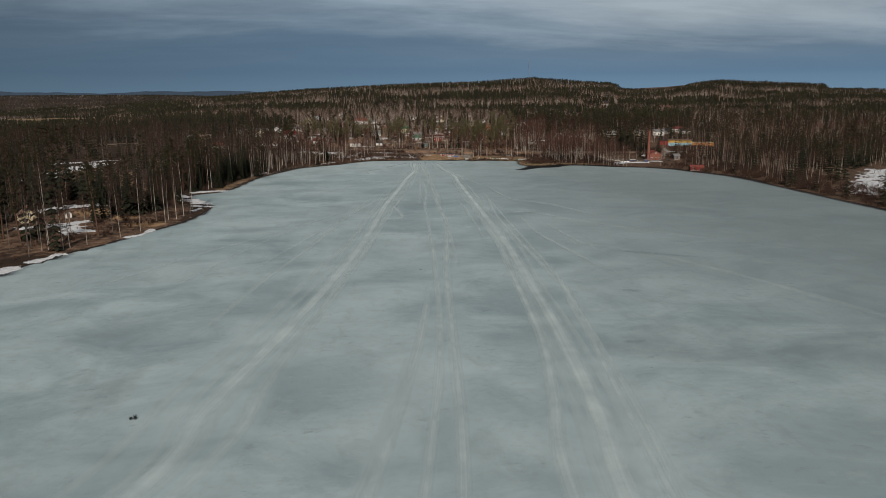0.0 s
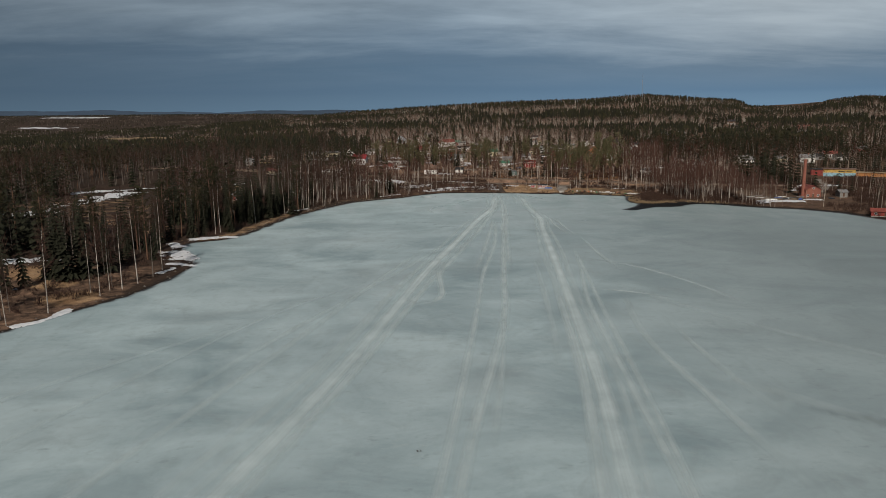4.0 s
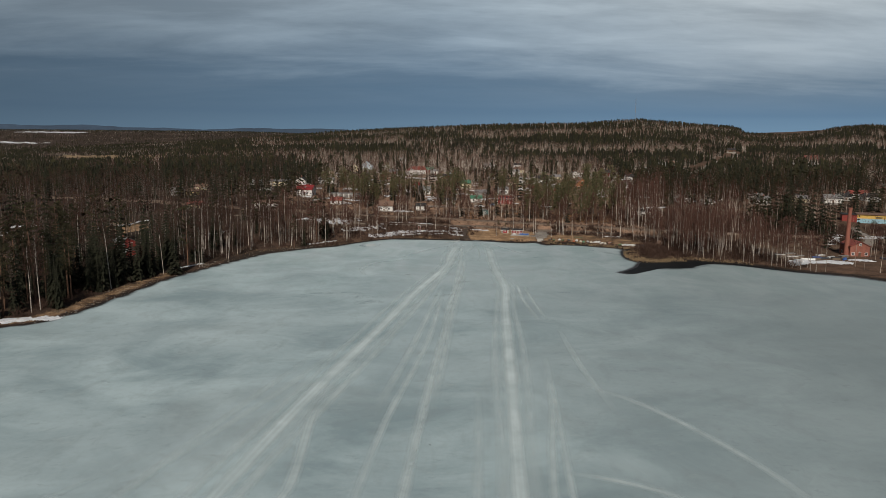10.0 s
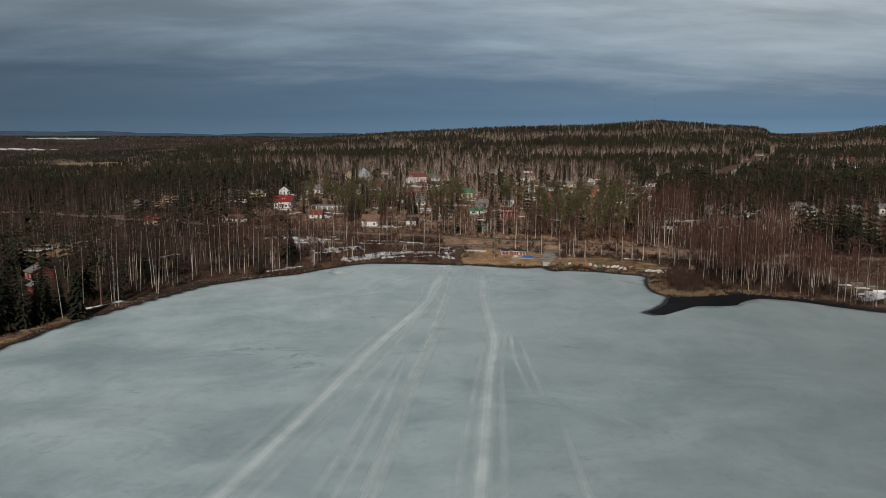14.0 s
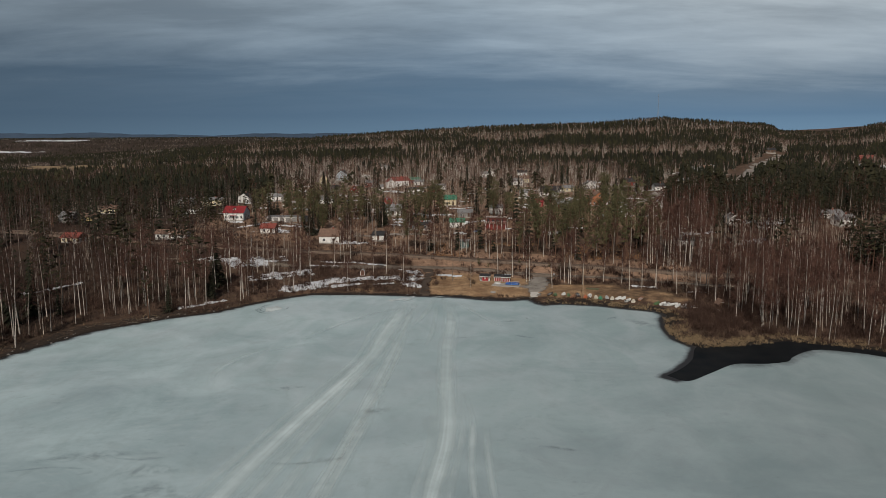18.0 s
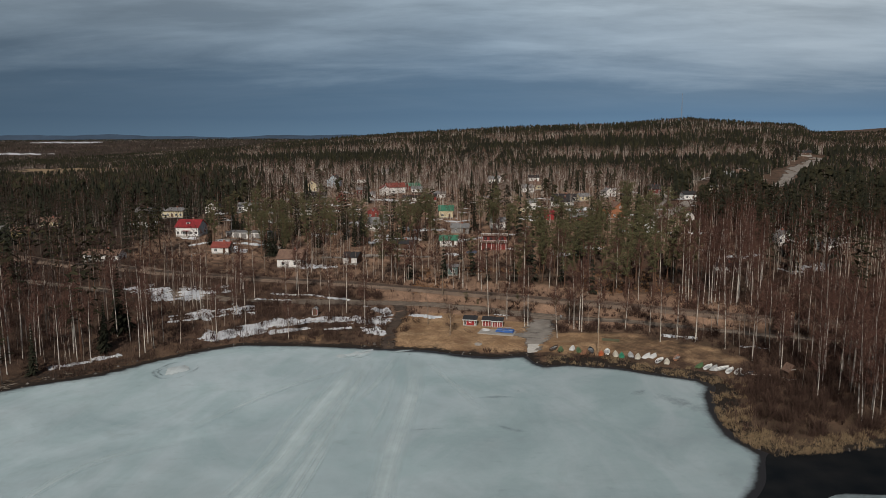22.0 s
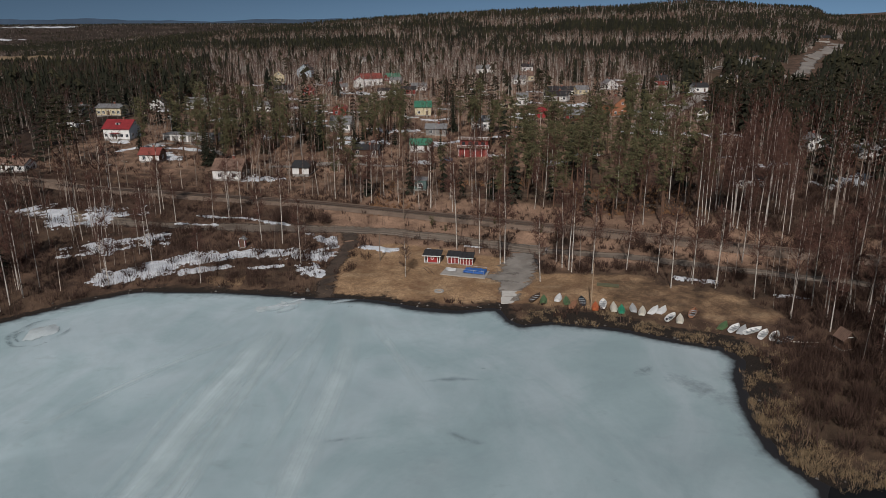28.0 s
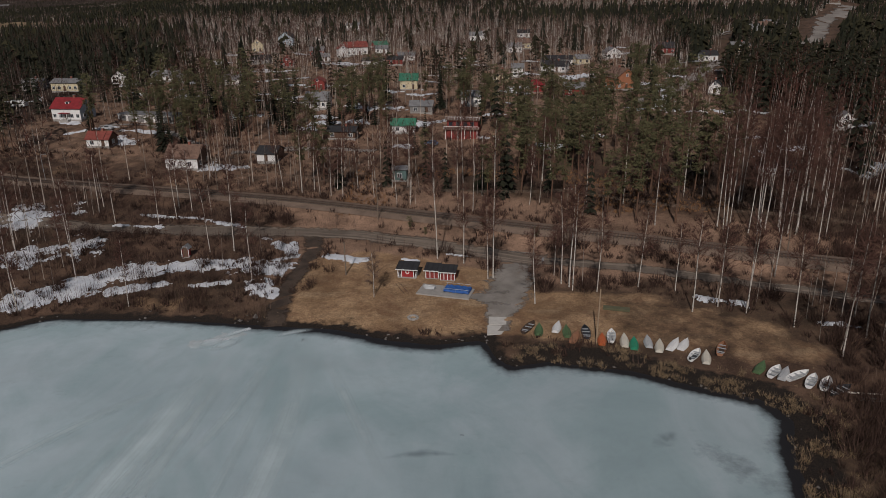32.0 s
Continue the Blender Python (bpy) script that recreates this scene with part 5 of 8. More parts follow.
def spruce_mid(h, tiers=5, sides=3):
    s = Soup()
    for i in range(tiers):
        t = 0.05 + 0.87 * i / tiers
        rad = h * 0.165 * (1 - t) ** 0.8 + 0.2
        V = [(0, 0, h * (t + 1.75 / tiers * (1 - 0.35 * t)))]
        for j in range(sides * 2):
            r = rad * (rng.uniform(0.85, 1.15) if j % 2 == 0 else 0.5)
            az = math.pi * j / sides + i
            V.append((r * math.cos(az), r * math.sin(az), h * t - (0.10 * rad if j % 2 == 0 else -0.1 * rad)))
        s.add((np.array(V), [(0, 1 + j, 1 + (j + 1) % (sides * 2)) for j in range(sides * 2)]), 1)
    return s.done()


def pine_mid(h, tiers=6, sides=4, low=0.33):
    """A pine with a rounded, ragged crown on a bare trunk."""
    s = Soup()
    s.add(cone_tris((0, 0, -0.5), (0, 0, h * 0.95), 0.18), 0)
    for i in range(tiers):
        t = low + (0.92 - low) * i / tiers
        rad = h * (0.05 + 0.115 * math.sin(math.pi * min(1, 0.22 + 0.78 * (t - low) / (1 - low))) ** 0.7)
        cx, cy = rng.normal(0, 0.28 * rad, 2)
        V = [(cx, cy, h * (t + 1.5 / tiers * (0.92 - low)))]
        for j in range(sides * 2):
            r = rad * (rng.uniform(0.75, 1.3) if j % 2 == 0 else rng.uniform(0.35, 0.6))
            az = math.pi * j / sides + 1.3 * i
            V.append((cx + r * math.cos(az), cy + r * math.sin(az), h * t + rng.uniform(-0.25, 0.45) * rad))
        s.add((np.array(V), [(0, 1 + j, 1 + (j + 1) % (sides * 2)) for j in range(sides * 2)]), 1)
    return s.done()


def pine_fine(h):
    """A pine whose crown is many small needle tufts."""
    s = Soup()
    s.add(cone_tris((0, 0, -0.5), (0, 0, h * 0.95), 0.2, 4), 0)
    for i in range(21):
        t = 0.33 + 0.64 * (i + rng.uniform(0, 1)) / 21
        az = 2.4 * i
        rad = h * (0.03 + 0.125 * math.sin(math.pi * min(1, 0.2 + 0.8 * (t - 0.33) / 0.66)) ** 0.8) * rng.uniform(0.4, 1.1)
        c = np.array([math.cos(az) * rad, math.sin(az) * rad, h * t])
        for _ in range(4):
            p = c + rng.normal(0, 0.38, 3) * (1, 1, 0.6)
            s.add(([p, p + rng.normal(0, 0.62, 3) * (1.2, 1.2, 0.7), p + rng.normal(0, 0.62, 3) * (1.2, 1.2, 0.7)], [(0, 1, 2)]), 1)
    return s.done()


def spruce_fine(h):
    """A spruce of drooping blades, tier over tier."""
    s = Soup()
    s.add(cone_tris((0, 0, -0.5), (0, 0, h), 0.14), 0)
    n = 9
    for i in range(n):
        t = 0.07 + 0.9 * i / n
        rad = h * 0.165 * (1 - t) ** 0.85 + 0.15
        for j in range(5):
            az = 6.28 * (j + rng.uniform(-0.4, 0.4)) / 5 + i
            r = rad * rng.uniform(0.65, 1.2)
            o = np.array([math.cos(az), math.sin(az), 0])
            w_ = np.array([-o[1], o[0], 0]) * r * 0.42
            s.add(([np.array([0, 0, h * t + 0.5]), o * r * 0.6 - w_ + (0, 0, h * t - 0.1 * r), o * r + np.array([0, 0, h * t - r * rng.uniform(0.3, 0.55)]), o * r * 0.6 + w_ + (0, 0, h * t - 0.1 * r)], [(0, 1, 2), (0, 2, 3)]), 1)
    return s.done()


def scatter(name, label, protos, xy, heights, mats):
    """One mesh of many trees that nobody could count."""
    r_ = np.random.default_rng(len(xy))
    pick = r_.integers(0, len(protos), len(xy))
    z = ground_z(xy[:, 0], xy[:, 1])
    Vs, Fs, Ms, base = [], [], [], 0
    for i, (V, Fc, Mi) in enumerate(protos):
        sel = np.nonzero(pick == i)[0]
        if not len(sel):
            continue
        a, sc = r_.uniform(0, 6.28, len(sel)), heights[sel]
        wide = sc * r_.uniform(0.8, 1.2, len(sel))
        ca, sa = np.cos(a) * wide, np.sin(a) * wide
        X = ca[:, None] * V[None, :, 0] - sa[:, None] * V[None, :, 1] + xy[sel, 0][:, None]
        Y = sa[:, None] * V[None, :, 0] + ca[:, None] * V[None, :, 1] + xy[sel, 1][:, None]
        Z = sc[:, None] * V[None, :, 2] + z[sel][:, None]
        Vs.append(np.stack([X, Y, Z], -1).reshape(-1, 3))
        Fs.append((Fc[None] + (np.arange(len(sel)) * len(V))[:, None, None] + base).reshape(-1, 3))
        Ms.append(np.tile(Mi, len(sel)))
        base += len(V) * len(sel)
    if Vs:
        ob = new(name, mesh_np(name, np.concatenate(Vs), np.concatenate(Fs), mats, np.concatenate(Ms)))
        tagged(ob, label, "forest", kind="stuff")


# where nothing grows: footprints, corridors and clearings (x, y, radius)
YARDS = [(52.6, 580, 8), (46, 592, 5), (65, 848, 8), (77, 845, 6), (36, 858, 6), (150, 911, 7), (137, 793, 5), (161, 838, 9), (173, 833, 6), (123, 958, 6), (15, 979, 6), (242, 847, 6), (192, 642, 6), (284, 679, 7), (290, 703, 7), (583, 1171, 14), (359, 1054, 10), (310, 985, 14), (340, 985, 12), (275, 975, 10), (-155, 718, 4), (-108, 690, 4), (-92, 703, 4), (29, 1057, 9), (114, 731, 6), (335, 684, 8), (318, 692, 7), (371, 714, 9), (352, 700, 7), (96, 716, 6), (72, 683, 6),
         (31, 656, 9), (31, 640, 9), (53, 662, 6), (-2, 676, 6), (-26, 710, 10), (-28, 694, 10), (-14, 686, 6), (0, 704, 6), (-58, 768, 8), (-52, 754, 7), (56, 730, 6), (49, 769, 4), (88, 768, 5), (91, 690, 5),
         (110, 682, 8), (110, 669, 6), (93, 641, 3), (-12, 911, 6), (-2, 945, 7), (20, 843, 5), (49, 885, 10), (60, 926, 6), (176, 757, 8), (156, 749, 6), (142, 758, 4), (227, 875, 7),
         (230, 684, 7), (212, 747, 4), (157, 812, 7), (-46, 656, 8), (-86, 655, 8), (-86, 640, 10), (-80, 522, 8), (-73, 506, 5), (-110, 322, 9), (-98, 312, 7), (245, 512, 9), (236, 500, 8), (225, 494, 10), (322, 622, 20),
         (264, 507, 6), (300, 590, 14), (282, 550, 10), (-10, 655, 14), (10, 660, 12), (60, 655, 10), (75, 668, 8), (-90, 612, 8), (-108, 632, 9), (-60, 700, 8), (-40, 740, 10),
         (-150, 560, 22), (-165, 520, 24), (-172, 495, 22), (-175, 575, 22), (-140, 525, 16), (-145, 490, 16), (262, 530, 5), (274, 556, 8), (292, 575, 18), (312, 600, 20), (338, 606, 22), (300, 612, 14), (290, 335, 26), (430, 1095, 20), (452, 1135, 20), (480, 1185, 22), (515, 1058, 30), (400, 1045, 18), (375, 1000, 16), (500, 1030, 24), (200, 770, 8), (215, 815, 8), (235, 870, 8), (190, 762, 9),
         (-105, 345, 13), (-80, 315, 9), (-92, 333, 10), (-104, 310, 9), (-98, 299, 8), (-92, 288, 8), (-84, 330, 9), (-76, 302, 8), (-70, 292, 6), (258, 470, 9), (260, 488, 10), (270, 503, 10), (252, 485, 8), (246, 470, 6), (240, 484, 6), (-120, 500, 12), (-1240, 2600, 90), (-560, 1455, 40), (-510, 1430, 46), (-460, 1400, 46), (-410, 1370, 44), (-365, 1345, 30), (-440, 1335, 30), (-390, 1310, 28), (-490, 1370, 30), (-470, 1345, 26), (375, 1000, 12), (405, 1058, 12), (452, 1142, 12), (-1160, 2580, 70), (-1330, 2640, 90), (-1480, 3300, 110), (-1600, 3310, 90), (-1400, 3200, 70), (-1450, 3120, 60), (90, 720, 8), (70, 745, 8), (105, 705, 8), (130, 745, 8), (160, 770, 10), (130, 805, 10), (170, 835, 8), (60, 860, 10), (20, 870, 8), (90, 850, 8), (-20, 880, 8)]


def free_of(xy, rail=6.5, road=4.0, shore=2.5):
    x, y = xy[:, 0], xy[:, 1]
    ok = (land(x, y) > shore) & (seg_dist(x, y, RAIL) > rail) & (seg_dist(x, y, ROAD) > road) & ~inside(x, y, LAWN)
    ok &= seg_dist(x, y, HILL_ROAD) > np.interp(y, [740, 850, 1000, 1200], [7, 12, 17, 17])
    ok &= seg_dist(x, y, [(286, 822), (350, 948), (430, 1110), (528, 1272)]) > np.interp(y, [800, 950, 1250], [8, 11, 14])
    ok &= ~inside(x, y, [(272, 300), (300, 296), (390, 390), (360, 424), (300, 385)])
    ok &= (seg_dist(x, y, [(121, 592), (114, 559)]) > 6) & (seg_dist(x, y, [(77, 602), (77, 562)]) > 4)
    for cx, cy, r in YARDS:
        town = 640 < cy < 930
        ok &= (x - cx) ** 2 + (y - cy + (4 if town else 0)) ** 2 > r * r
    return ok


def waves(x, y, f, ph):
    return np.sin(x * f + ph) * np.cos(y * f * 1.3 + 2 * ph) + 0.6 * np.sin((x + y) * f * 2.3 + 3 * ph) * np.cos((x - y) * f * 1.7 + ph)


def mixture(x, y):
    """Trees to the square metre: birch, pine, spruce."""
    d = land(x, y)
    w1, w2 = waves(x, y, 0.017, 1.1), waves(x, y, 0.031, 2.7)
    b = 0.013 + 0.006 * w1
    p = 0.004 + 0.005 * w2
    s = 0.0035 - 0.004 * w1
    rail_y = np.interp(x, [q[0] for q in RAIL], [q[1] for q in RAIL])
    village = (x > -120) & (x < 260) & (y > 640) & (y < 930)
    back_v = np.where(y > 775, 1.0, 0.0)
    b = np.where(village, 0.0125 + 0.0075 * back_v, b)
    p = np.where(village, (0.0048 + 0.004 * w2) * (1 - 0.75 * back_v), p)
    s = np.where(village, (0.0026 + 0.002 * w1) * (1 - 0.6 * back_v), s)
    upper = (x > 66) & (x < 178) & (y > 690) & (y < 775)
    p = np.where(upper, 0.0085 + 0.004 * w2, p)
    pines = (x + 9 * w2 > 92) & (x < 178 + 6 * w1) & (y > rail_y + 7) & (y < 722)
    b, p, s = np.where(pines, 0.0045, b), np.where(pines & (x + 12 * w2 > 114), 0.0155 + 0.004 * w1, np.where(pines, 0.006, p)), np.where(pines, 0.003, s)
    b, p, s = np.where(pines & (y < rail_y + 16 + 4 * w1), 0.007, b), np.where(pines & (y < rail_y + 12), 0.005, p), np.where(pines & (y < rail_y + 16), 0.0005, s)
    stems = (x >= 176) & (x < 212) & (y > rail_y + 7) & (y < 720)
    b, p, s = np.where(stems, 0.0115, b), np.where(stems, 0.0004, p), np.where(stems, 0.0, s)
    open_s = (x > 157) & (x < 200) & (y > rail_y) & (y < rail_y + 26)
    b, p, s = np.where(open_s, 0.002, b), np.where(open_s, 0.0, p), np.where(open_s, 0.0, s)
    shade_e = (x > 206) & (x < 238) & (y > 700) & (y < 800)
    b, p, s = np.where(shade_e, 0.006, b), np.where(shade_e, 0.010, p), np.where(shade_e, 0.018, s)
    strip_n = (y > 560) & (y < rail_y + 14) & (x > -10) & (x < 112)
    b, p, s = np.where(strip_n, np.where((x > 66) & (y > 583) & (y < rail_y + 4), 0.0004, np.where(x > 30, 0.0035, 0.006)), b), np.where(strip_n, 0.0001, p), np.where(strip_n, 0.0, s)
    belt = (x >= 112) & (y < rail_y + 6) & (y > 440) & (x < 262)
    dens = np.interp(x, [112, 150, 175, 211, 214, 248, 262], [0.012, 0.013, 0.030, 0.036, 0.003, 0.004, 0.03])
    b, p, s = np.where(belt, dens, b), np.where(belt, 0.0, p), np.where(belt, 0.0, s)
    b = np.where((x > 200) & (y > 580) & (y < 680), 0.019, b)
    west = (x < -10) & (y < 640)
    edge = west & (d < 22)
    b, p, s = np.where(edge, np.where(d < 8, 0.0, 0.0125), b), np.where(edge, np.where(d < 8, 0.0, 0.001), p), np.where(edge, np.where(d < 8, 0.0, 0.003), s)
    gloomy = edge & (y > 330) & (y < 498)
    b, p, s = np.where(gloomy, np.where(d < 8, 0.0, 0.006), b), np.where(gloomy, np.where(d < 8, 0.0, 0.002), p), np.where(gloomy, np.where(d < 7, 0.0, np.where(y > 420, 0.028, 0.014)), s)
    inner = west & (d >= 22)
    b, p, s = np.where(inner, 0.0125, b), np.where(inner, 0.0015, p), np.where(inner, 0.008 + 0.007 * w2, s)
    b = np.where((x < 25) & (x > -130) & (y > 498) & (y < 625) & (d > 8), 0.0145, b)
    s = np.where(inner & (y > 560), 0.002, s)
    east = (x > 246) & (y < 560)
    low_e = east & (y > 270) & (y < 385) & (d < 60)
    b, p, s = np.where(low_e, 0.006, np.where(east, 0.014, b)), np.where(east & (d > 60), 0.006, np.where(east, 0.001, p)), np.where(east & (d > 60), 0.014, np.where(east, 0.002, s))
    dark = (x > 225) & (x < 330) & (y > 690) & (y < 900)
    s = np.where(dark, 0.02, s)
    grove = np.zeros(x.shape, bool)
    for gx, gy, gr in ((16, 678, 8), (10, 696, 10), (-2, 718, 8), (24, 688, 8), (38, 694, 8), (49, 690, 6), (72, 637, 5), (73, 691, 7), (60, 676, 5), (84, 706, 7), (20, 716, 9), (-10, 730, 8)):
        grove |= (x - gx) ** 2 + (y - gy) ** 2 < gr * gr
    b, p, s = np.where(grove, 0.003, b), np.where(grove, 0.016, p), np.where(grove, 0.022, s)
    point = (x > 112) & (x < 167) & (y < 546 + 16 * (x < 163))
    b = np.where(point, 0.0, b)
    gloom = (x < -40 + 12 * w2) & (y > 690) & (y < 1050)
    q = waves(x, y * 1.9, 0.0135, 0.6) + 0.5 * w2
    dark_q = step(-0.25, 0.15, q)
    b, p, s = np.where(gloom, 0.018 - 0.011 * dark_q, b), np.where(gloom, 0.001 + 0.002 * dark_q, p), np.where(gloom, 0.006 + 0.016 * dark_q, s)
    # darker spruces replace pines, putting the bank's dimness into needle colour
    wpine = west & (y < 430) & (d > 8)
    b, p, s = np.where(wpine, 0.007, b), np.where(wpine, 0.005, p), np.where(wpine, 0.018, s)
    cove = west & (y > 232) & (y < 348)
    b, p, s = np.where(cove, np.where(d < 5, 0.0, 0.0085), b), np.where(cove, np.where(d < 24, 0.0006, 0.003), p), np.where(cove, np.where(d < 24, 0.0004, 0.005), s)
    far = y > 930
    q = waves(x, y * 2.1, 0.0078, 2.3) + 0.55 * waves(x, y * 1.7, 0.021, 0.9)
    con = step(-0.12, 0.22, q - 0.1 + 0.5 * step(100, 600, -x) - 0.9 * step(-130, -60, x) * (1 - step(230, 330, x)) * (1 - step(1010, 1180, y)))
    b = np.where(far, 0.021 - 0.0195 * con, b)
    p = np.where(far, 0.0012 + 0.007 * con, p)
    s = np.where(far, 0.0012 + 0.021 * con, s)
    rail_b = (x > 10) & (x < 116) & (y > rail_y + 6) & (y < rail_y + 26)
    b = np.where(rail_b, 0.022, b)
    copse = (np.abs(x - 257) < 11 + 3 * w2) & (np.abs(y - 582) < 22)
    b, s = np.where(copse, 0.004, b), np.where(copse, 0.04, s)
    black = (x > 235) & (x < 420) & (y > 700) & (y < 1000) & (w2 > -0.5)
    b, p, s = np.where(black, 0.004, b), np.where(black, 0.010, p), np.where(black, 0.026, s)
    view = (x > 250) & (x < 335) & (y > 515) & (y < 616) & ~copse
    b, p, s = np.where(view, np.where(x > 262, 0.013, 0.006), b), np.where(view, 0.0, p), np.where(view, 0.001, s)
    meadow = inside(x, y, MEADOW)
    b, p, s = np.where(meadow, 0.0025, b), np.where(meadow, 0.0, p), np.where(meadow, 0.0, s)
    return np.clip(b, 0, 1), np.clip(p, 0, 1), np.clip(s, 0, 1)


# gardens kept open on the side towards the lake (x, y, length)
SEEN = [(-119.5, 314, 40), (-106.5, 322, 34), (-80.5, 524, 34), (-71.4, 505.6, 30), (-12, 911, 60), (-1.5, 946, 70), (50, 889, 60), (43, 884, 60), (61, 927, 60), (20, 843, 45), (82, 861, 45), (27, 893, 50), (2.5, 859, 45), (66, 892, 50), (176.5, 758, 75), (186, 748, 40), (194, 761, 60), (204, 777, 75), (214, 792, 80), (224, 810, 85), (236, 834, 90), (246, 856, 95), (258, 884, 95), (270, 911, 95), (285, 946, 90), (156, 749, 60), (142.5, 759, 60), (129, 790, 70), (227, 875, 60), (157, 812, 80), (88, 768, 45),
        (56, 730, 40), (49, 769, 40), (9, 786, 40), (-24, 791, 45), (-44, 790, 45), (-58, 768, 40), (110, 682, 40), (108, 674, 34), (114, 674, 34), (91, 690, 35), (53, 662, 20), (31, 656, 20), (193, 856, 50), (144, 898, 50), (128, 973, 50), (157, 978, 50), (338, 1014, 60), (322, 996, 60), (0, 708, 30), (-27, 710, 45), (212, 747, 40), (272, 886, 50), (505, 1065, 120), (520, 1068, 120), (535, 1072, 120), (452, 1142, 70), (430, 1100, 60), (475, 1175, 80), (65, 848, 35), (77, 845, 35), (150, 911, 40), (137, 793, 75), (161, 838, 70), (173, 833, 60), (242, 847, 40), (284, 679, 30), (335, 684, 40), (318, 692, 40), (371, 714, 40), (359, 1054, 50), (123, 958, 40)]


def sow(x0, x1, y0, y1, top, thin, r_):
    """Random places in a box, by kind, thinned from the mixture."""
    n = int((x1 - x0) * (y1 - y0) * top)
    xy = np.stack([r_.uniform(x0, x1, n), r_.uniform(y0, y1, n)], 1)
    rel = xy - np.array([50.0, 0.0])
    xy = xy[(rel[:, 0] > -0.72 * rel[:, 1] - 30) & (rel[:, 0] < 1.02 * rel[:, 1] + 40)]
    xy = xy[free_of(xy)]
    b, p, s = mixture(xy[:, 0], xy[:, 1])
    u = r_.uniform(0, top, len(xy)) / thin
    kind = np.where(u < b, 0, np.where(u < b + p, 1, np.where(u < b + p + s, 2, -1)))
    for hx, hy, far_ in SEEN:
        to = np.array([85.0 - hx, 350.0 - hy])
        to = to / np.linalg.norm(to) * far_ * 0.85
        lane_ = seg_dist(xy[:, 0], xy[:, 1], [(hx, hy), (hx + to[0], hy + to[1])]) < 5.0
        kind = np.where(lane_ & ((kind > 0) | (np.sin(xy[:, 0] * 91.7) > -0.2)), -1, kind)
    kind = np.where(seg_dist(xy[:, 0], xy[:, 1], [(-80.5, 524), (-58, 480)]) < 7.0, -1, kind)
    for hx, hy, hr in ((-119.5, 313, 7), (-106.5, 321, 4), (-117, 707, 7), (-107, 710, 6), (-110, 739, 7), (-45, 661, 9), (-87.5, 652, 7), (167.9, 537, 3)):
        kind = np.where((xy[:, 0] - hx) ** 2 + (xy[:, 1] - hy) ** 2 < hr * hr, -1, kind)
    return xy, kind


def spaced(xy, gap):
    out, cells = [], {}
    for i, (x, y) in enumerate(xy):
        c = (int(x // gap), int(y // gap))
        if all((x - u) ** 2 + (y - v) ** 2 > gap * gap for a in (-1, 0, 1) for b in (-1, 0, 1) for u, v in cells.get((c[0] + a, c[1] + b), ())):
            cells.setdefault(c, []).append((x, y))
            out.append(i)
    return np.array(out, int)


r_ = np.random.default_rng(5)
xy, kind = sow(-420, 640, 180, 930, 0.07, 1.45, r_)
ok = spaced(xy, 1.9)
xy, kind = xy[ok], kind[ok]
# birches that stand out singly by the shore, the lawn and the railway
ROW = [(164.4, 603.2), (165.4, 602.4), (166.6, 603.8), (169.9, 600), (171.5, 599.6), (172.6, 600.8), (174, 601.6), (176.6, 600.2), (178.1, 599.5), (179.5, 598.9), (180.6, 600.6), (182.3, 594.6), (185.2, 597.6), (168.2, 606), (175, 607), (183, 606)]
WEST_SINGLE = [(-86.4, 258.9), (-87.5, 255.8), (-82.4, 263.8), (-74.5, 276.7), (-68.3, 308.3), (-64.2, 305), (-61.3, 313.1), (-64.1, 311.1), (-59.5, 320.1), (-70, 287.8), (-94.1, 255.1), (-92.4, 256.1), (-94.6, 263.4), (-92.1, 278.6), (-43.8, 469.2), (-35.2, 485.1), (-34.4, 485.9), (-28.4, 503.1), (-38.1, 508.6), (-37.5, 488), (-39.7, 494.1), (-29.7, 505.2), (-35, 504.2), (-41.4, 512.3), (-24.3, 526.4), (-19.7, 534.6), (-18.3, 543.7), (-27.2, 518.3), (-25.6, 534.6), (-13.8, 539.6), (-14.8, 547.8)]
SINGLE = [(-10.2, 552.8), (-8.1, 552.8), (-2.4, 557.9), (-0.6, 558.9), (103.9, 588.3), (109.1, 586.1), (113.5, 578.9), (114.5, 579.3), (121.1, 568), (128.4, 573), (132.7, 572.4), (146.5, 572.2), (147.2, 564.5), (151.9, 566), (155.8, 563.6), (156.6, 565), (161.8, 559)]
near_b = np.nonzero((kind == 0) & (xy[:, 0] > -70) & (xy[:, 0] < 215) & (xy[:, 1] > 330) & (xy[:, 1] < 640) & ((land(xy[:, 0], xy[:, 1]) < 30) | ((xy[:, 0] > 20) & (xy[:, 0] < 200))))[0]
near_b = near_b[np.argsort(land(xy[near_b, 0], xy[near_b, 1]))][:320]
near_p = np.nonzero((kind == 1) & (xy[:, 0] > -20) & (xy[:, 0] < 200) & (xy[:, 1] > 600) & (xy[:, 1] < 740))[0]
near_p = near_p[np.argsort(xy[near_p, 1])][:190]
west_p = np.nonzero((kind == 1) & (xy[:, 0] < -40) & (xy[:, 1] > 225) & (xy[:, 1] < 480))[0]
west_p = west_p[np.argsort(land(xy[west_p, 0], xy[west_p, 1]))][:90]
near_s = np.nonzero((kind == 2) & (xy[:, 0] > -110) & (xy[:, 0] < 110) & (xy[:, 1] > 300) & (xy[:, 1] < 720))[0]
near_s = near_s[np.argsort(land(xy[near_s, 0], xy[near_s, 1]))][:100]
yard_s = np.nonzero((kind == 2) & (xy[:, 0] > -20) & (xy[:, 0] < 112) & (xy[:, 1] > 658) & (xy[:, 1] < 735))[0]
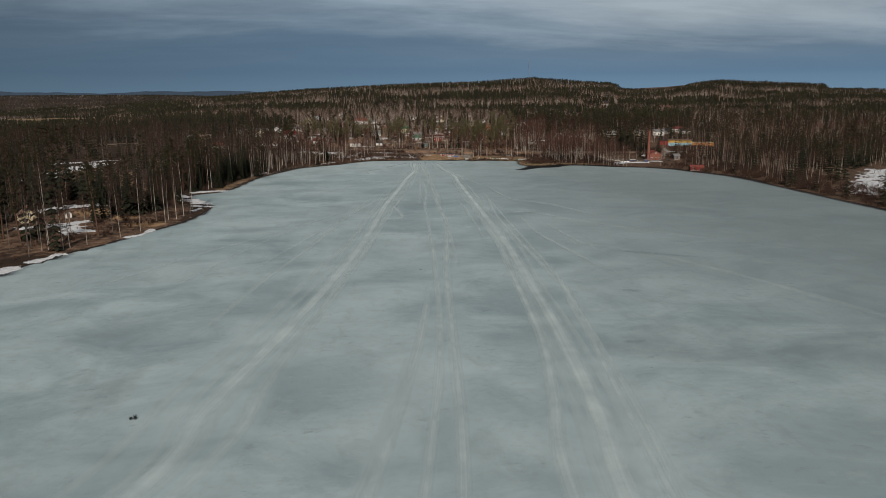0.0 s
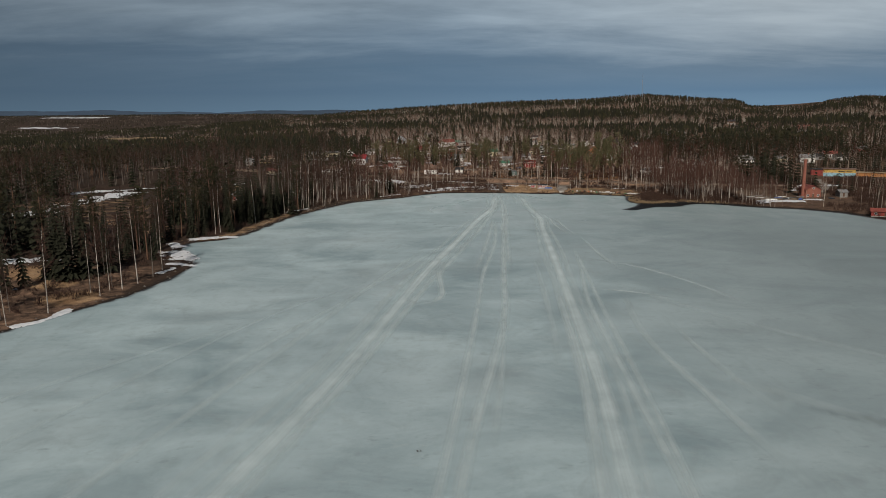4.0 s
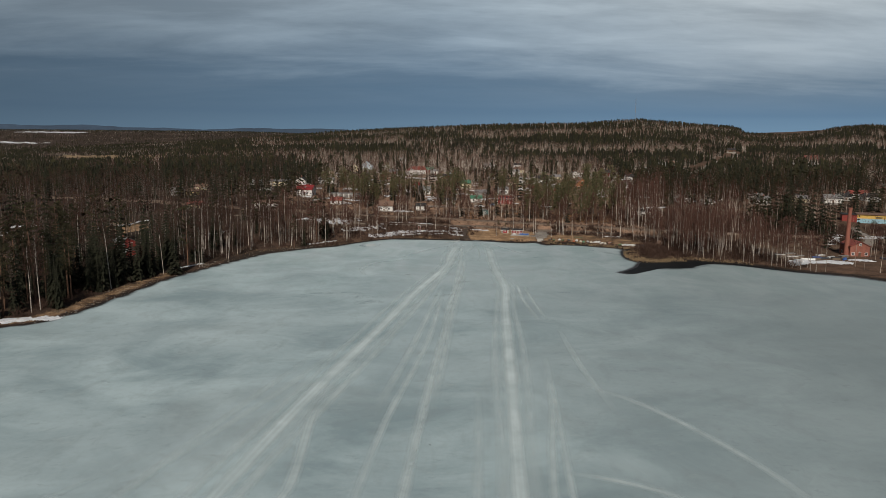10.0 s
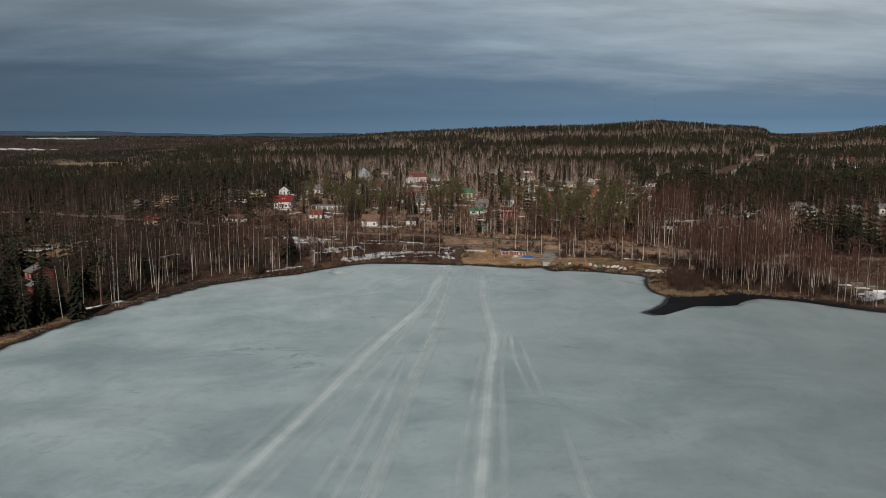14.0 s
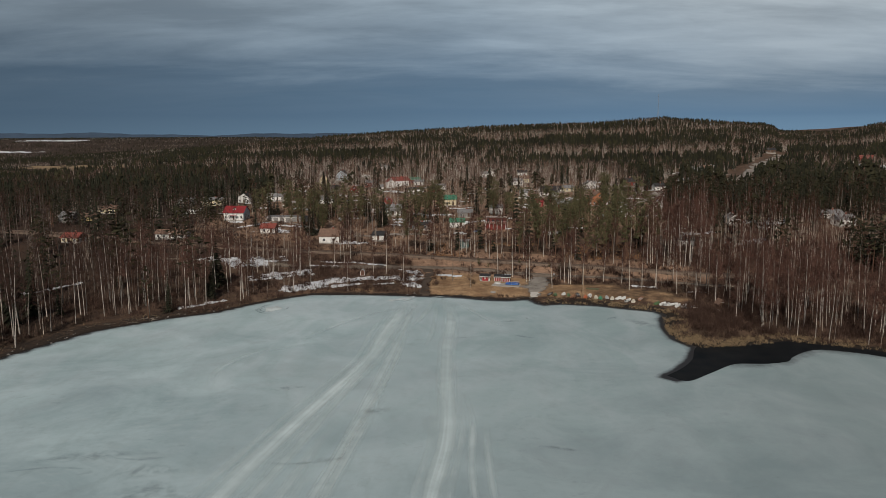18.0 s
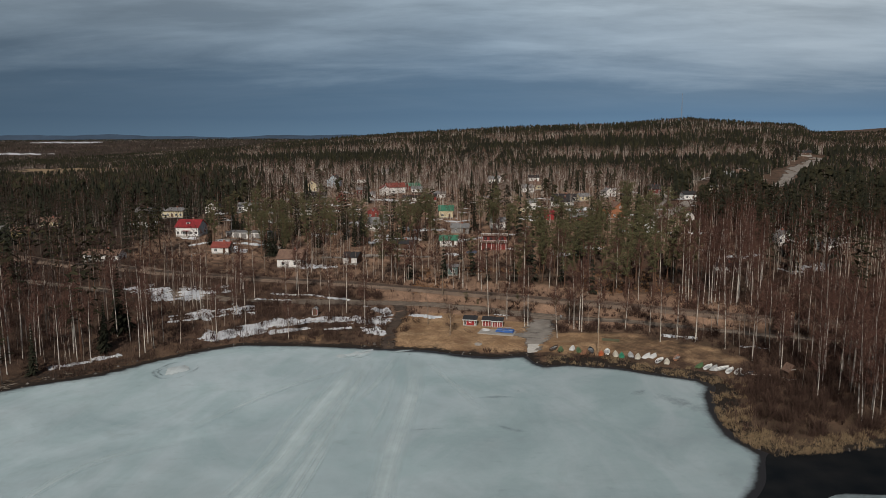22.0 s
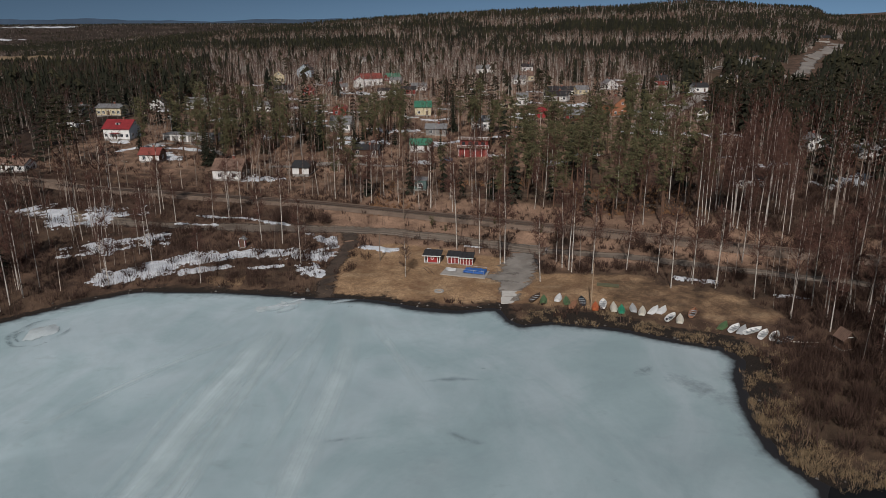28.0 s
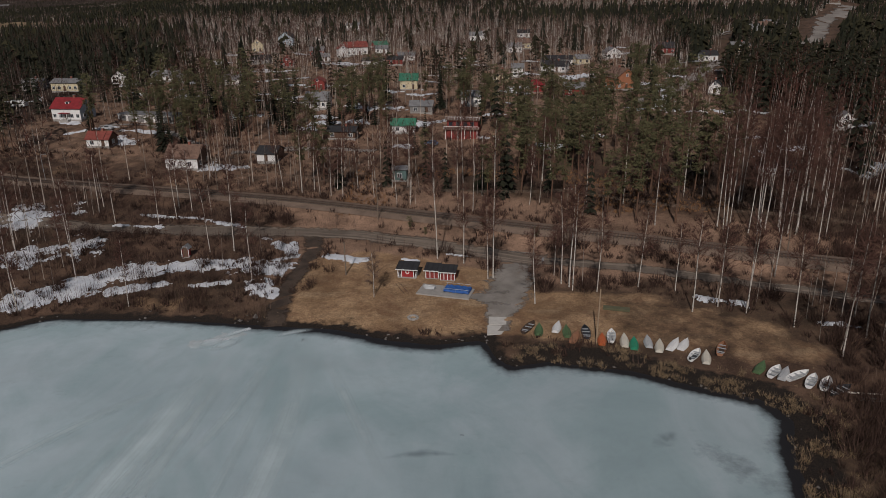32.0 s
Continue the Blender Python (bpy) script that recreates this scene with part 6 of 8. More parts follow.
near_s = np.unique(np.concatenate([near_s, yard_s[np.argsort(xy[yard_s, 1])][:60]]))

BIRCHES = [as_tree("birch_tree", "tall bare birch with white bark and reddish twigs", *birch_near(h, f, lo), M_BIRCH, M_TWIG) for h, f, lo in ((15, 1.0, 0.42), (16, 0.9, 0.5), (14, 1.1, 0.36), (17, 0.85, 0.55), (13, 0.7, 0.4))]
BELT_BIRCHES = [as_tree("birch_tree", "slender bare birch with greyish bark and reddish twigs", *birch_near(h, f, lo), M_WESTBIRCH, M_TWIG) for h, f, lo in ((15, 1.15, 0.36), (16, 1.0, 0.44), (14, 1.2, 0.34), (17, 1.0, 0.46))]
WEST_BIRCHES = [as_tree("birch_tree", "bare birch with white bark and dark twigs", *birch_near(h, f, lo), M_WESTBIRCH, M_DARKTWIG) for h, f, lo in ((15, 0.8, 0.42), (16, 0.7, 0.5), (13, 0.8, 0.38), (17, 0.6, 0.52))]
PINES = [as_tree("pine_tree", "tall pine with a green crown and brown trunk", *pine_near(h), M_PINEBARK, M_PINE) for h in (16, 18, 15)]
# the same pines with shade put into a darker needle colour
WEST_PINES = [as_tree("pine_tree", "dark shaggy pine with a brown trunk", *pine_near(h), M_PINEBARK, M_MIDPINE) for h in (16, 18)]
SPRUCES = [as_tree("spruce_tree", "dark green pointed spruce tree", *spruce_near(h), M_DARKBARK, M_SPRUCE) for h in (14, 17, 11)]


def tall(x, y):
    """How much taller than usual the trees of a stretch are."""
    rail_y = np.interp(x, [q[0] for q in RAIL], [q[1] for q in RAIL])
    f = 1.0 + 0.36 * (1 - step(-8, 14, x - 0.1 * (y - 560))) * (1 - step(655, 695, y))
    f = f + 0.38 * step(150, 176, x) * (1 - step(236, 262, x)) * step(4, 9, y - rail_y) * (1 - step(690, 760, y))
    f = f + 0.06 * step(90, 112, x) * (1 - step(168, 180, x)) * step(4, 9, y - rail_y) * (1 - step(690, 730, y))
    f = f + 0.10 * step(150, 175, x) * (1 - step(206, 216, x)) * (1 - step(-6, 2, y - rail_y)) * step(440, 470, y)
    return f + 0.55 * (1 - step(12, 22, np.hypot(x - 272, (y - 596) * 0.7)))


def plant(protos, places, group, lo, hi, gen):
    """The first trees are the originals, the others copies of them."""
    for i, (x, y) in enumerate(places):
        k_ = gen.uniform(lo, hi) * float(tall(np.array(x), np.array(y)))
        q_ = float(tall(np.array(x), np.array(y))) ** 0.6
        m = pose(x, y, gz(x, y), gen.normal(0, 1.6), gen.normal(0, 1.6), gen.uniform(0, 360)) @ Matrix.Diagonal((k_ / q_, k_ / q_, k_ * gen.uniform(0.92, 1.12), 1))
        if i < len(protos):
            protos[i].matrix_basis = m
            ob = protos[i]
        else:
            ob = copy_thing(protos[i % len(protos)], Matrix.Identity(4))
            ob.matrix_basis = m
        ob["group"] = group


plant(BIRCHES, [tuple(p) for p in xy[near_b] if -14 < p[0] < 150] + SINGLE + ROW, "birches by the lake", 0.82, 1.2, r_)
plant(BELT_BIRCHES, [tuple(p) for p in xy[near_b] if p[0] >= 150], "birches in the belt by the open water", 0.82, 1.2, r_)
plant(WEST_BIRCHES, [tuple(p) for p in xy[near_b] if p[0] <= -14] + WEST_SINGLE, "birches on the western shore", 0.78, 1.2, r_)
plant(WEST_PINES, [tuple(p) for p in xy[west_p]], "pines on the western shore", 0.85, 1.25, r_)
plant(PINES, [tuple(p) for p in xy[near_p]], "pines behind the railway", 0.78, 1.12, r_)
plant(SPRUCES, [tuple(p) for p in xy[near_s]], "spruces near the shore", 0.6, 1.1, r_)
lone = as_tree("birch_tree", "small bushy bare birch standing alone on the dry lawn", *birch_near(8.5, 0.75, 0.22), M_BIRCH, M_SHOOT)
lone.matrix_basis = pose(92.9, 571.5, gz(92.9, 571.5))
YOUNG = [(97.5, 604.8, 0.26), (124.5, 597, 0.22), (113.5, 603.2, 0.2), (101, 601.5, 0.18), (128, 595, 0.16)]
for vx, vy, vs in YOUNG:
    yp = copy_thing(PINES[2], Matrix.Identity(4))
    yp.matrix_basis = pose(vx, vy, gz(vx, vy) - 1.0, 0, 0, vx * 40) @ Matrix.Diagonal((vs * 1.25, vs * 1.25, vs, 1))
    tagged(yp, "small green young pine beside the gravel road", "tree", "young pines")
for vx, vy, vs in ((3.2, 572.1, 1.05), (-55.4, 461, 1.22), (-51.5, 473.2, 1.0), (-57, 450.5, 1.15), (-47.6, 486.6, 0.95), (-62, 466, 1.2), (-63, 455, 1.1), (-66, 441, 1.2), (-71, 448, 1.25), (-78, 438, 1.2), (-87, 437, 1.3), (-53, 454.3, 1.15), (-48, 464.3, 0.8), (-40.4, 471, 0.95), (-82, 322, 1.2), (-79, 327, 1.3), (-88, 326, 1.2), (-75, 335, 1.15)):
    tall_s = copy_thing(SPRUCES[1], Matrix.Identity(4))
    tall_s.matrix_basis = pose(vx, vy, gz(vx, vy), 0, 0, vx * 50) @ Matrix.Diagonal((vs * 1.35, vs * 1.35, vs * 1.08, 1))
rest = np.ones(len(xy), bool)
rest[near_b] = rest[near_p] = rest[west_p] = rest[near_s] = False

P_BM = [birch_mid(15) for _ in range(8)]
P_PM = [pine_mid(16) for _ in range(6)]
P_SM = [spruce_mid(15) for _ in range(5)]


def forest(xy, kind, where, pb, pp, ps, lo, hi):
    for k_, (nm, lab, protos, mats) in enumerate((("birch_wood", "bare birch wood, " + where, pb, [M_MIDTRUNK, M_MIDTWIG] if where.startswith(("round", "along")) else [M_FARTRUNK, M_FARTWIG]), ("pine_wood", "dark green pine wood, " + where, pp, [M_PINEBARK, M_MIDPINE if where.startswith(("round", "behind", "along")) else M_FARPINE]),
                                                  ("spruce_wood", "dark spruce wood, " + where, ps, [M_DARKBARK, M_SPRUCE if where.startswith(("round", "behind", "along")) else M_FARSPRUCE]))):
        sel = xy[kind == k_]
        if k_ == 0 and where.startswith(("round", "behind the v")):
            # western birches take the bark and twig copies with painted-in shade
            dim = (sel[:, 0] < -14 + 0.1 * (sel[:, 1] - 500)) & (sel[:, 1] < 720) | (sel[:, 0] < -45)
            scatter(nm, "birch wood on the western shore in darkened bark and twigs", protos, sel[dim], np.random.default_rng(4).uniform(lo, hi, dim.sum()) * tall(sel[dim, 0], sel[dim, 1]), [M_DIMBARK, M_DARKTWIG])
            sel = sel[~dim]
        if len(sel):
            scatter(nm, lab, protos, sel, np.random.default_rng(k_ + 9).uniform(lo, hi, len(sel)) * tall(sel[:, 0], sel[:, 1]) * (1 - 0.45 * step(250, 500, -sel[:, 0]) * step(1000, 1300, sel[:, 1])), mats)


front = rest & (xy[:, 1] < 790)
back = rest & (xy[:, 1] >= 790)
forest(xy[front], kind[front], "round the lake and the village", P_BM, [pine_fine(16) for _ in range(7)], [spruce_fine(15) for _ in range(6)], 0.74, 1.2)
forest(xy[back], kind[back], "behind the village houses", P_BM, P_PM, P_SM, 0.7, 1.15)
r_y = np.random.default_rng(23)
xy1, _ = sow(-130, 330, 470, 930, 0.045, 1.0, r_y)
b1, p1, s1 = mixture(xy1[:, 0], xy1[:, 1])
keep = r_y.uniform(0, 0.045, len(xy1)) < np.clip(b1 * 0.8, 0, 0.03)
scatter("young_birches", "slender young birches between the larger trees", [birch_thin(12) for _ in range(8)], xy1[keep], r_y.uniform(0.6, 1.15, keep.sum()), [M_MIDTRUNK, M_MIDTWIG])
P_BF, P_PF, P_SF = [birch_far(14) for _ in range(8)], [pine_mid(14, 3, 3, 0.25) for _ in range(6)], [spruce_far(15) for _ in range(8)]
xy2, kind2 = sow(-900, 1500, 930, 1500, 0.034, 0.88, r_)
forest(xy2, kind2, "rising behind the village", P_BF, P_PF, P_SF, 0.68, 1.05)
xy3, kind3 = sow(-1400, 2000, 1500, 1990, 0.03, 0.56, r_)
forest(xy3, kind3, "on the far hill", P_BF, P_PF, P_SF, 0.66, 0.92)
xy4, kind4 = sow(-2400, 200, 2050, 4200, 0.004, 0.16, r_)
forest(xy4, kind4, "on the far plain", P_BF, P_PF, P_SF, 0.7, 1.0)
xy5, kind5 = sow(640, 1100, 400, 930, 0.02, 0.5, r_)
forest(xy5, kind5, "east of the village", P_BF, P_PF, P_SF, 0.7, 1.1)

# the banks beside and behind the flight
side = np.stack([r_y.uniform(-440, 520, 9000), r_y.uniform(-330, 420, 9000)], 1)
rel = side - np.array([50.0, 0.0])
side = side[(land(side[:, 0], side[:, 1]) > 5) & ((rel[:, 0] < -0.72 * rel[:, 1] - 30) | (rel[:, 0] > 1.02 * rel[:, 1] + 40) | (rel[:, 1] < 180))][:3600]
forest(side, r_y.integers(0, 3, len(side)), "along the banks of the lower lake", P_BF, P_PF, P_SF, 0.8, 1.1)


# ---- houses ----
def house(x, y, yaw, w, d, h, rise, wall, roof, label, front="eave", windows=3, side_windows=2, door=True, chimney=True, gable=None, over=0.45, dormer=False, porch=False, name="house", trim=None, ground=None, loft=False):
    """A house at the middle of its footprint; front faces -y before the turn, with the eave or the gable to the front."""
    z = gz(x, y) if ground is None else ground
    t = thing(name, label, "house" if name == "house" else name.replace("_", " "), pose(x, y, z, 0, 0, yaw), "village houses" if name == "house" else "")
    trim = trim or M_WHITETRIM
    part("foundation", box_bm(-w / 2 + 0.04, -d / 2 + 0.04, -1.6, w / 2 - 0.04, d / 2 - 0.04, 0.35), M_CONC, t)
    bm = bmesh.new()
    if front == "eave":
        ridge = [(-w / 2, 0, h + rise), (w / 2, 0, h + rise)]
    else:
        ridge = [(0, -d / 2, h + rise), (0, d / 2, h + rise)]
    lo = [bm.verts.new(v) for v in ((-w / 2, -d / 2, 0.3), (w / 2, -d / 2, 0.3), (w / 2, d / 2, 0.3), (-w / 2, d / 2, 0.3))]
    hi = [bm.verts.new(v) for v in ((-w / 2, -d / 2, h), (w / 2, -d / 2, h), (w / 2, d / 2, h), (-w / 2, d / 2, h))]
    r0, r1 = (bm.verts.new(v) for v in ridge)
    bm.faces.new(lo[::-1])
    if front == "eave":
        for f in ((lo[0], lo[1], hi[1], hi[0]), (lo[2], lo[3], hi[3], hi[2]), (lo[1], lo[2], hi[2], r1, hi[1]), (lo[3], lo[0], hi[0], r0, hi[3]), (hi[0], hi[1], r1, r0), (hi[2], hi[3], r0, r1)):
            bm.faces.new(f)
    else:
        for f in ((lo[0], lo[1], hi[1], r0, hi[0]), (lo[2], lo[3], hi[3], r1, hi[2]), (lo[1], lo[2], hi[2], hi[1]), (lo[3], lo[0], hi[0], hi[3]), (hi[1], hi[2], r1, r0), (hi[3], hi[0], r0, r1)):
            bm.faces.new(f)
    bmesh.ops.recalc_face_normals(bm, faces=bm.faces[:])
    part("wall", bm, wall, t)
    # sheets that recolour the end gables; some carry painted shade
    if gable is not None and front == "eave":
        for sgn in (-1, 1):
            g = bmesh.new()
            vs = [g.verts.new((sgn * (w / 2 + 0.012), yy, zz)) for yy, zz in ((-d / 2, 0.32), (d / 2, 0.32), (d / 2, h), (0, h + rise - 0.02), (-d / 2, h))]
            f = g.faces.new(vs)
            ex = bmesh.ops.extrude_face_region(g, geom=[f])
            bmesh.ops.translate(g, verts=[v for v in ex["geom"] if isinstance(v, bmesh.types.BMVert)], vec=(-sgn * 0.01, 0, 0))
            bmesh.ops.recalc_face_normals(g, faces=g.faces[:])
            part("gable_cladding", g, gable, t)
    # two roof slopes with thickness and overhang
    run = (d if front == "eave" else w) / 2
    length = (w if front == "eave" else d) + 2 * over
    ang = math.atan2(rise, run)
    slope = run / math.cos(ang) + over
    for sgn in (-1, 1):
        b = box_bm(-length / 2, -slope, 0, length / 2, 0, 0.14)
        o = part("roof_slope", b, roof, t)
        m = pose(0, 0, h + rise + 0.03, math.degrees(ang), 0, 0)
        turn_ = (0 if sgn < 0 else 180) + (0 if front == "eave" else 90)
        o.matrix_basis = pose(0, 0, 0, 0, 0, turn_) @ m
    if chimney:
        c = (w * 0.12, 0) if front == "eave" else (0, d * 0.12)
        ch = part("chimney", box_bm(c[0] - 0.35, c[1] - 0.35, h + rise - 0.6, c[0] + 0.35, c[1] + 0.35, h + rise + 0.95), M_BRICK, t)
        part("chimney_cap", box_bm(c[0] - 0.43, c[1] - 0.43, h + rise + 0.95, c[0] + 0.43, c[1] + 0.43, h + rise + 1.05), M_CONC, ch)
    zw = min(1.0, h - 1.7)

    def window(px, py, pz, turn_, ww=1.1, hh=1.15):
        f = bmesh.new()
        for x0, x1, z0, z1 in ((-ww / 2 - 0.09, -ww / 2, -0.09, hh + 0.09), (ww / 2, ww / 2 + 0.09, -0.09, hh + 0.09), (-ww / 2, ww / 2, hh, hh + 0.09), (-ww / 2, ww / 2, -0.09, 0), (-0.03, 0.03, 0, hh)):
            box_bm(x0, -0.07, z0, x1, 0.0, z1, bm=f)
        o = part("window", f, trim, t, at=pose(px, py, pz, 0, 0, turn_))
        part("pane", box_bm(-ww / 2, -0.03, 0, ww / 2, -0.004, hh), M_GLASS, o)

    n = windows
    for i in range(n):
        px = w * ((i + 0.5) / n - 0.5)
        if door and i == n // 2:
            dr = part("door", box_bm(px - 0.5, -d / 2 - 0.06, 0.3, px + 0.5, -d / 2 - 0.003, 2.35), M_BROWN, t)
            part("door_frame", box_bm(px - 0.6, -d / 2 - 0.05, 2.35, px + 0.6, -d / 2 - 0.003, 2.47), trim, dr)
        else:
            window(px, -d / 2 - 0.003, zw, 0)
    if front == "gable" and (loft or h + rise > 5):
        window(0, -d / 2 - 0.003, h + 0.25, 0, 0.9, 1.0)
    for i in range(side_windows):
        py = d * ((i + 0.5) / side_windows - 0.5)
        window(w / 2 + (0.03 if gable is not None else 0.003), py, zw, 90)
        window(-w / 2 - (0.03 if gable is not None else 0.003), py, zw, -90)
    if dormer:
        dz, dy = h + rise * 0.28, -run * 0.62
        dm = part("dormer", box_bm(-0.8, dy - 0.1, dz, 0.8, dy + 1.8, dz + 1.25), wall, t)
        part("dormer_roof", box_bm(-1.0, dy - 0.3, dz + 1.25, 1.0, dy + 2.0, dz + 1.4, 0.06), roof, dm)
        part("dormer_pane", box_bm(-0.45, dy - 0.14, dz + 0.25, 0.45, dy - 0.103, dz + 1.1), M_GLASS, dm)
    if porch:
        pc = part("porch_roof", box_bm(-1.7, -d / 2 - 1.95, 2.5, 1.7, -d / 2 - 0.005, 2.66, 0.05), roof, t)
        for px in (-1.3, 1.3):
            part("porch_post", box_bm(px - 0.1, -d / 2 - 1.7, -0.6, px + 0.1, -d / 2 - 1.5, 2.497), trim, pc)
        part("porch_floor", box_bm(-1.5, -d / 2 - 1.75, -0.8, 1.5, -d / 2 - 0.05, 0.28), M_CONC, pc)
    return t


def flat_house(x, y, yaw, w, d, h, wall, label, name="garage_row", doors=0, roof=None, ground=None):
    """A low building with a flat or slightly tilted roof slab."""
    z = gz(x, y) if ground is None else ground
    t = thing(name, label, name.replace("_", " "), pose(x, y, z, 0, 0, yaw))
    part("wall", box_bm(-w / 2, -d / 2, -1.5, w / 2, d / 2, h), wall, t)
    part("roof", box_bm(-w / 2 - 0.3, -d / 2 - 0.3, h + 0.003, w / 2 + 0.3, d / 2 + 0.3, h + 0.22, 0.03), roof or R_GREY, t)
    for i in range(doors):
        px = w * ((i + 0.5) / doors - 0.5)
        part("door", box_bm(px - w / doors * 0.38, -d / 2 - 0.05, 0.05, px + w / doors * 0.38, -d / 2 - 0.003, min(2.2, h - 0.3)), M_GREYB, t)
    return t


# shade on the white house's end gable is put into its brown boards
house(31.2, 655.6, -5.5, 9.4, 8.6, 3.3, 2.9, M_WHITE, R_BROWN, "white plastered house with a brown tiled roof", gable=M_BROWN, windows=2, door=False)
house(53.4, 662.2, -8, 5.6, 7.5, 2.5, 1.5, M_WHITE, R_BLACK, "small white shed with a black roof", windows=1, side_windows=0, door=True, chimney=False, name="shed", gable=M_BROWN)
house(-2.2, 675.0, -5, 7.2, 5.4, 2.5, 1.9, M_WHITE, R_DARKRED, "small white outbuilding with a red roof", windows=2, side_windows=1, gable=M_BROWN, name="outbuilding")
# the gable's blue is shade on a white wall, put into its colour
house(-27.6, 709.6, -8.5, 11.0, 8.6, 4.2, 3.0, M_WHITE, R_RED, "white house with a bright red roof and shaded gable painted blue", windows=5, gable=M_PALE, dormer=True, porch=True, over=0.5)
house(-58, 768, -4, 12, 8, 3.6, 1.4, M_CREAM, R_GREY, "pale yellow house with a low grey roof", windows=5)
flat_house(0, 708.5, -13, 21.5, 6.5, 2.6, M_WHITE, "long low white garage building with a flat roof", doors=6)
house(56, 730.5, -6, 8.5, 7.5, 3.0, 2.8, M_WHITE, R_GREY, "white house with a grey hipped roof and veranda", windows=3, porch=True)
house(49.5, 769, 0, 6, 6, 3.6, 1.6, M_RED, R_DARKRED, "small tall red wooden house with white windows", windows=2, front="gable", chimney=False)
house(88.5, 768.5, 0, 7.5, 8, 4.0, 2.4, M_CREAM, R_GREEN, "cream house with a bright green sheet roof", windows=2)
house(91, 690.5, -2, 7.5, 6, 2.6, 1.7, M_WHITE, R_GREEN, "low white house with a green sheet roof", windows=2, side_windows=1, chimney=False)
house(93.1, 641, -4, 3.6, 3.6, 3.2, 0.5, M_TEALW, R_GREY, "narrow teal wooden shed among bare birches", windows=1, side_windows=0, door=False, chimney=False, name="shed")
house(-12.2, 911, 8, 6.6, 8, 5.0, 2.6, M_CREAM, R_BROWN, "cream gable-fronted house with a brown roof", front="gable", windows=2, loft=True)
house(-1.5, 946, -6, 10, 9, 5.0, 3.6, M_PALE, R_BLACK, "pale grey-blue gable-fronted house with a dark roof", front="gable", windows=3, loft=True)
house(20.3, 843, 4, 6.2, 6, 3.2, 2.2, M_RED, R_DARKRED, "small red gable-fronted house with white trim", front="gable", windows=2)
house(50.5, 889, 20, 13, 8, 4.6, 2.8, M_WHITE, R_DARKRED, "white house with a weathered red roof", windows=4, gable=M_WHITE)
house(43.5, 883.5, 20, 5.5, 6, 4.8, 2.0, M_WHITE, R_DARKRED, "white gabled annexe with a red roof", front="gable", windows=1, chimney=False)
house(61, 927, 28, 9, 7, 3.2, 2.0, M_RED, R_GREEN, "red house with a green sheet roof", windows=3)
house(176.5, 758.5, 24, 10.5, 9, 4.8, 3.4, M_ORANGE, R_BROWN, "orange brick gable-fronted house", front="gable", windows=3, loft=True)
house(156, 749, 0, 8, 7, 2.8, 2.0, M_RED, R_GREY, "red house with a grey roof among pines", windows=2)
house(142.5, 759, 0, 4.5, 5, 3.2, 1.6, M_BRIGHTRED, R_RED, "small bright red shed", windows=1, side_windows=0, chimney=False, name="shed")
house(227, 875.5, 6, 9, 7.5, 3.2, 3.0, M_RED, R_BLACK, "dark red house with a black roof and white trim", windows=3)
house(230.5, 684, 0, 6.4, 6.5, 2.8, 2.5, M_WHITE, R_GREY, "white gable-fronted house with a grey roof", front="gable", windows=3, loft=True)
house(244, 675, 10, 7, 6, 2.4, 1.7, M_WHITE, R_GREY, "low white house under a pale grey roof", windows=2, chimney=False)
house(247, 696, 0, 8, 7, 2.8, 1.8, M_CREAM, R_GREY, "cream house with a grey roof behind birches", windows=2)
house(212, 747.5, -20, 4.5, 6, 3.4, 1.8, M_WHITE, R_BLACK, "small white house with a black roof", front="gable", windows=1)
house(157, 812, -20, 12, 8, 2.8, 2.2, M_WHITE, R_BLACK, "white house with a broad black roof", windows=4)
house(-45, 662, -8, 15, 6, 2.2, 1.7, M_WHITE, R_BROWN, "long white house with a brown roof behind birches", windows=5)
house(-87.5, 653.5, -14, 9, 7, 2.2, 2.0, M_CREAM, R_DARKRED, "cream house with a dull red roof by the railway", windows=3, gable=M_BROWN)
house(-71.4, 505.6, 50, 4.5, 4, 2.0, 1.0, M_RED, R_GREY, "low red shed below the red lake house", windows=1, side_windows=0, chimney=False, front="gable", name="shed")
house(-80.5, 524, 50, 7.5, 6.5, 3.0, 1.7, M_RED, R_GREY, "red wooden house with a grey roof and white windows", windows=2, front="gable")
house(-119.5, 314, 32, 6.0, 8.0, 3.0, 2.6, M_CREAM, R_BROWN, "cream gable-fronted lake cottage with a brown roof", windows=2, side_windows=1, front="gable")
house(-106.5, 322, 20, 2.6, 3.4, 2.0, 1.1, M_WHITE, R_BROWN, "small white garden shed below a lake cottage", windows=1, side_windows=0, front="gable", chimney=False, name="shed")
house(82, 861.5, 0, 9, 7, 2.8, 1.6, M_WHITE, R_GREY, "low white house with a grey roof", windows=3)
house(66, 892, -10, 7, 6, 2.6, 1.6, M_WHITE, R_GREY, "small pale house below the wood", windows=2, chimney=False)
house(27.5, 893, 0, 8, 7, 3.2, 2.0, M_RED, R_GREY, "red house with a grey roof", windows=3)
house(2.5, 859, 0, 10, 7, 2.6, 2.2, M_GREYB, R_BLACK, "grey house under a blue-black roof", windows=3)
house(193, 856, 10, 8, 7, 3.4, 2.4, M_WHITE, R_GREY, "white house beside bare birches", windows=3, front="gable")
house(272.5, 886, 0, 10, 7, 2.8, 2.0, M_CREAM, R_GREY, "cream house by the hill road", windows=3)
house(322, 996, -20, 10, 8, 3.0, 2.2, M_GREYB, R_GREY, "grey house at the foot of the hill", windows=3)
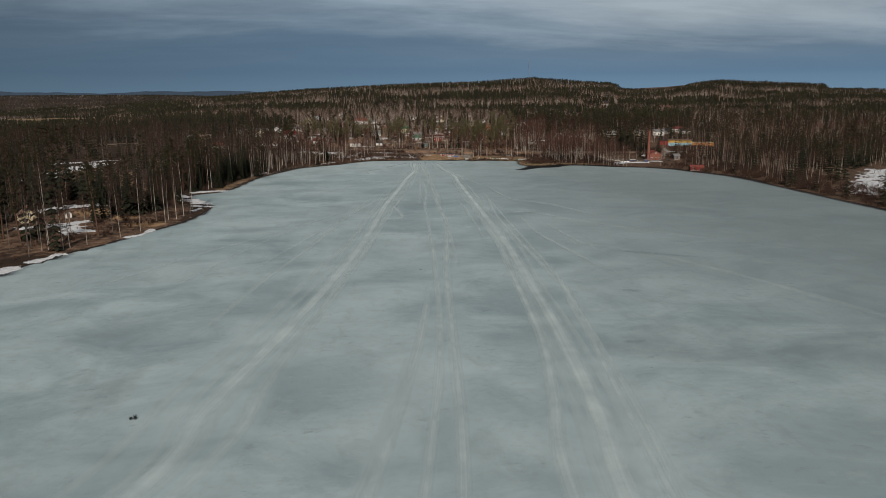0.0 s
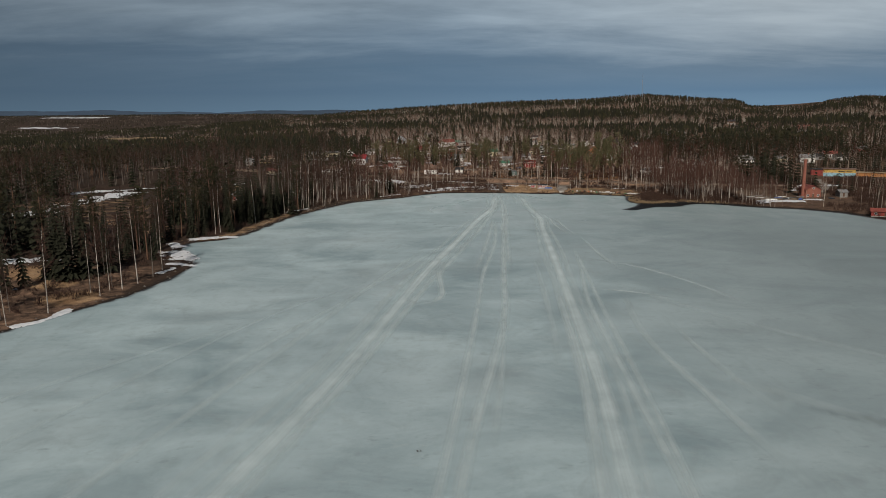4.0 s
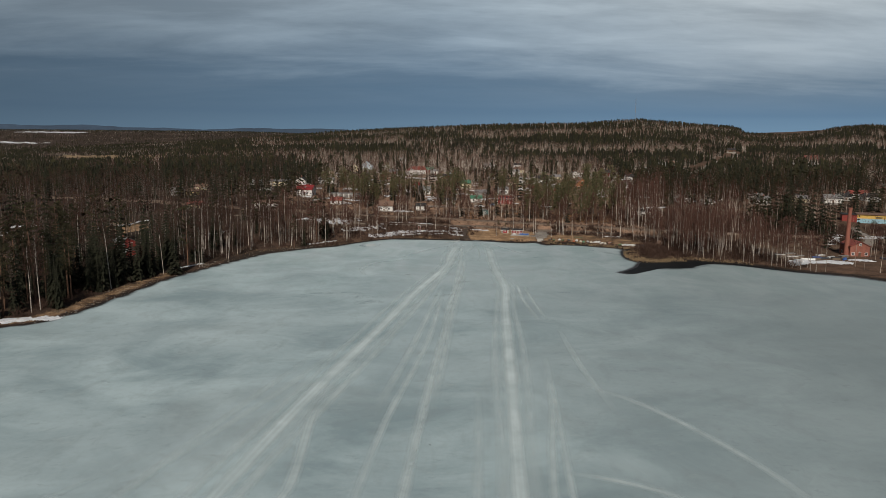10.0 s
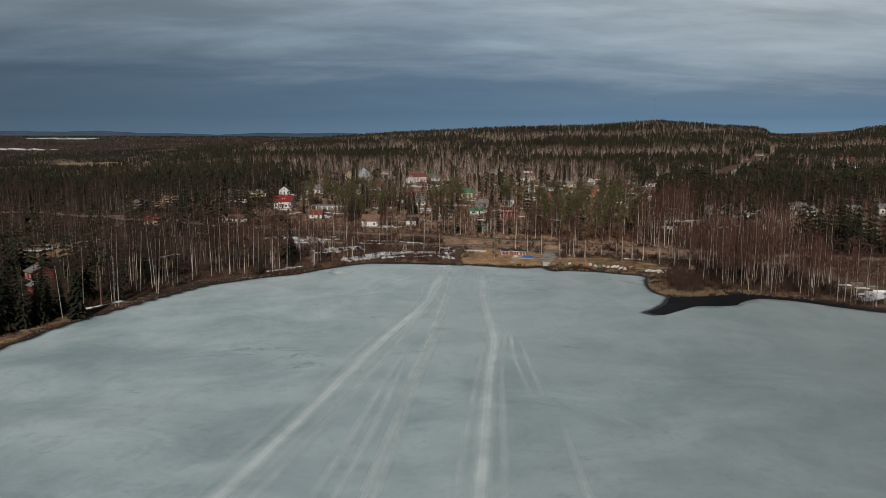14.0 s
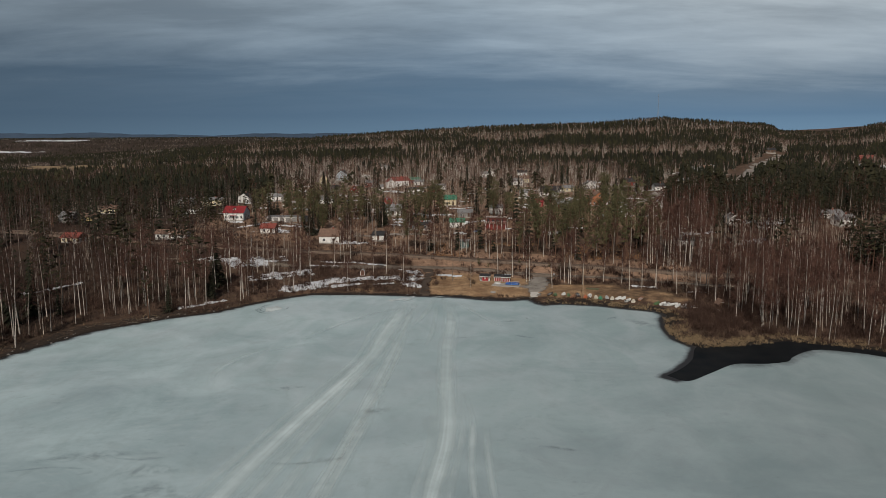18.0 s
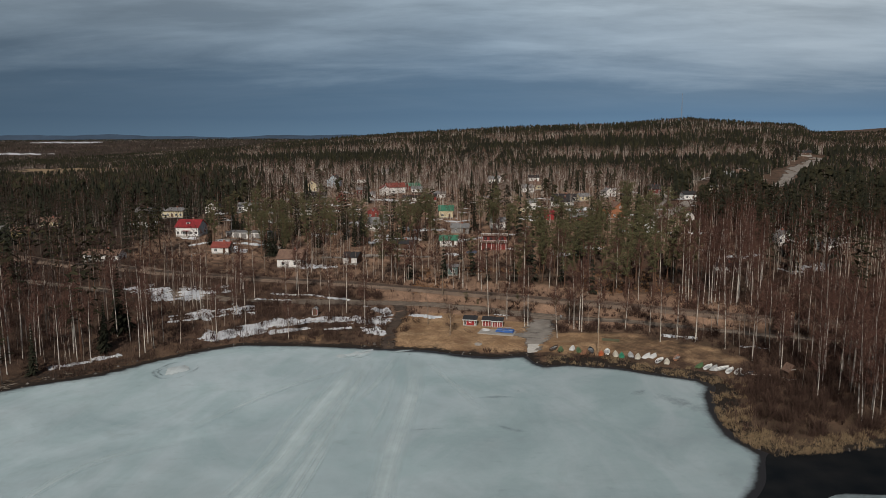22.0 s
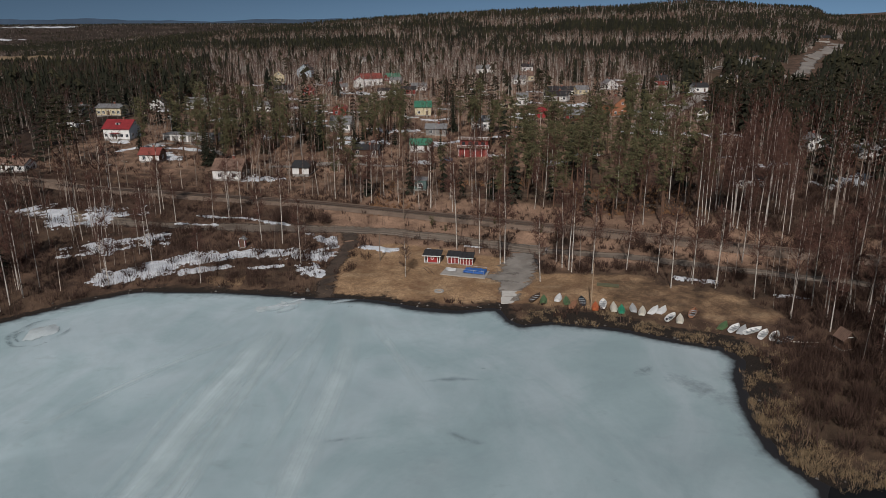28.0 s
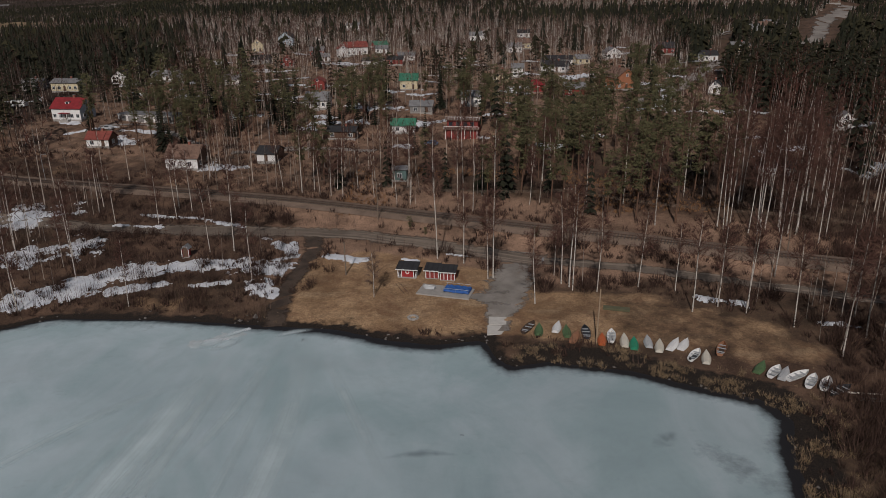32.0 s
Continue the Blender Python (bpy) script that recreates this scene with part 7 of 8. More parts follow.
house(338, 1014, 15, 11, 8, 3.4, 2.6, M_GREYB, R_BROWN, "grey house with a brown roof on the slope", windows=3)
house(128.5, 973, 0, 7, 7, 3.2, 2.0, M_WHITE, R_GREY, "small white house in the wood", windows=2, front="gable")
house(157, 978, 0, 8, 7, 3.2, 2.0, M_WHITE, R_BLACK, "white house in the birch wood", windows=2)
house(9, 786, 0, 9, 7, 3.0, 2.0, M_WHITE, R_GREY, "white house behind dark spruces", windows=3)
house(-24, 791, -6, 12, 7, 2.8, 1.8, M_WHITE, R_GREY, "long white house behind pines", windows=4)
house(-44, 790, -6, 8, 7, 3.4, 2.8, M_WHITE, R_BLACK, "white house with a steep blue-black roof", windows=3, front="gable", chimney=True)
house(-76.5, 774, 0, 9, 6.5, 2.8, 1.8, M_GREYB, R_GREY, "grey wooden house at the wood's edge", windows=3)
house(129, 790, 0, 8, 7, 3.0, 2.0, M_CREAM, R_BROWN, "cream house half hidden by pines", windows=3)
house(144, 898, 10, 8, 7, 3.2, 2.2, M_WHITE, R_GREY, "white house on the village edge", windows=3)
house(524, 1292, -10, 14, 9, 3.6, 2.6, M_BROWN, R_BLACK, "dark timber house at the top of the cleared slope", windows=3)
house(520, 1068, 10, 30, 12, 4, 1.2, M_WHITE, R_GREY, "long white hall on the slope", windows=8, chimney=False, name="hall")
for i, (hx, hy) in enumerate(((420, 900), (455, 930), (500, 960), (560, 985), (610, 1010), (392, 820), (430, 770), (372, 700))):
    house(hx, hy, 15 * (i % 5) - 30, 10, 8, 3.2, 2.2, (M_WHITE, M_CREAM, M_RED, M_WHITE)[i % 4], (R_GREY, R_BLACK, R_RED)[i % 3], ("white", "cream", "red", "white")[i % 4] + " house on the eastern slope", windows=3)
# more of the village, half hidden among the trees
MORE = [
        (65, 848, -5, 11, 6, 2.5, 1.3, M_WHITE, R_BLACK, "low white house with a black roof in the village"),
        (77, 845, 0, 8, 6, 2.7, 1.6, M_RED, R_BLACK, "dark red house with white corners in the village"), (36, 858, 12, 8, 6, 2.6, 1.7, M_WHITE, R_GREY, "white house with a snowy garden"),
        (150, 911, 8, 9, 7, 3.4, 2.4, M_CREAM, R_BROWN, "cream house above the pine wood"), (137, 793, -6, 5, 6, 4.2, 1.8, M_WHITE, R_GREY, "tall narrow white house above the pines"),
        (161, 838, -4, 16, 7, 2.5, 1.6, M_WHITE, R_BLACK, "long white house with a black roof"), (173, 833, 14, 7, 6, 2.8, 1.8, M_CREAM, R_GREY, "cream house beside the gravel road"),
        (123, 958, 0, 8, 7, 3.4, 2.0, M_WHITE, R_GREY, "white house high in the birch wood"), (15, 979, 0, 7, 6, 2.8, 1.8, M_WHITE, R_BROWN, "white house deep in the birch wood"),
        (242, 847, 5, 8, 7, 3.2, 2.0, M_WHITE, R_BLACK, "white house beside the pale road"), (192, 642, -10, 8, 5, 2.2, 1.0, M_WHITE, R_BLACK, "low white garage behind the birch trunks"),
        (284, 679, 8, 9, 7, 3.4, 2.2, M_WHITE, R_GREY, "white villa behind the dark conifers"), (290, 703, 0, 11, 7, 2.6, 1.6, M_WHITE, R_GREY, "low white house behind the birch wood"),
        (583, 1171, -12, 16, 9, 4.0, 3.0, M_RED, R_DARKRED, "red house with a steep roof above the hall"), (359, 1054, 5, 12, 8, 3.0, 2.0, M_GREYB, R_GREY, "grey house beside the hill road"),
        (-117, 708, -14, 8, 7, 3.0, 2.4, M_GREYB, R_GREY, "pale grey gabled house among dark pines"),
        (-107, 711, 4, 8, 6, 2.8, 1.6, M_YELLOW, R_BROWN, "ochre house with a brown roof by the western lane"), (-110, 740, 0, 10, 6, 2.6, 1.6, M_CREAM, R_BROWN, "cream house with a brown roof in the western wood"),
        (29, 1057, 0, 12, 8, 3.0, 2.0, M_WHITE, R_GREY, "pale house in the wood above the village"), (114, 731, 4, 7, 6, 3.6, 1.8, M_WHITE, R_GREY, "white house behind the red lodge"),
        (335, 684, -14, 11, 8, 3.4, 2.4, M_WHITE, R_GREY, "white house above the painted hall"), (318, 692, 5, 9, 7, 3.0, 2.2, M_CREAM, R_GREY, "cream house above the painted hall"),
        (371, 714, -10, 12, 8, 3.0, 2.0, M_WHITE, R_DARKRED, "white house with a red roof on the eastern slope"), (352, 700, 10, 9, 7, 3.0, 2.2, M_GREYB, R_BLACK, "grey house on the eastern slope"),
        (96, 716, -4, 8, 6, 2.6, 1.5, M_GREYB, R_GREY, "grey outbuilding in the pine shade"), (72, 683, -6, 9, 5, 2.4, 1.2, M_BROWN, R_BLACK, "brown timber shed in the yard")]
for hx, hy, ha, hw, hd, hh, hr, hwall, hroof, hlab in MORE:
    house(hx, hy, ha, hw, hd, hh, hr, hwall, hroof, hlab, windows=max(2, int(hw / 3)), side_windows=1, door=hw > 7, chimney=hw > 7)

# red two-storey lodge with white balustrades
lodge = thing("lodge", "red wooden lodge with white-railed terraces", "lodge", pose(110.3, 682.5, gz(110, 680), 0, 0, -8))
part("lower_wall", box_bm(-5.2, -4.0, -1.5, 5.2, 5, 2.9), M_RED, lodge)
part("upper_wall", box_bm(-4.9, -1.2, 2.9, 4.9, 5, 5.3), M_RED, lodge)
part("terrace_roof", box_bm(-5.7, -4.8, 2.903, 5.7, -1.203, 3.1, 0.03), R_BROWN, lodge)
part("main_roof", box_bm(-5.4, -1.9, 5.303, 5.4, 5.6, 5.55, 0.05), R_BROWN, lodge)
for zz, yy in ((3.15, -4.7), (5.6, -1.8)):
    rl = part("rail", box_bm(-5.5, yy - 0.04, zz + 0.75, 5.5, yy + 0.04, zz + 0.87), M_WHITETRIM, lodge)
    for i in range(12):
        part("rail_post", box_bm(-5.45 + i * 0.985, yy - 0.04, zz - 0.05, -5.35 + i * 0.985, yy + 0.04, zz + 0.75), M_WHITETRIM, rl)
for i in range(6):
    part("pillar", box_bm(-5.1 + i * 2.0, -4.12, -0.4, -4.9 + i * 2.0, -4.003, 2.9), M_WHITETRIM, lodge)
for i in range(4):
    part("pane", box_bm(-4.3 + i * 2.3, -1.26, 3.5, -3.1 + i * 2.3, -1.203, 4.7), M_GLASS, lodge)

# brick works with its tall chimney, and the painted hall behind
works = house(249.5, 515, -6, 8.5, 10, 5.0, 2.0, M_BRICK, R_DARKRED, "red brick workshop beside a tall chimney", front="gable", windows=3, chimney=False, name="brick_workshop", ground=0.9)
stack = thing("factory_chimney", "tall tapering red brick factory chimney", "chimney", pose(244.3, 512.5, 0.6))
part("shaft", rod_bm((0, 0, -0.8), (0, 0, 22.0), 1.15, 0.72, 16), M_BRICK, stack)
part("base", box_bm(-1.5, -1.5, -0.8, 1.5, 1.5, 1.6, 0.06), M_BRICK, stack)
part("rim", rod_bm((0, 0, 21.5), (0, 0, 22.3), 0.80, 0.86, 16), M_BRICK, stack)
hall = thing("painted_hall", "long low hall painted red, yellow and light blue", "hall", pose(322, 621, gz(316, 620) - 0.2, 0, 0, -24))
part("red_wing", box_bm(-14.5, -4, -1.5, -6.5, 5, 4.8), M_RED, hall)
part("blue_base", box_bm(-6.497, -4, -1.5, 14, 6, 2.8), painted("light_blue_paint", (0.28, 0.47, 0.56)), hall)
part("yellow_band", box_bm(-6.497, -4, 2.803, 14, 6, 5.2), painted("yellow_paint", (0.62, 0.40, 0.10)), hall)
part("hall_roof", box_bm(-7, -4.7, 5.203, 15, 6.7, 5.6), R_BROWN, hall)
part("wing_roof", box_bm(-15, -4.5, 4.803, -7.003, 5.5, 5.05), R_BLACK, hall)
part("orange_wing", box_bm(14.003, -3, -1.5, 34, 6, 3.0), painted("orange_paint", (0.50, 0.22, 0.07)), hall)
part("orange_roof", box_bm(14.5, -3.6, 3.003, 34.6, 6.6, 3.3), painted("yellow_roof", (0.36, 0.27, 0.16)), hall)
for i in range(2):
    part("window_strip", box_bm(3.0 + i * 5.2, -4.06, 3.3, 6.6 + i * 5.2, -4.003, 4.0), M_GLASS, hall)
mb = bmesh.new()
mb.faces.new([mb.verts.new(q) for q in ((0.5, -4.02, -0.2), (4.5, -4.02, -0.2), (2.5, -4.02, 2.6))])
part("painted_gable", mb, painted("teal_paint", (0.12, 0.20, 0.20)), hall)
house(264.5, 508.5, 0, 4.5, 4.5, 2.8, 1.2, M_GREYB, R_GREY, "small grey hut in the shore thicket", windows=1, side_windows=0, chimney=False, name="hut")
house(245.5, 442, -25, 8, 5, 2.4, 1.3, M_RED, R_DARKRED, "red boathouse at the water's edge", windows=2, side_windows=0, chimney=False, name="boathouse", ground=0.25)

# stored things in the yard before the workshop
rng_y = random.Random(6)
for i, (sx, sy, m_) in enumerate(((216, 505, M_WHITE), (221, 508, M_GREYB), (226, 504, M_TARP), (230, 508, M_WHITE), (219, 513, M_GREYB), (234, 503, M_BLACKISH), (240, 507, M_GREYB), (213, 510, M_WHITE))):
    w_, d_ = rng_y.uniform(2.6, 4.6), rng_y.uniform(1.4, 2.2)
    st_ = thing("timber_stack", "stack of boards under a weathered sheet", "stack", pose(sx, sy, gz(sx, sy), 0, 0, rng_y.uniform(-30, 30)), "stacks in the yard")
    for j in range(4):
        part("board_layer", box_bm(-w_ / 2 + 0.1 * j, -d_ / 2, -0.1 + 0.28 * j, w_ / 2 - 0.05 * j, d_ / 2 - 0.06 * j, 0.14 + 0.28 * j, 0.02), M_POLE, st_)
    part("sheet", box_bm(-w_ / 2 - 0.1, -d_ / 2 - 0.12, 1.0, w_ / 2 + 0.1, d_ / 2 + 0.1, 1.22, 0.08), m_, st_)

# ---- masts, poles and wires ----
mast = thing("radio_mast", "thin lattice radio mast on the wooded hill", "mast", pose(553, 1895, gz(553, 1895)))
for i in range(3):
    a = 2.094 * i
    part("leg", rod_bm((1.1 * math.cos(a), 1.1 * math.sin(a), 0), (0.6 * math.cos(a), 0.6 * math.sin(a), 60), 0.16, 0.12, 5), M_METAL, mast)
for i in range(11):
    part("bracing", rod_bm((1.0, 0, 2 + 5 * i), (-0.5, 0.8 * (-1) ** i, 6.5 + 5 * i), 0.07, 0.07, 4), M_METAL, mast)


def utility_pole(x, y, top=8.6, arm=True, label="weathered timber power pole beside the railway"):
    t = thing("utility_pole", label, "pole", pose(x, y, gz(x, y), 0, 0, -18), "power poles")
    part("pole", rod_bm((0, 0, -0.8), (0, 0, top), 0.14, 0.10, 8), M_POLE, t)
    if arm:
        a = part("crossarm", box_bm(-0.9, -0.05, top - 0.6, 0.9, 0.05, top - 0.48), M_POLE, t)
        for px in (-0.8, 0, 0.8):
            part("insulator", rod_bm((px, 0, top - 0.48), (px, 0, top - 0.28), 0.05, 0.04, 6), M_WHITETRIM, a)
    return t


POLES = [(-84, 669), (-42, 657), (2, 644), (46, 634), (90, 609.5), (132, 605), (174, 590), (216, 576)]
for px, py in POLES:
    utility_pole(px, py)
utility_pole(86.5, 581.2, 6.6, False, "bare timber pole standing on the dry lawn")
timber_mast = thing("timber_mast", "tall pale timber pole leaning by the boats", "pole", pose(129.2, 554.3, gz(129.2, 554.3), 1.0, 0.6, 0))
part("pole", rod_bm((0, 0, -0.7), (0, 0, 9.1), 0.13, 0.09, 8), painted("bare_timber", (0.36, 0.26, 0.17), 0.85), timber_mast)
for k_, off in enumerate((-0.8, 0.0, 0.8)):
    cu = bpy.data.curves.new("power_line", "CURVE")
    cu.dimensions, cu.bevel_depth, cu.bevel_resolution = "3D", 0.02, 0
    sp = cu.splines.new("POLY")
    pts = []
    for (ax, ay), (bx, by) in zip(POLES[:-1], POLES[1:]):
        za, zb = gz(ax, ay) + 8.35 - 0.45 * k_, gz(bx, by) + 8.35 - 0.45 * k_
        for i in range(8):
            s = i / 8
            pts.append((ax + (bx - ax) * s + off * 0.3, ay + (by - ay) * s + off * 0.95, za + (zb - za) * s - 3.2 * s * (1 - s)))
    sp.points.add(len(pts) - 1)
    for p_, v in zip(sp.points, pts):
        p_.co = (*v, 1)
    ob = new("power_line", cu)
    ob.data.materials.append(M_POLE)
    tagged(ob, "thin sagging power line strung beside the railway", "cable", "power lines")
for lx, ly in ((48, 684), (34, 692), (-13, 722), (-2, 640)):
    t = thing("street_lamp", "slim grey street lamp on the village road", "lamp", pose(lx, ly, gz(lx, ly)), "street lamps")
    part("post", rod_bm((0, 0, -0.5), (0, 0, 7.5), 0.09, 0.06, 8), M_METAL, t)
    ar = part("arm", rod_bm((0, 0, 7.45), (1.2, -0.3, 7.75), 0.04, 0.04, 6), M_METAL, t)
    part("lantern", box_bm(1.0, -0.45, 7.62, 1.7, -0.15, 7.76, 0.03), M_METAL, ar)


# ---- bathing beach ----
def beach_hut(x, y, yaw, w, d, panels, label, ring=False, porch=False):
    """A red changing hut: flat black roof tipped to the front, white posts between the panels."""
    t = thing("beach_hut", label, "hut", pose(x, y, gz(x, y) + 0.02, 0, 0, yaw), "beach huts")
    x0 = -w / 2 + (0.0 if not porch else 0.75)
    x1 = w / 2 - (0.0 if not porch else 0.55)
    part("floor", box_bm(-w / 2, -d / 2 - 0.2, -0.5, w / 2, d / 2, 0.10), M_CONC, t)
    part("wall", box_bm(x0, -d / 2, 0.103, x1, d / 2, 1.62), M_BRIGHTRED, t)
    rf = part("roof", box_bm(-w / 2 - 0.3, -d / 2 - 0.55, 0, w / 2 + 0.3, d / 2 + 0.3, 0.12, 0.02), R_BLACK, t, at=pose(0, 0, 1.97, 9))
    part("fascia", box_bm(-w / 2 - 0.32, -d / 2 - 0.60, -0.08, w / 2 + 0.32, -d / 2 - 0.553, 0.10), M_WHITETRIM, rf)
    part("upper_wall", box_bm(x0, -d / 2 + 0.25, 1.623, x1, d / 2, 1.93), M_BRIGHTRED, t)
    for i in range(panels + 1):
        px = x0 + (x1 - x0) * i / panels
        part("post", box_bm(px - 0.07, -d / 2 - 0.07, 0.103, px + 0.07, -d / 2 - 0.003, 1.76), M_WHITETRIM, t)
    if porch:
        for px in (-w / 2 + 0.05, w / 2 - 0.05):
            part("porch_post", box_bm(px - 0.06, -d / 2 - 0.15, 0.103, px + 0.06, -d / 2 - 0.03, 1.78), M_WHITETRIM, t)
            part("porch_panel", box_bm(px - 0.04 + (0.1 if px < 0 else -0.1), -d / 2, 0.103, px + 0.04 + (0.1 if px < 0 else -0.1), d / 2, 0.8), M_WHITETRIM, t)
    if not ring:
        for i in range(panels):
            a, b = x0 + (x1 - x0) * i / panels + 0.14, x0 + (x1 - x0) * (i + 1) / panels - 0.14
            dr = part("door", box_bm(a, -d / 2 - 0.05, 0.2, b, -d / 2 - 0.003, 1.55), M_RED, t)
            part("latch", box_bm(b - 0.12, -d / 2 - 0.08, 0.8, b - 0.04, -d / 2 - 0.053, 0.92), M_METAL, dr)
    else:
        bm = bmesh.new()
        n = 20
        R = [[bm.verts.new((r * math.cos(6.2832 * i / n), 0, r * math.sin(6.2832 * i / n))) for i in range(n)] for r in (0.22, 0.40)]
        F_ = [bm.verts.new((0.31 * math.cos(6.2832 * i / n), -0.09, 0.31 * math.sin(6.2832 * i / n))) for i in range(n)]
        for i in range(n):
            j = (i + 1) % n
            bm.faces.new((R[0][i], F_[i], F_[j], R[0][j]))
            bm.faces.new((F_[i], R[1][i], R[1][j], F_[j]))
        bmesh.ops.recalc_face_normals(bm, faces=bm.faces[:])
        part("lifebuoy", bm, M_WHITETRIM, t, "white lifebuoy ring", at=pose(0.05, -d / 2 - 0.01, 1.08))
    return t


beach_hut(98.5, 580.6, -9, 3.6, 2.4, 1, "red lifeguard hut with black roof and white lifebuoy", True, True)
beach_hut(103.2, 580.0, -9, 2.4, 2.2, 3, "red and white changing hut with black roof")
beach_hut(106.1, 579.2, -9, 2.7, 2.2, 4, "red and white striped changing hut with black roof")

pad = thing("concrete_pad", "pale concrete pad on the bathing beach", "concrete pad", pose(105.6, 573.2, gz(105.6, 573.2) + 0.05, 0, 0, -16), kind="structure")
for i in range(4):
    part("slab", box_bm(-4.9 + i * 2.45, -2.3, -0.7, -2.47 + i * 2.45, 2.3, 0.10, 0.02), M_CONC, pad)
cov = thing("tarpaulin_stand", "bright blue tarpaulin over a steel-framed platform", "tarpaulin", pose(107.7, 573.1, gz(105.6, 573.2) + 0.16, 0, 0, -16))
bm = bmesh.new()
nx, ny = 18, 10
r_t = np.random.default_rng(4)
V = [[bm.verts.new((-2.3 + 4.6 * i / nx, -1.15 + 2.3 * j / ny, 0.72 + 0.07 * math.sin(i * 1.3 + j) + r_t.uniform(-0.03, 0.05) - (0.22 if i in (0, nx) or j in (0, ny) else 0))) for j in range(ny + 1)] for i in range(nx + 1)]
for i in range(nx):
    for j in range(ny):
        bm.faces.new((V[i][j], V[i + 1][j], V[i + 1][j + 1], V[i][j + 1]))
lo = bmesh.ops.extrude_edge_only(bm, edges=[e for e in bm.edges if e.is_boundary])
for v in lo["geom"]:
    if isinstance(v, bmesh.types.BMVert):
        v.co.z = 0.18 + r_t.uniform(-0.05, 0.08)
        v.co.x *= 1.05
        v.co.y *= 1.07
part("tarpaulin", bm, M_TARP, cov, "creased bright blue tarpaulin")
for px in (-2.2, 0, 2.2):
    for py in (-1.35, 1.35):
        part("leg", rod_bm((px, py, 0), (px, py, 0.95), 0.035, 0.035, 6), M_METAL, cov)
for py in (-1.35, 1.35):
    part("side_rail", rod_bm((-2.4, py, 0.9), (2.4, py, 0.9), 0.03, 0.03, 6), M_METAL, cov)
ramp = thing("boat_ramp", "two cracked pale concrete slabs of a boat ramp", "boat ramp", pose(114.1, 560.8, 0.62, 5, 0, -4), kind="structure")
M_SLAB = painted("bleached_concrete", (0.52, 0.50, 0.46), 0.9, 0.22, 1.2)
part("slab", box_bm(-1.5, -2.9, -0.5, 1.35, -0.1, 0.10, 0.03), M_SLAB, ramp)
part("slab", box_bm(-1.3, 0.12, -0.5, 1.6, 2.6, 0.12, 0.03), M_SLAB, ramp)
rack = thing("wooden_rails", "pair of bent wooden rails lying on the grass", "rails", pose(97.8, 574.3, gz(97.8, 574.3) + 0.03, 0, 0, 22))
for px in (-0.4, 0.4):
    part("rail", rod_bm((px, -2.4, 0.05), (px, 2.4, 0.08), 0.06, 0.06, 6), M_BROWN, rack)
st = thing("fire_ring", "pale stone ring for a camp fire on the lawn", "fire ring", pose(100.2, 563.4, gz(100.2, 563.4)))
for i in range(9):
    a = 0.698 * i
    b = box_bm(-0.27, -0.2, -0.1, 0.27, 0.2, 0.26, 0.06)
    part("stone", b, M_CONC, st, at=pose(0.75 * math.cos(a), 0.75 * math.sin(a), 0, 0, 0, math.degrees(a) + 90))
pv = house(52.6, 591.2, -6, 1.15, 1.2, 2.0, 0.6, M_BRIGHTRED, R_GREY, "small red outhouse with white corner boards", front="gable", windows=1, side_windows=0, chimney=False, over=0.25, name="outhouse")
for px in (-0.75, 0.75):
    part("corner_board", box_bm(px - 0.07, -0.80, 0.3, px + 0.07, -0.755, 2.0), M_WHITETRIM, pv)
sg = thing("sign_post", "short roadside post with a pale board", "sign", pose(124.5, 585.3, gz(124.5, 585.3)))
part("post", rod_bm((0, 0, -0.4), (0, 0, 1.3), 0.07, 0.07, 6), M_BLACKISH, sg)
part("board", box_bm(-0.24, -0.05, 0.75, 0.24, 0.05, 1.5, 0.02), M_METAL, sg)
bn = thing("timber_beams", "mossy stack of timber beams at the lawn's edge", "timber", pose(134.6, 565.2, gz(134.6, 565.2), 0, 0, -14))
for i in range(3):
    part("beam", box_bm(-2.2, -0.55 + 0.4 * i, 0.0, 2.2, -0.22 + 0.4 * i, 0.4, 0.03), painted("mossy_timber", (0.10, 0.10, 0.055)), bn)

# ---- rowing boats drawn up along the shore ----
B_WHITE = painted("white_gelcoat", (0.74, 0.74, 0.72), 0.4, 0.12, 0.8)
B_CREAM = painted("cream_gelcoat", (0.66, 0.62, 0.52), 0.45, 0.15, 0.8)
B_GREY = painted("grey_gelcoat", (0.46, 0.47, 0.47), 0.45, 0.15, 0.8)
B_GREEN = painted("green_hull", (0.035, 0.27, 0.15), 0.45, 0.2, 0.8)
B_OLIVE = painted("olive_hull", (0.10, 0.17, 0.075), 0.6, 0.3, 1.0)
B_ORANGE = painted("orange_hull", (0.52, 0.135, 0.045), 0.5, 0.2, 0.8)
B_RUST = painted("faded_orange_hull", (0.34, 0.17, 0.095), 0.7, 0.3, 1.0)
B_BROWN = painted("tarred_hull", (0.075, 0.05, 0.036), 0.7, 0.3, 1.0)
B_DARK = painted("dark_hull", (0.035, 0.040, 0.048), 0.45, 0.2, 1.0)
B_SEAT = painted("boat_thwart", (0.42, 0.44, 0.45), 0.6, 0.2)
B_INNER = painted("boat_inside", (0.50, 0.51, 0.50), 0.6, 0.25)


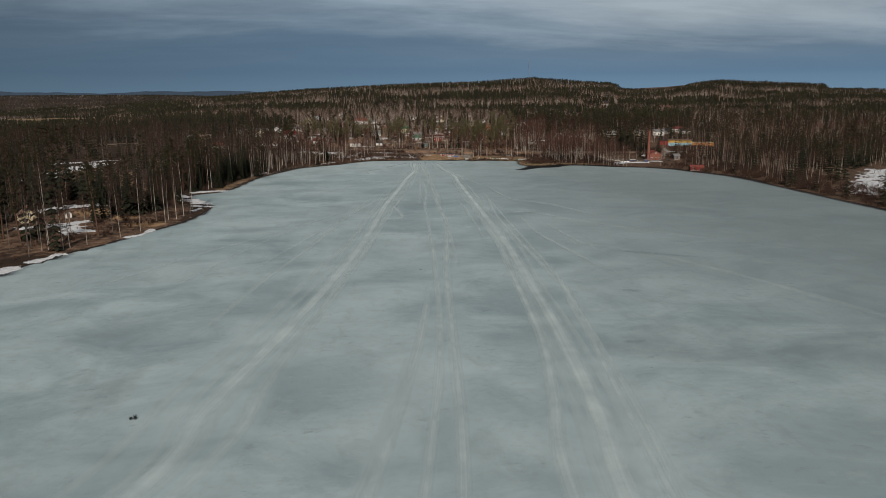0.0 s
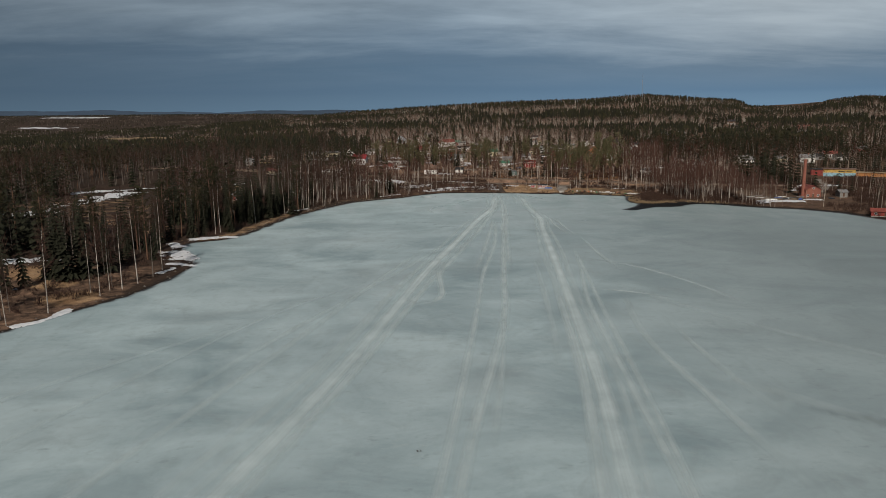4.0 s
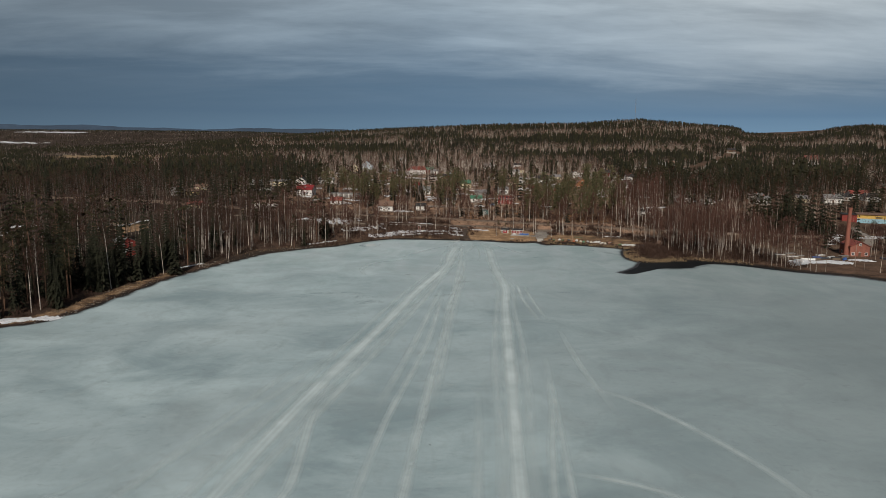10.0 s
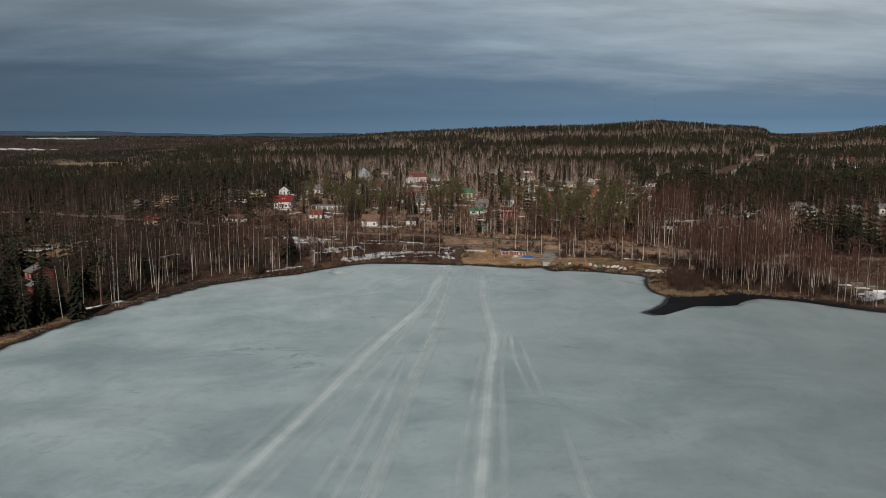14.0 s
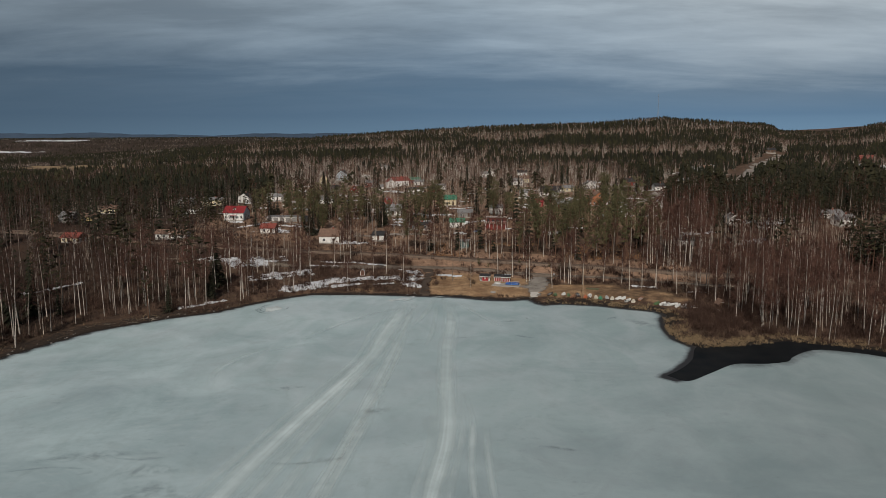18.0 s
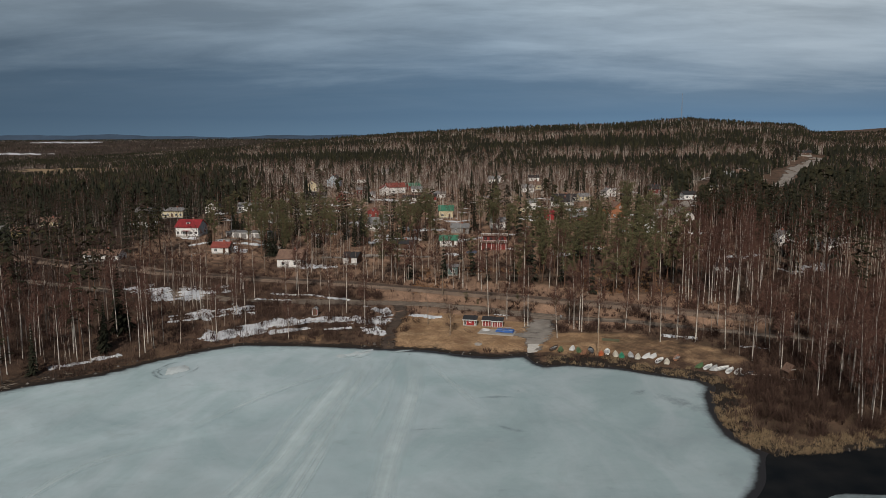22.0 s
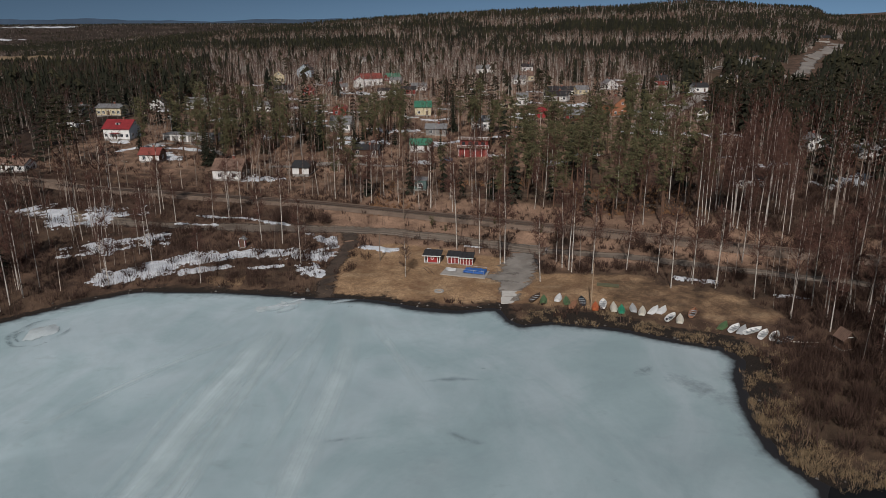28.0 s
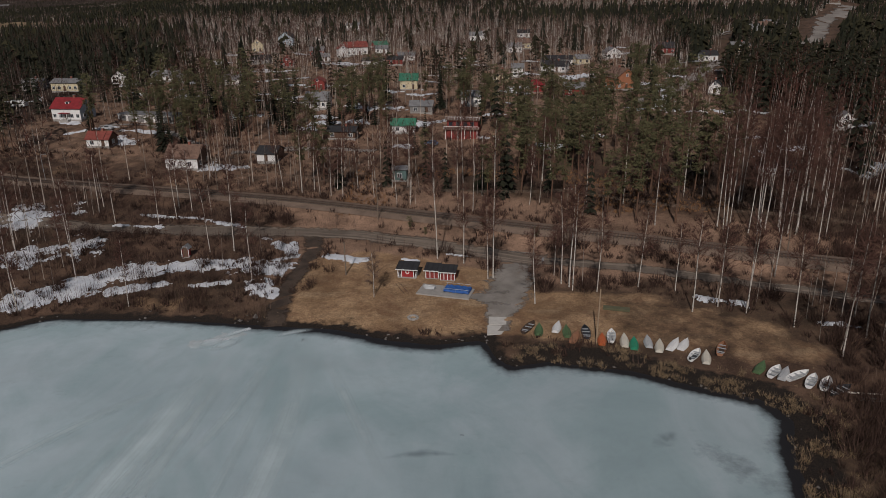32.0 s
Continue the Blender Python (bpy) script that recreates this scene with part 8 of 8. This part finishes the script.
def hull_bm(length=4.3, beam=1.45, depth=0.5, thick=0.035, stern=0.72):
    """An open hull with a pointed bow and a transom; the bow points along +y, the gunwale at depth."""
    bm = bmesh.new()
    ns, nc = 11, 9
    outer = []
    for i in range(ns):
        s = i / (ns - 1)
        wdt = beam / 2 * ((stern + (1 - stern) * math.sin(min(1, s / 0.45) * math.pi / 2)) if s < 0.45 else max(0.02, (1 - ((s - 0.45) / 0.55) ** 2.3)))
        sheer = depth + 0.16 * s ** 2.2
        keel = 0.03 + 0.30 * max(0, s - 0.75) ** 1.5
        row = []
        for j in range(nc):
            u = -1 + 2 * j / (nc - 1)
            a = abs(u)
            row.append(bm.verts.new((math.copysign(wdt * (a ** 0.62), u) if a else 0, -length / 2 + length * s, keel + (sheer - keel) * a ** 2.2)))
        outer.append(row)
    for i in range(ns - 1):
        for j in range(nc - 1):
            bm.faces.new((outer[i][j], outer[i][j + 1], outer[i + 1][j + 1], outer[i + 1][j]))
    bm.faces.new(outer[0][::-1])
    bmesh.ops.recalc_face_normals(bm, faces=bm.faces[:])
    bmesh.ops.solidify(bm, geom=bm.faces[:], thickness=thick)
    return bm


def boat(x, y, yaw, mat, upright, label, length=4.3, inside=None, tilt=0, motor=False):
    z = gz(x, y)
    yaw = yaw * 0.6 - math.degrees(math.atan2(x - 107, y - 454))
    t = thing("rowing_boat", label, "boat", None, "boats on the shore")
    hull = part("hull", hull_bm(length), mat, t)
    me = hull.data
    if upright:
        t.matrix_basis = pose(x, y, z + 0.03, 0, tilt, yaw)
        fl = box_bm(-0.42, -length * 0.36, 0.10, 0.42, length * 0.22, 0.13)
        part("floorboard", fl, inside or B_INNER, t)
        for s, wd in ((-0.30, 0.62), (-0.02, 0.66), (0.22, 0.55)):
            part("thwart", box_bm(-wd, length * s - 0.13, 0.36, wd, length * s + 0.13, 0.40), B_SEAT, t)
        part("stern_seat", box_bm(-0.46, -length * 0.485, 0.34, 0.46, -length * 0.40, 0.39), B_SEAT, t)
        if motor:
            part("outboard_cowl", box_bm(-0.16, -length / 2 - 0.30, 0.42, 0.16, -length / 2 - 0.04, 0.80, 0.05), M_BLACKISH, t)
    else:
        t.matrix_basis = pose(x, y, z + 0.60, 0, 180 + tilt, yaw)
        part("keel", box_bm(-0.03, -length * 0.47, -0.03, 0.03, length * 0.36, 0.035), mat, t)
        for px in (-0.32, 0.32):
            part("bilge_runner", box_bm(px - 0.025, -length * 0.38, 0.055, px + 0.025, length * 0.2, 0.10), mat, t)
    return t


skiff = thing("dinghy", "small silver-grey dinghy upturned on the concrete pad", "boat", pose(102.6, 574.5, gz(105.6, 573.2) + 0.72, 0, 180, 68))
part("hull", hull_bm(2.3, 1.15, 0.5), B_GREY, skiff)
part("keel", box_bm(-0.03, -1.08, -0.03, 0.03, 0.8, 0.035), B_WHITE, skiff)
BOATS = [(119.2, 559.0, -38, B_BROWN, True, "old dark tarred wooden rowing boat", B_BROWN), (120.7, 558.2, -2, B_OLIVE, False, "upturned dull green rowing boat", None),
         (123.7, 558.9, -14, B_WHITE, False, "small upturned white rowing boat", None), (125.1, 557.5, 10, B_OLIVE, False, "dark green upturned boat under old netting", None),
         (126.1, 555.8, -24, B_RUST, False, "faded orange upturned rowing boat", None), (128.0, 557.0, 12, B_DARK, True, "black open rowing boat", B_DARK),
         (130.2, 554.9, 4, B_ORANGE, False, "bright orange upturned rowing boat", None), (131.8, 555.7, 2, B_WHITE, True, "white open rowing boat with blue-grey thwarts", None),
         (133.6, 554.6, 8, B_CREAM, False, "cream upturned rowing boat", None), (134.9, 553.7, 6, B_GREEN, False, "green upturned rowing boat", None),
         (137.2, 554.2, 14, B_GREY, False, "light grey upturned rowing boat", None), (138.6, 553.0, 2, B_CREAM, False, "off-white upturned rowing boat", None),
         (140.9, 553.4, -26, B_WHITE, False, "white upturned rowing boat with a square stern", None), (142.5, 553.4, -22, B_WHITE, False, "white upturned dinghy on the grass", None),
         (143.2, 550.2, -26, B_WHITE, True, "white open motor boat with an outboard", B_DARK), (144.7, 549.7, 6, B_CREAM, False, "off-white upturned rowing boat with a grey keel", None),
         (147.8, 552.0, -8, B_RUST, True, "small weathered red-brown rowing boat", B_BROWN), (151.5, 546.6, -20, B_OLIVE, False, "green upturned rowing boat with a pale keel", None),
         (153.0, 545.2, -24, B_WHITE, True, "white open rowing boat with grey thwarts", None), (154.2, 544.8, -14, B_GREY, False, "grey-white upturned dinghy on the grass", None),
         (155.8, 544.0, -52, B_WHITE, True, "white open rowing boat lying askew", None), (157.0, 542.5, -12, B_WHITE, True, "white open rowing boat with pale grey seats", None),
         (158.6, 541.7, -10, B_WHITE, True, "white open rowing boat with a dark inside", B_DARK), (159.7, 540.0, -52, B_DARK, True, "dark grey rowing boat among the reeds", B_DARK)]
for i, (bx, by, byaw, bm_, upr, lab, ins) in enumerate(BOATS):
    boat(bx, by, byaw, bm_, upr, lab, (4.4, 4.1, 3.9, 4.2)[i % 4], ins, ((i * 37) % 7) - 3, i == 14)
ju = thing("jetty", "short grey plank jetty in the reeds", "jetty", pose(164.5, 537.8, 0.55, 0, 0, -8))
for i in range(16):
    part("plank", box_bm(-3.2 + 0.4 * i, -0.45, 0, -2.84 + 0.4 * i, 0.45, 0.06), M_GREYB, ju)
for px in (-3.0, 0, 3.0):
    part("post", rod_bm((px, 0.3, -1.2), (px, 0.3, -0.003), 0.07, 0.07, 6), M_POLE, ju)
house(167.9, 537, 12, 2.1, 2.1, 2.0, 1.3, M_BROWN, R_BROWN, "small weathered brown hut in the shore thicket", front="gable", windows=1, side_windows=0, chimney=False, over=0.25, name="hut")
fallen = bmesh.new()
for i in range(6):
    bmesh.ops.create_cone(fallen, cap_ends=True, segments=7, radius1=0.13 - 0.008 * i, radius2=0.122 - 0.008 * i, depth=0.72, matrix=pose(0.7 * i - 1.8, 0.04 * math.sin(2 * i), 0, 0, 90, 0))
fallen_log = tagged(part("fallen_log", fallen, M_BIRCH), "pale fallen birch log lying beside the thicket", "log")
fallen_log.matrix_basis = pose(162.4, 538.8, gz(162.4, 538.8) + 0.42, 0, -3, -13)


# ---- a parked car and yard clutter ----
def car(x, y, yaw, paint, label):
    t = thing("car", label, "car", pose(x, y, gz(x, y), 0, 0, yaw), "parked cars")
    prof = [(-2.1, 0.35), (2.1, 0.35), (2.12, 0.75), (1.25, 0.92), (0.6, 1.42), (-1.1, 1.44), (-1.75, 0.95), (-2.12, 0.85)]
    bm = bmesh.new()
    A = [bm.verts.new((-0.82, p[0], p[1])) for p in prof]
    B = [bm.verts.new((0.82, p[0], p[1])) for p in prof]
    n = len(prof)
    for i in range(n):
        bm.faces.new((A[i], A[(i + 1) % n], B[(i + 1) % n], B[i]))
    bm.faces.new(A[::-1])
    bm.faces.new(B)
    bmesh.ops.recalc_face_normals(bm, faces=bm.faces[:])
    bmesh.ops.bevel(bm, geom=bm.edges[:], offset=0.06, segments=2, affect="EDGES")
    part("body", bm, paint, t)
    for sx in (-1, 1):
        part("side_glass", box_bm(sx * 0.825 - 0.01, -1.2, 0.95, sx * 0.825 + 0.01, 0.7, 1.33), M_GLASS, t)
    ws = bmesh.new()
    ws.faces.new([ws.verts.new(v) for v in ((-0.66, 1.19, 0.985), (0.66, 1.19, 0.985), (0.6, 0.68, 1.40), (-0.6, 0.68, 1.40))])
    part("windscreen", ws, M_GLASS, t)
    for sx in (-0.8, 0.8):
        for sy in (-1.3, 1.3):
            wh = part("wheel", rod_bm((sx - 0.1, sy, 0.31), (sx + 0.1, sy, 0.31), 0.31, 0.31, 14), M_BLACKISH, t)
            part("hub", rod_bm((sx - 0.11, sy, 0.31), (sx + 0.11, sy, 0.31), 0.17, 0.17, 10), M_METAL, wh)
        part("headlight", box_bm(sx - 0.2, 2.09, 0.6, sx + 0.2, 2.14, 0.74), M_WHITETRIM, t)
    return t


car(-72.5, 506, 60, painted("red_car_paint", (0.42, 0.02, 0.03), 0.25, 0.05), "small bright red car parked by the red house")
car(100.5, 673.0, 80, painted("blue_car_paint", (0.10, 0.14, 0.22), 0.25, 0.05), "dark blue car parked below the lodge")
car(-9, 694, 75, painted("silver_car_paint", (0.45, 0.46, 0.47), 0.25, 0.05), "silver car parked in the village yard")
for i, (jx, jy, jl, jm, lab) in enumerate(((222, 503, 5.5, B_WHITE, "white covered boat on the scrap yard"), (229, 505, 6, B_DARK, "dark covered boat on the scrap yard"), (234, 507, 5, B_GREY, "grey covered boat beside the workshop"), (238, 503, 4.5, M_TARP, "blue covered boat beside the workshop"),
                                           (217, 499, 5, B_WHITE, "white upturned boat on the yard"), (256, 503, 5, B_DARK, "dark covered boat near the brick workshop"))):
    t = thing("covered_boat", lab, "boat", pose(jx, jy, gz(jx, jy) + 0.8, 0, 180, 70 + 23 * i), "boats on the yard")
    part("cover", hull_bm(jl, 1.9, 0.75), jm, t)
cv = thing("caravan", "white caravan parked at the wood's edge", "caravan", pose(-60.5, 733, gz(-60.5, 733), 0, 0, -6))
part("body", box_bm(-3, -1.1, 0.45, 3, 1.1, 2.6, 0.15), B_WHITE, cv)
for px in (-1.7, 1.2):
    part("pane", box_bm(px - 0.5, -1.14, 1.3, px + 0.5, -1.103, 1.95), M_GLASS, cv)
for px in (-0.4, 0.4):
    part("wheel", rod_bm((px, -1.0, 0.33), (px, -0.8, 0.33), 0.33, 0.33, 12), M_BLACKISH, cv)


# ---- undergrowth, reeds and stones ----
rng = np.random.default_rng(21)


def shrub(n, h, spread, wid):
    s = Soup()
    for _ in range(n):
        az, r = rng.uniform(0, 6.28), spread * math.sqrt(rng.uniform(0, 1))
        d = (math.cos(az) * rng.uniform(0.1, 0.8), math.sin(az) * rng.uniform(0.1, 0.8), rng.uniform(0.7, 1.6))
        s.add(sliver((math.cos(az) * r * 0.6, math.sin(az) * r * 0.6, rng.uniform(-0.1, 0.35 * h)), d, h * rng.uniform(0.45, 0.9), wid * rng.uniform(0.6, 1.4)))
    return s.done()


def strew(name, label, category, protos, xy, lo, hi, mat, kind="stuff"):
    before = set(bpy.data.objects.keys())
    scatter(name, label, protos, xy, np.random.default_rng(len(xy) + 1).uniform(lo, hi, len(xy)), [mat])
    for key in set(bpy.data.objects.keys()) - before:
        bpy.data.objects[key]["category"] = category


def pick(n, x0, x1, y0, y1, keep, gen):
    xy = np.stack([gen.uniform(x0, x1, n), gen.uniform(y0, y1, n)], 1)
    return xy[keep(xy[:, 0], xy[:, 1])]


g = np.random.default_rng(8)
BRUSH = [shrub(16, 1.5, 0.9, 0.13) for _ in range(6)]
TALL = [shrub(66, 3.6, 2.1, 0.08) for _ in range(6)]


def wild(x, y):
    xy = np.stack([x, y], 1)
    return (land(x, y) > np.where(x < 2, 7.5, 1.2)) & ~inside(x, y, [(274, 304), (300, 296), (390, 390), (360, 424), (300, 385)]) & ((x - 52.6) ** 2 + (y - 588) ** 2 > 16) & ((x - 150) ** 2 + (y - 547) ** 2 > 100) & (seg_dist(x, y, RAIL) > 3.6) & (seg_dist(x, y, ROAD) > 3.0) & ~inside(x, y, LAWN) & ~((x > 209) & (x < 262) & (y > 478) & (y < 545)) & (seg_dist(x, y, [(121, 592), (114, 559)]) > 5) & (seg_dist(x, y, [(77, 602), (77, 562)]) > 3)


clumpy = lambda x, y: waves(x, y, 0.09, 0.7) + g.normal(0, 0.7, len(x)) > 0.15
strew("undergrowth", "low brown brushwood and dead stalks over the forest floor", "brushwood", BRUSH, pick(22000, -75, 235, 500, 680, lambda x, y: wild(x, y) & clumpy(x, y), g), 0.5, 1.25, M_BRUSH)
strew("undergrowth", "sparse brushwood on the western shore", "brushwood", BRUSH, pick(5000, -150, -20, 230, 560, lambda x, y: wild(x, y) & (land(x, y) < 60) & clumpy(x, y), g), 0.5, 1.2, M_BRUSH)
strew("undergrowth", "brushwood through the village gardens", "brushwood", BRUSH, pick(7000, -110, 260, 680, 900, lambda x, y: clumpy(x, y) & (waves(x, y, 0.05, 2) > -0.3), g), 0.6, 1.6, M_BRUSH)
# tall bare thickets: by the reed point, beside the railway, round the lawn
TH = pick(6800, 20, 262, 480, 640, lambda x, y: wild(x, y) & ((((x > 153) & (x < 200) & (y > 506) & (y < 560) & (land(x, y) > 3.5)) & (g.uniform(0, 1, len(x)) < 0.9)) |
          ((x > 123) & (x < 200) & (y > 566) & (y < 600) & (waves(x, y, 0.2, 1) > 0.25)) | ((x > 22) & (x < 112) & (np.abs(seg_dist(x, y, ROAD) - 8) < 4.5) & (y > 600) & (waves(x, y, 0.13, 3) > np.interp(x, [40, 56], [0.0, 0.75]))) |
          ((x > 180) & (x < 262) & (g.uniform(0, 1, len(x)) < 0.6)) | ((x > 30) & (x < 70) & (y < 592) & (y > 570) & (g.uniform(0, 1, len(x)) < 0.22))), g)
strew("thicket", "tall bare brown thicket of alder and willow", "bushes", TALL, TH, 0.5, 1.05, M_BRUSH)
strew("thicket", "brown bare thicket on the eastern shore", "bushes", TALL, pick(2600, 236, 330, 150, 500, lambda x, y: wild(x, y) & (land(x, y) < 50), g), 0.6, 1.2, M_BRUSH)
strew("thicket", "bare thicket round the brick workshop", "bushes", TALL, pick(900, 256, 335, 486, 600, lambda x, y: wild(x, y) & (seg_dist(x, y, [(264, 530), (285, 560), (300, 600)]) > 4) & (np.hypot(x - 264.5, y - 506) > 5) & (np.hypot(x - 322, y - 616) > 20), g), 0.6, 1.2, M_BRUSH)
strew("thicket", "brown leafless saplings on the western shore", "bushes", TALL, pick(700, -130, -20, 230, 560, lambda x, y: wild(x, y) & (land(x, y) < 40), g), 0.5, 1.1, M_BRUSH)

# bushes by the huts, the drive and the lane
BUSHES = np.array([(103.5, 590.5), (106, 591.5), (110.5, 589.5), (115.2, 584.5), (113.6, 583.5), (125, 579.5), (127.5, 578.5), (130, 578), (132.5, 577.5), (135, 576.5), (123.5, 576), (75, 590), (74, 584), (80.6, 590), (80.8, 583), (74.2, 577), (80, 575), (138, 575.5), (142, 574)])
strew("thicket", "bare brown bushes round the huts and the gravel drive", "bushes", TALL, np.repeat(BUSHES, 3, 0) + g.normal(0, 0.9, (len(BUSHES) * 3, 2)), 0.4, 0.8, M_BRUSH)
SAPLING = []
for _ in range(6):
    sp_ = Soup()
    for _ in range(9):
        az, rr = rng.uniform(0, 6.28), rng.uniform(0, 1.6)
        sp_.add(sliver((math.cos(az) * rr, math.sin(az) * rr, -0.1), (rng.normal(0, 0.12), rng.normal(0, 0.12), 1), rng.uniform(1.6, 3.8), rng.uniform(0.05, 0.09)))
    SAPLING.append(sp_.done())
strew("saplings", "thin upright leafless saplings over the shore strip", "saplings", SAPLING, pick(5200, -60, 235, 500, 650, lambda x, y: wild(x, y) & (waves(x, y, 0.11, 2.4) + g.normal(0, 0.6, len(x)) > 0.1), g), 0.6, 1.2, M_SHOOT)
strew("saplings", "dense thin leafless shoots on the snowy western strip", "saplings", SAPLING, pick(5200, -40, 76, 535, 640, lambda x, y: wild(x, y) & (waves(x, y, 0.15, 0.4) + g.normal(0, 0.6, len(x)) > -0.1), g), 0.5, 1.1, M_BRUSH)
REED = [shrub(26, 1.15, 0.75, 0.036) for _ in range(6)]
strew("reeds", "dry golden reeds along the thawing shore", "reeds", REED, pick(13000, 112, 163, 498, 560, lambda x, y: (land(x, y) > -0.7) & (land(x, y) < 6.2) & (x > 113.5) & ((x > 118) | (y < 553)) & (waves(x, y, 0.5, 1.4) + 0.5 * waves(x, y, 1.3, 0.4) + g.normal(0, 0.35, len(x)) > 0.45), g), 0.45, 0.95, M_REED)
strew("reeds", "dry golden reed bank beside the black water", "reeds", REED, pick(5000, 143, 196, 494, 520, lambda x, y: (land(x, y) > -0.6) & (land(x, y) < 5.0) & (waves(x, y, 0.4, 2.2) + g.normal(0, 0.5, len(x)) > 0.0) & (g.uniform(0, 1, len(x)) < np.interp(x, [145, 165, 196], [0.95, 0.8, 0.12])), g), 0.6, 1.2, M_REED)
strew("shore_grass", "strip of dry yellow grass behind the ice edge", "grass", REED, pick(9000, -75, 112, 330, 572, lambda x, y: (np.abs(land(x, y) - 2.2) < 1.6) & (x < 78) & (waves(x, y, 0.21, 0.6) > -0.2) & ((x > 8) | (waves(x, y, 0.4, 1.6) > 0.9)), g), 0.3, 0.6, M_REED)
strew("reeds", "flattened tan reed bank on the western shore", "reeds", REED, pick(9000, -80, 2, 390, 560, lambda x, y: (land(x, y) > 1.0) & (land(x, y) < 7.5) & (waves(x, y, 0.3, 1.1) + g.normal(0, 0.5, len(x)) > np.interp(y, [390, 470, 490, 560], [-0.4, -0.2, 0.7, 0.9])), g), 0.25, 0.55, M_REED)
DRIFT = []
for _ in range(5):
    sp_ = Soup()
    for _ in range(8):
        az = rng.uniform(0, 6.28)
        sp_.add(sliver((rng.normal(0, 0.5), rng.normal(0, 0.5), 0.06), (math.cos(az), math.sin(az), 0.08), rng.uniform(0.5, 1.8), rng.uniform(0.06, 0.12)))
    DRIFT.append(sp_.done())
M_DRIFT = two_tone("bleached_driftwood", (0.16, 0.135, 0.11), (0.42, 0.37, 0.31))
strew("driftwood", "bleached sticks washed up along the western bank", "driftwood", DRIFT, pick(2600, -80, 6, 395, 562, lambda x, y: (land(x, y) > 0.8) & (land(x, y) < 6.0) & (waves(x, y, 0.23, 0.5) + g.normal(0, 0.5, len(x)) > 0.35), g), 0.5, 1.2, M_DRIFT)
strew("lawn_tufts", "dead tufts of grass over the trodden lawn", "grass", REED, pick(3000, 76, 165, 540, 594, lambda x, y: inside(x, y, LAWN) & (land(x, y) > 2), g), 0.08, 0.22, M_REED)
strew("leaf_tufts", "russet dead grass under the birches beyond the railway", "grass", BRUSH, pick(2600, 80, 175, 612, 650, lambda x, y: wild(x, y) & (waves(x, y, 0.08, 1.9) > 0.1), g), 0.3, 0.7, M_DRYLEAF)


def rock():
    V = np.array([(1, 0, 0), (0, 1, 0), (-1, 0, 0), (0, -1, 0), (0, 0, 0.7), (0, 0, -0.6), (0.7, 0.7, 0.3), (-0.7, 0.6, 0.25)], float) * rng.uniform(0.6, 1.2, (8, 1))
    return V, np.array([(0, 6, 4), (6, 1, 4), (1, 7, 4), (7, 2, 4), (2, 3, 4), (3, 0, 4), (6, 0, 5), (1, 6, 5), (7, 1, 5), (2, 7, 5), (3, 2, 5), (0, 3, 5)]), np.zeros(12, int)


M_STONE = two_tone("shore_stone", (0.09, 0.082, 0.075), (0.20, 0.185, 0.17))
strew("shore_stones", "dark stones and driftwood along the waterline", "stones", [rock() for _ in range(6)], pick(9000, -95, 112, 230, 570, lambda x, y: (land(x, y) > -0.4) & (land(x, y) < 2.6) & (waves(x, y, 0.17, 0.9) > -0.5) & (x < 76), g), 0.12, 0.5, M_STONE)
strew("shore_stones", "stones at the edge of the beach and reed point", "stones", [rock() for _ in range(6)], pick(2500, 76, 200, 495, 562, lambda x, y: (land(x, y) > -0.3) & (land(x, y) < 1.2), g), 0.08, 0.3, M_STONE)
# frozen-in scraps of brushwood on the ice
for i, (tx, ty, k_) in enumerate(((-32.3, 114.6, 1.0), (66.5, 317.7, 0.5), (5.8, 294.5, 0.5), (27.7, 206.5, 0.6), (83, 557, 0.7), (108, 531, 0.35), (55, 318, 0.35), (60, 120, 0.3), (96, 100, 0.35), (112, 170, 0.3))):
    V, Fc, _ = shrub(60, 1.3, 1.0, 0.17) if i == 0 else shrub(30, 0.8, 1.1, 0.10)
    V = V * k_
    V[:, 2] = np.abs(V[:, 2]) * 0.35 + 0.01
    tagged(new("twig_heap", mesh_np("twig_heap", V, Fc, [M_BLACKISH if i == 0 else M_BRUSH])), "dark scrap of brushwood frozen on the ice", "twigs", "scraps on the ice").matrix_basis = pose(tx, ty, 0.0)
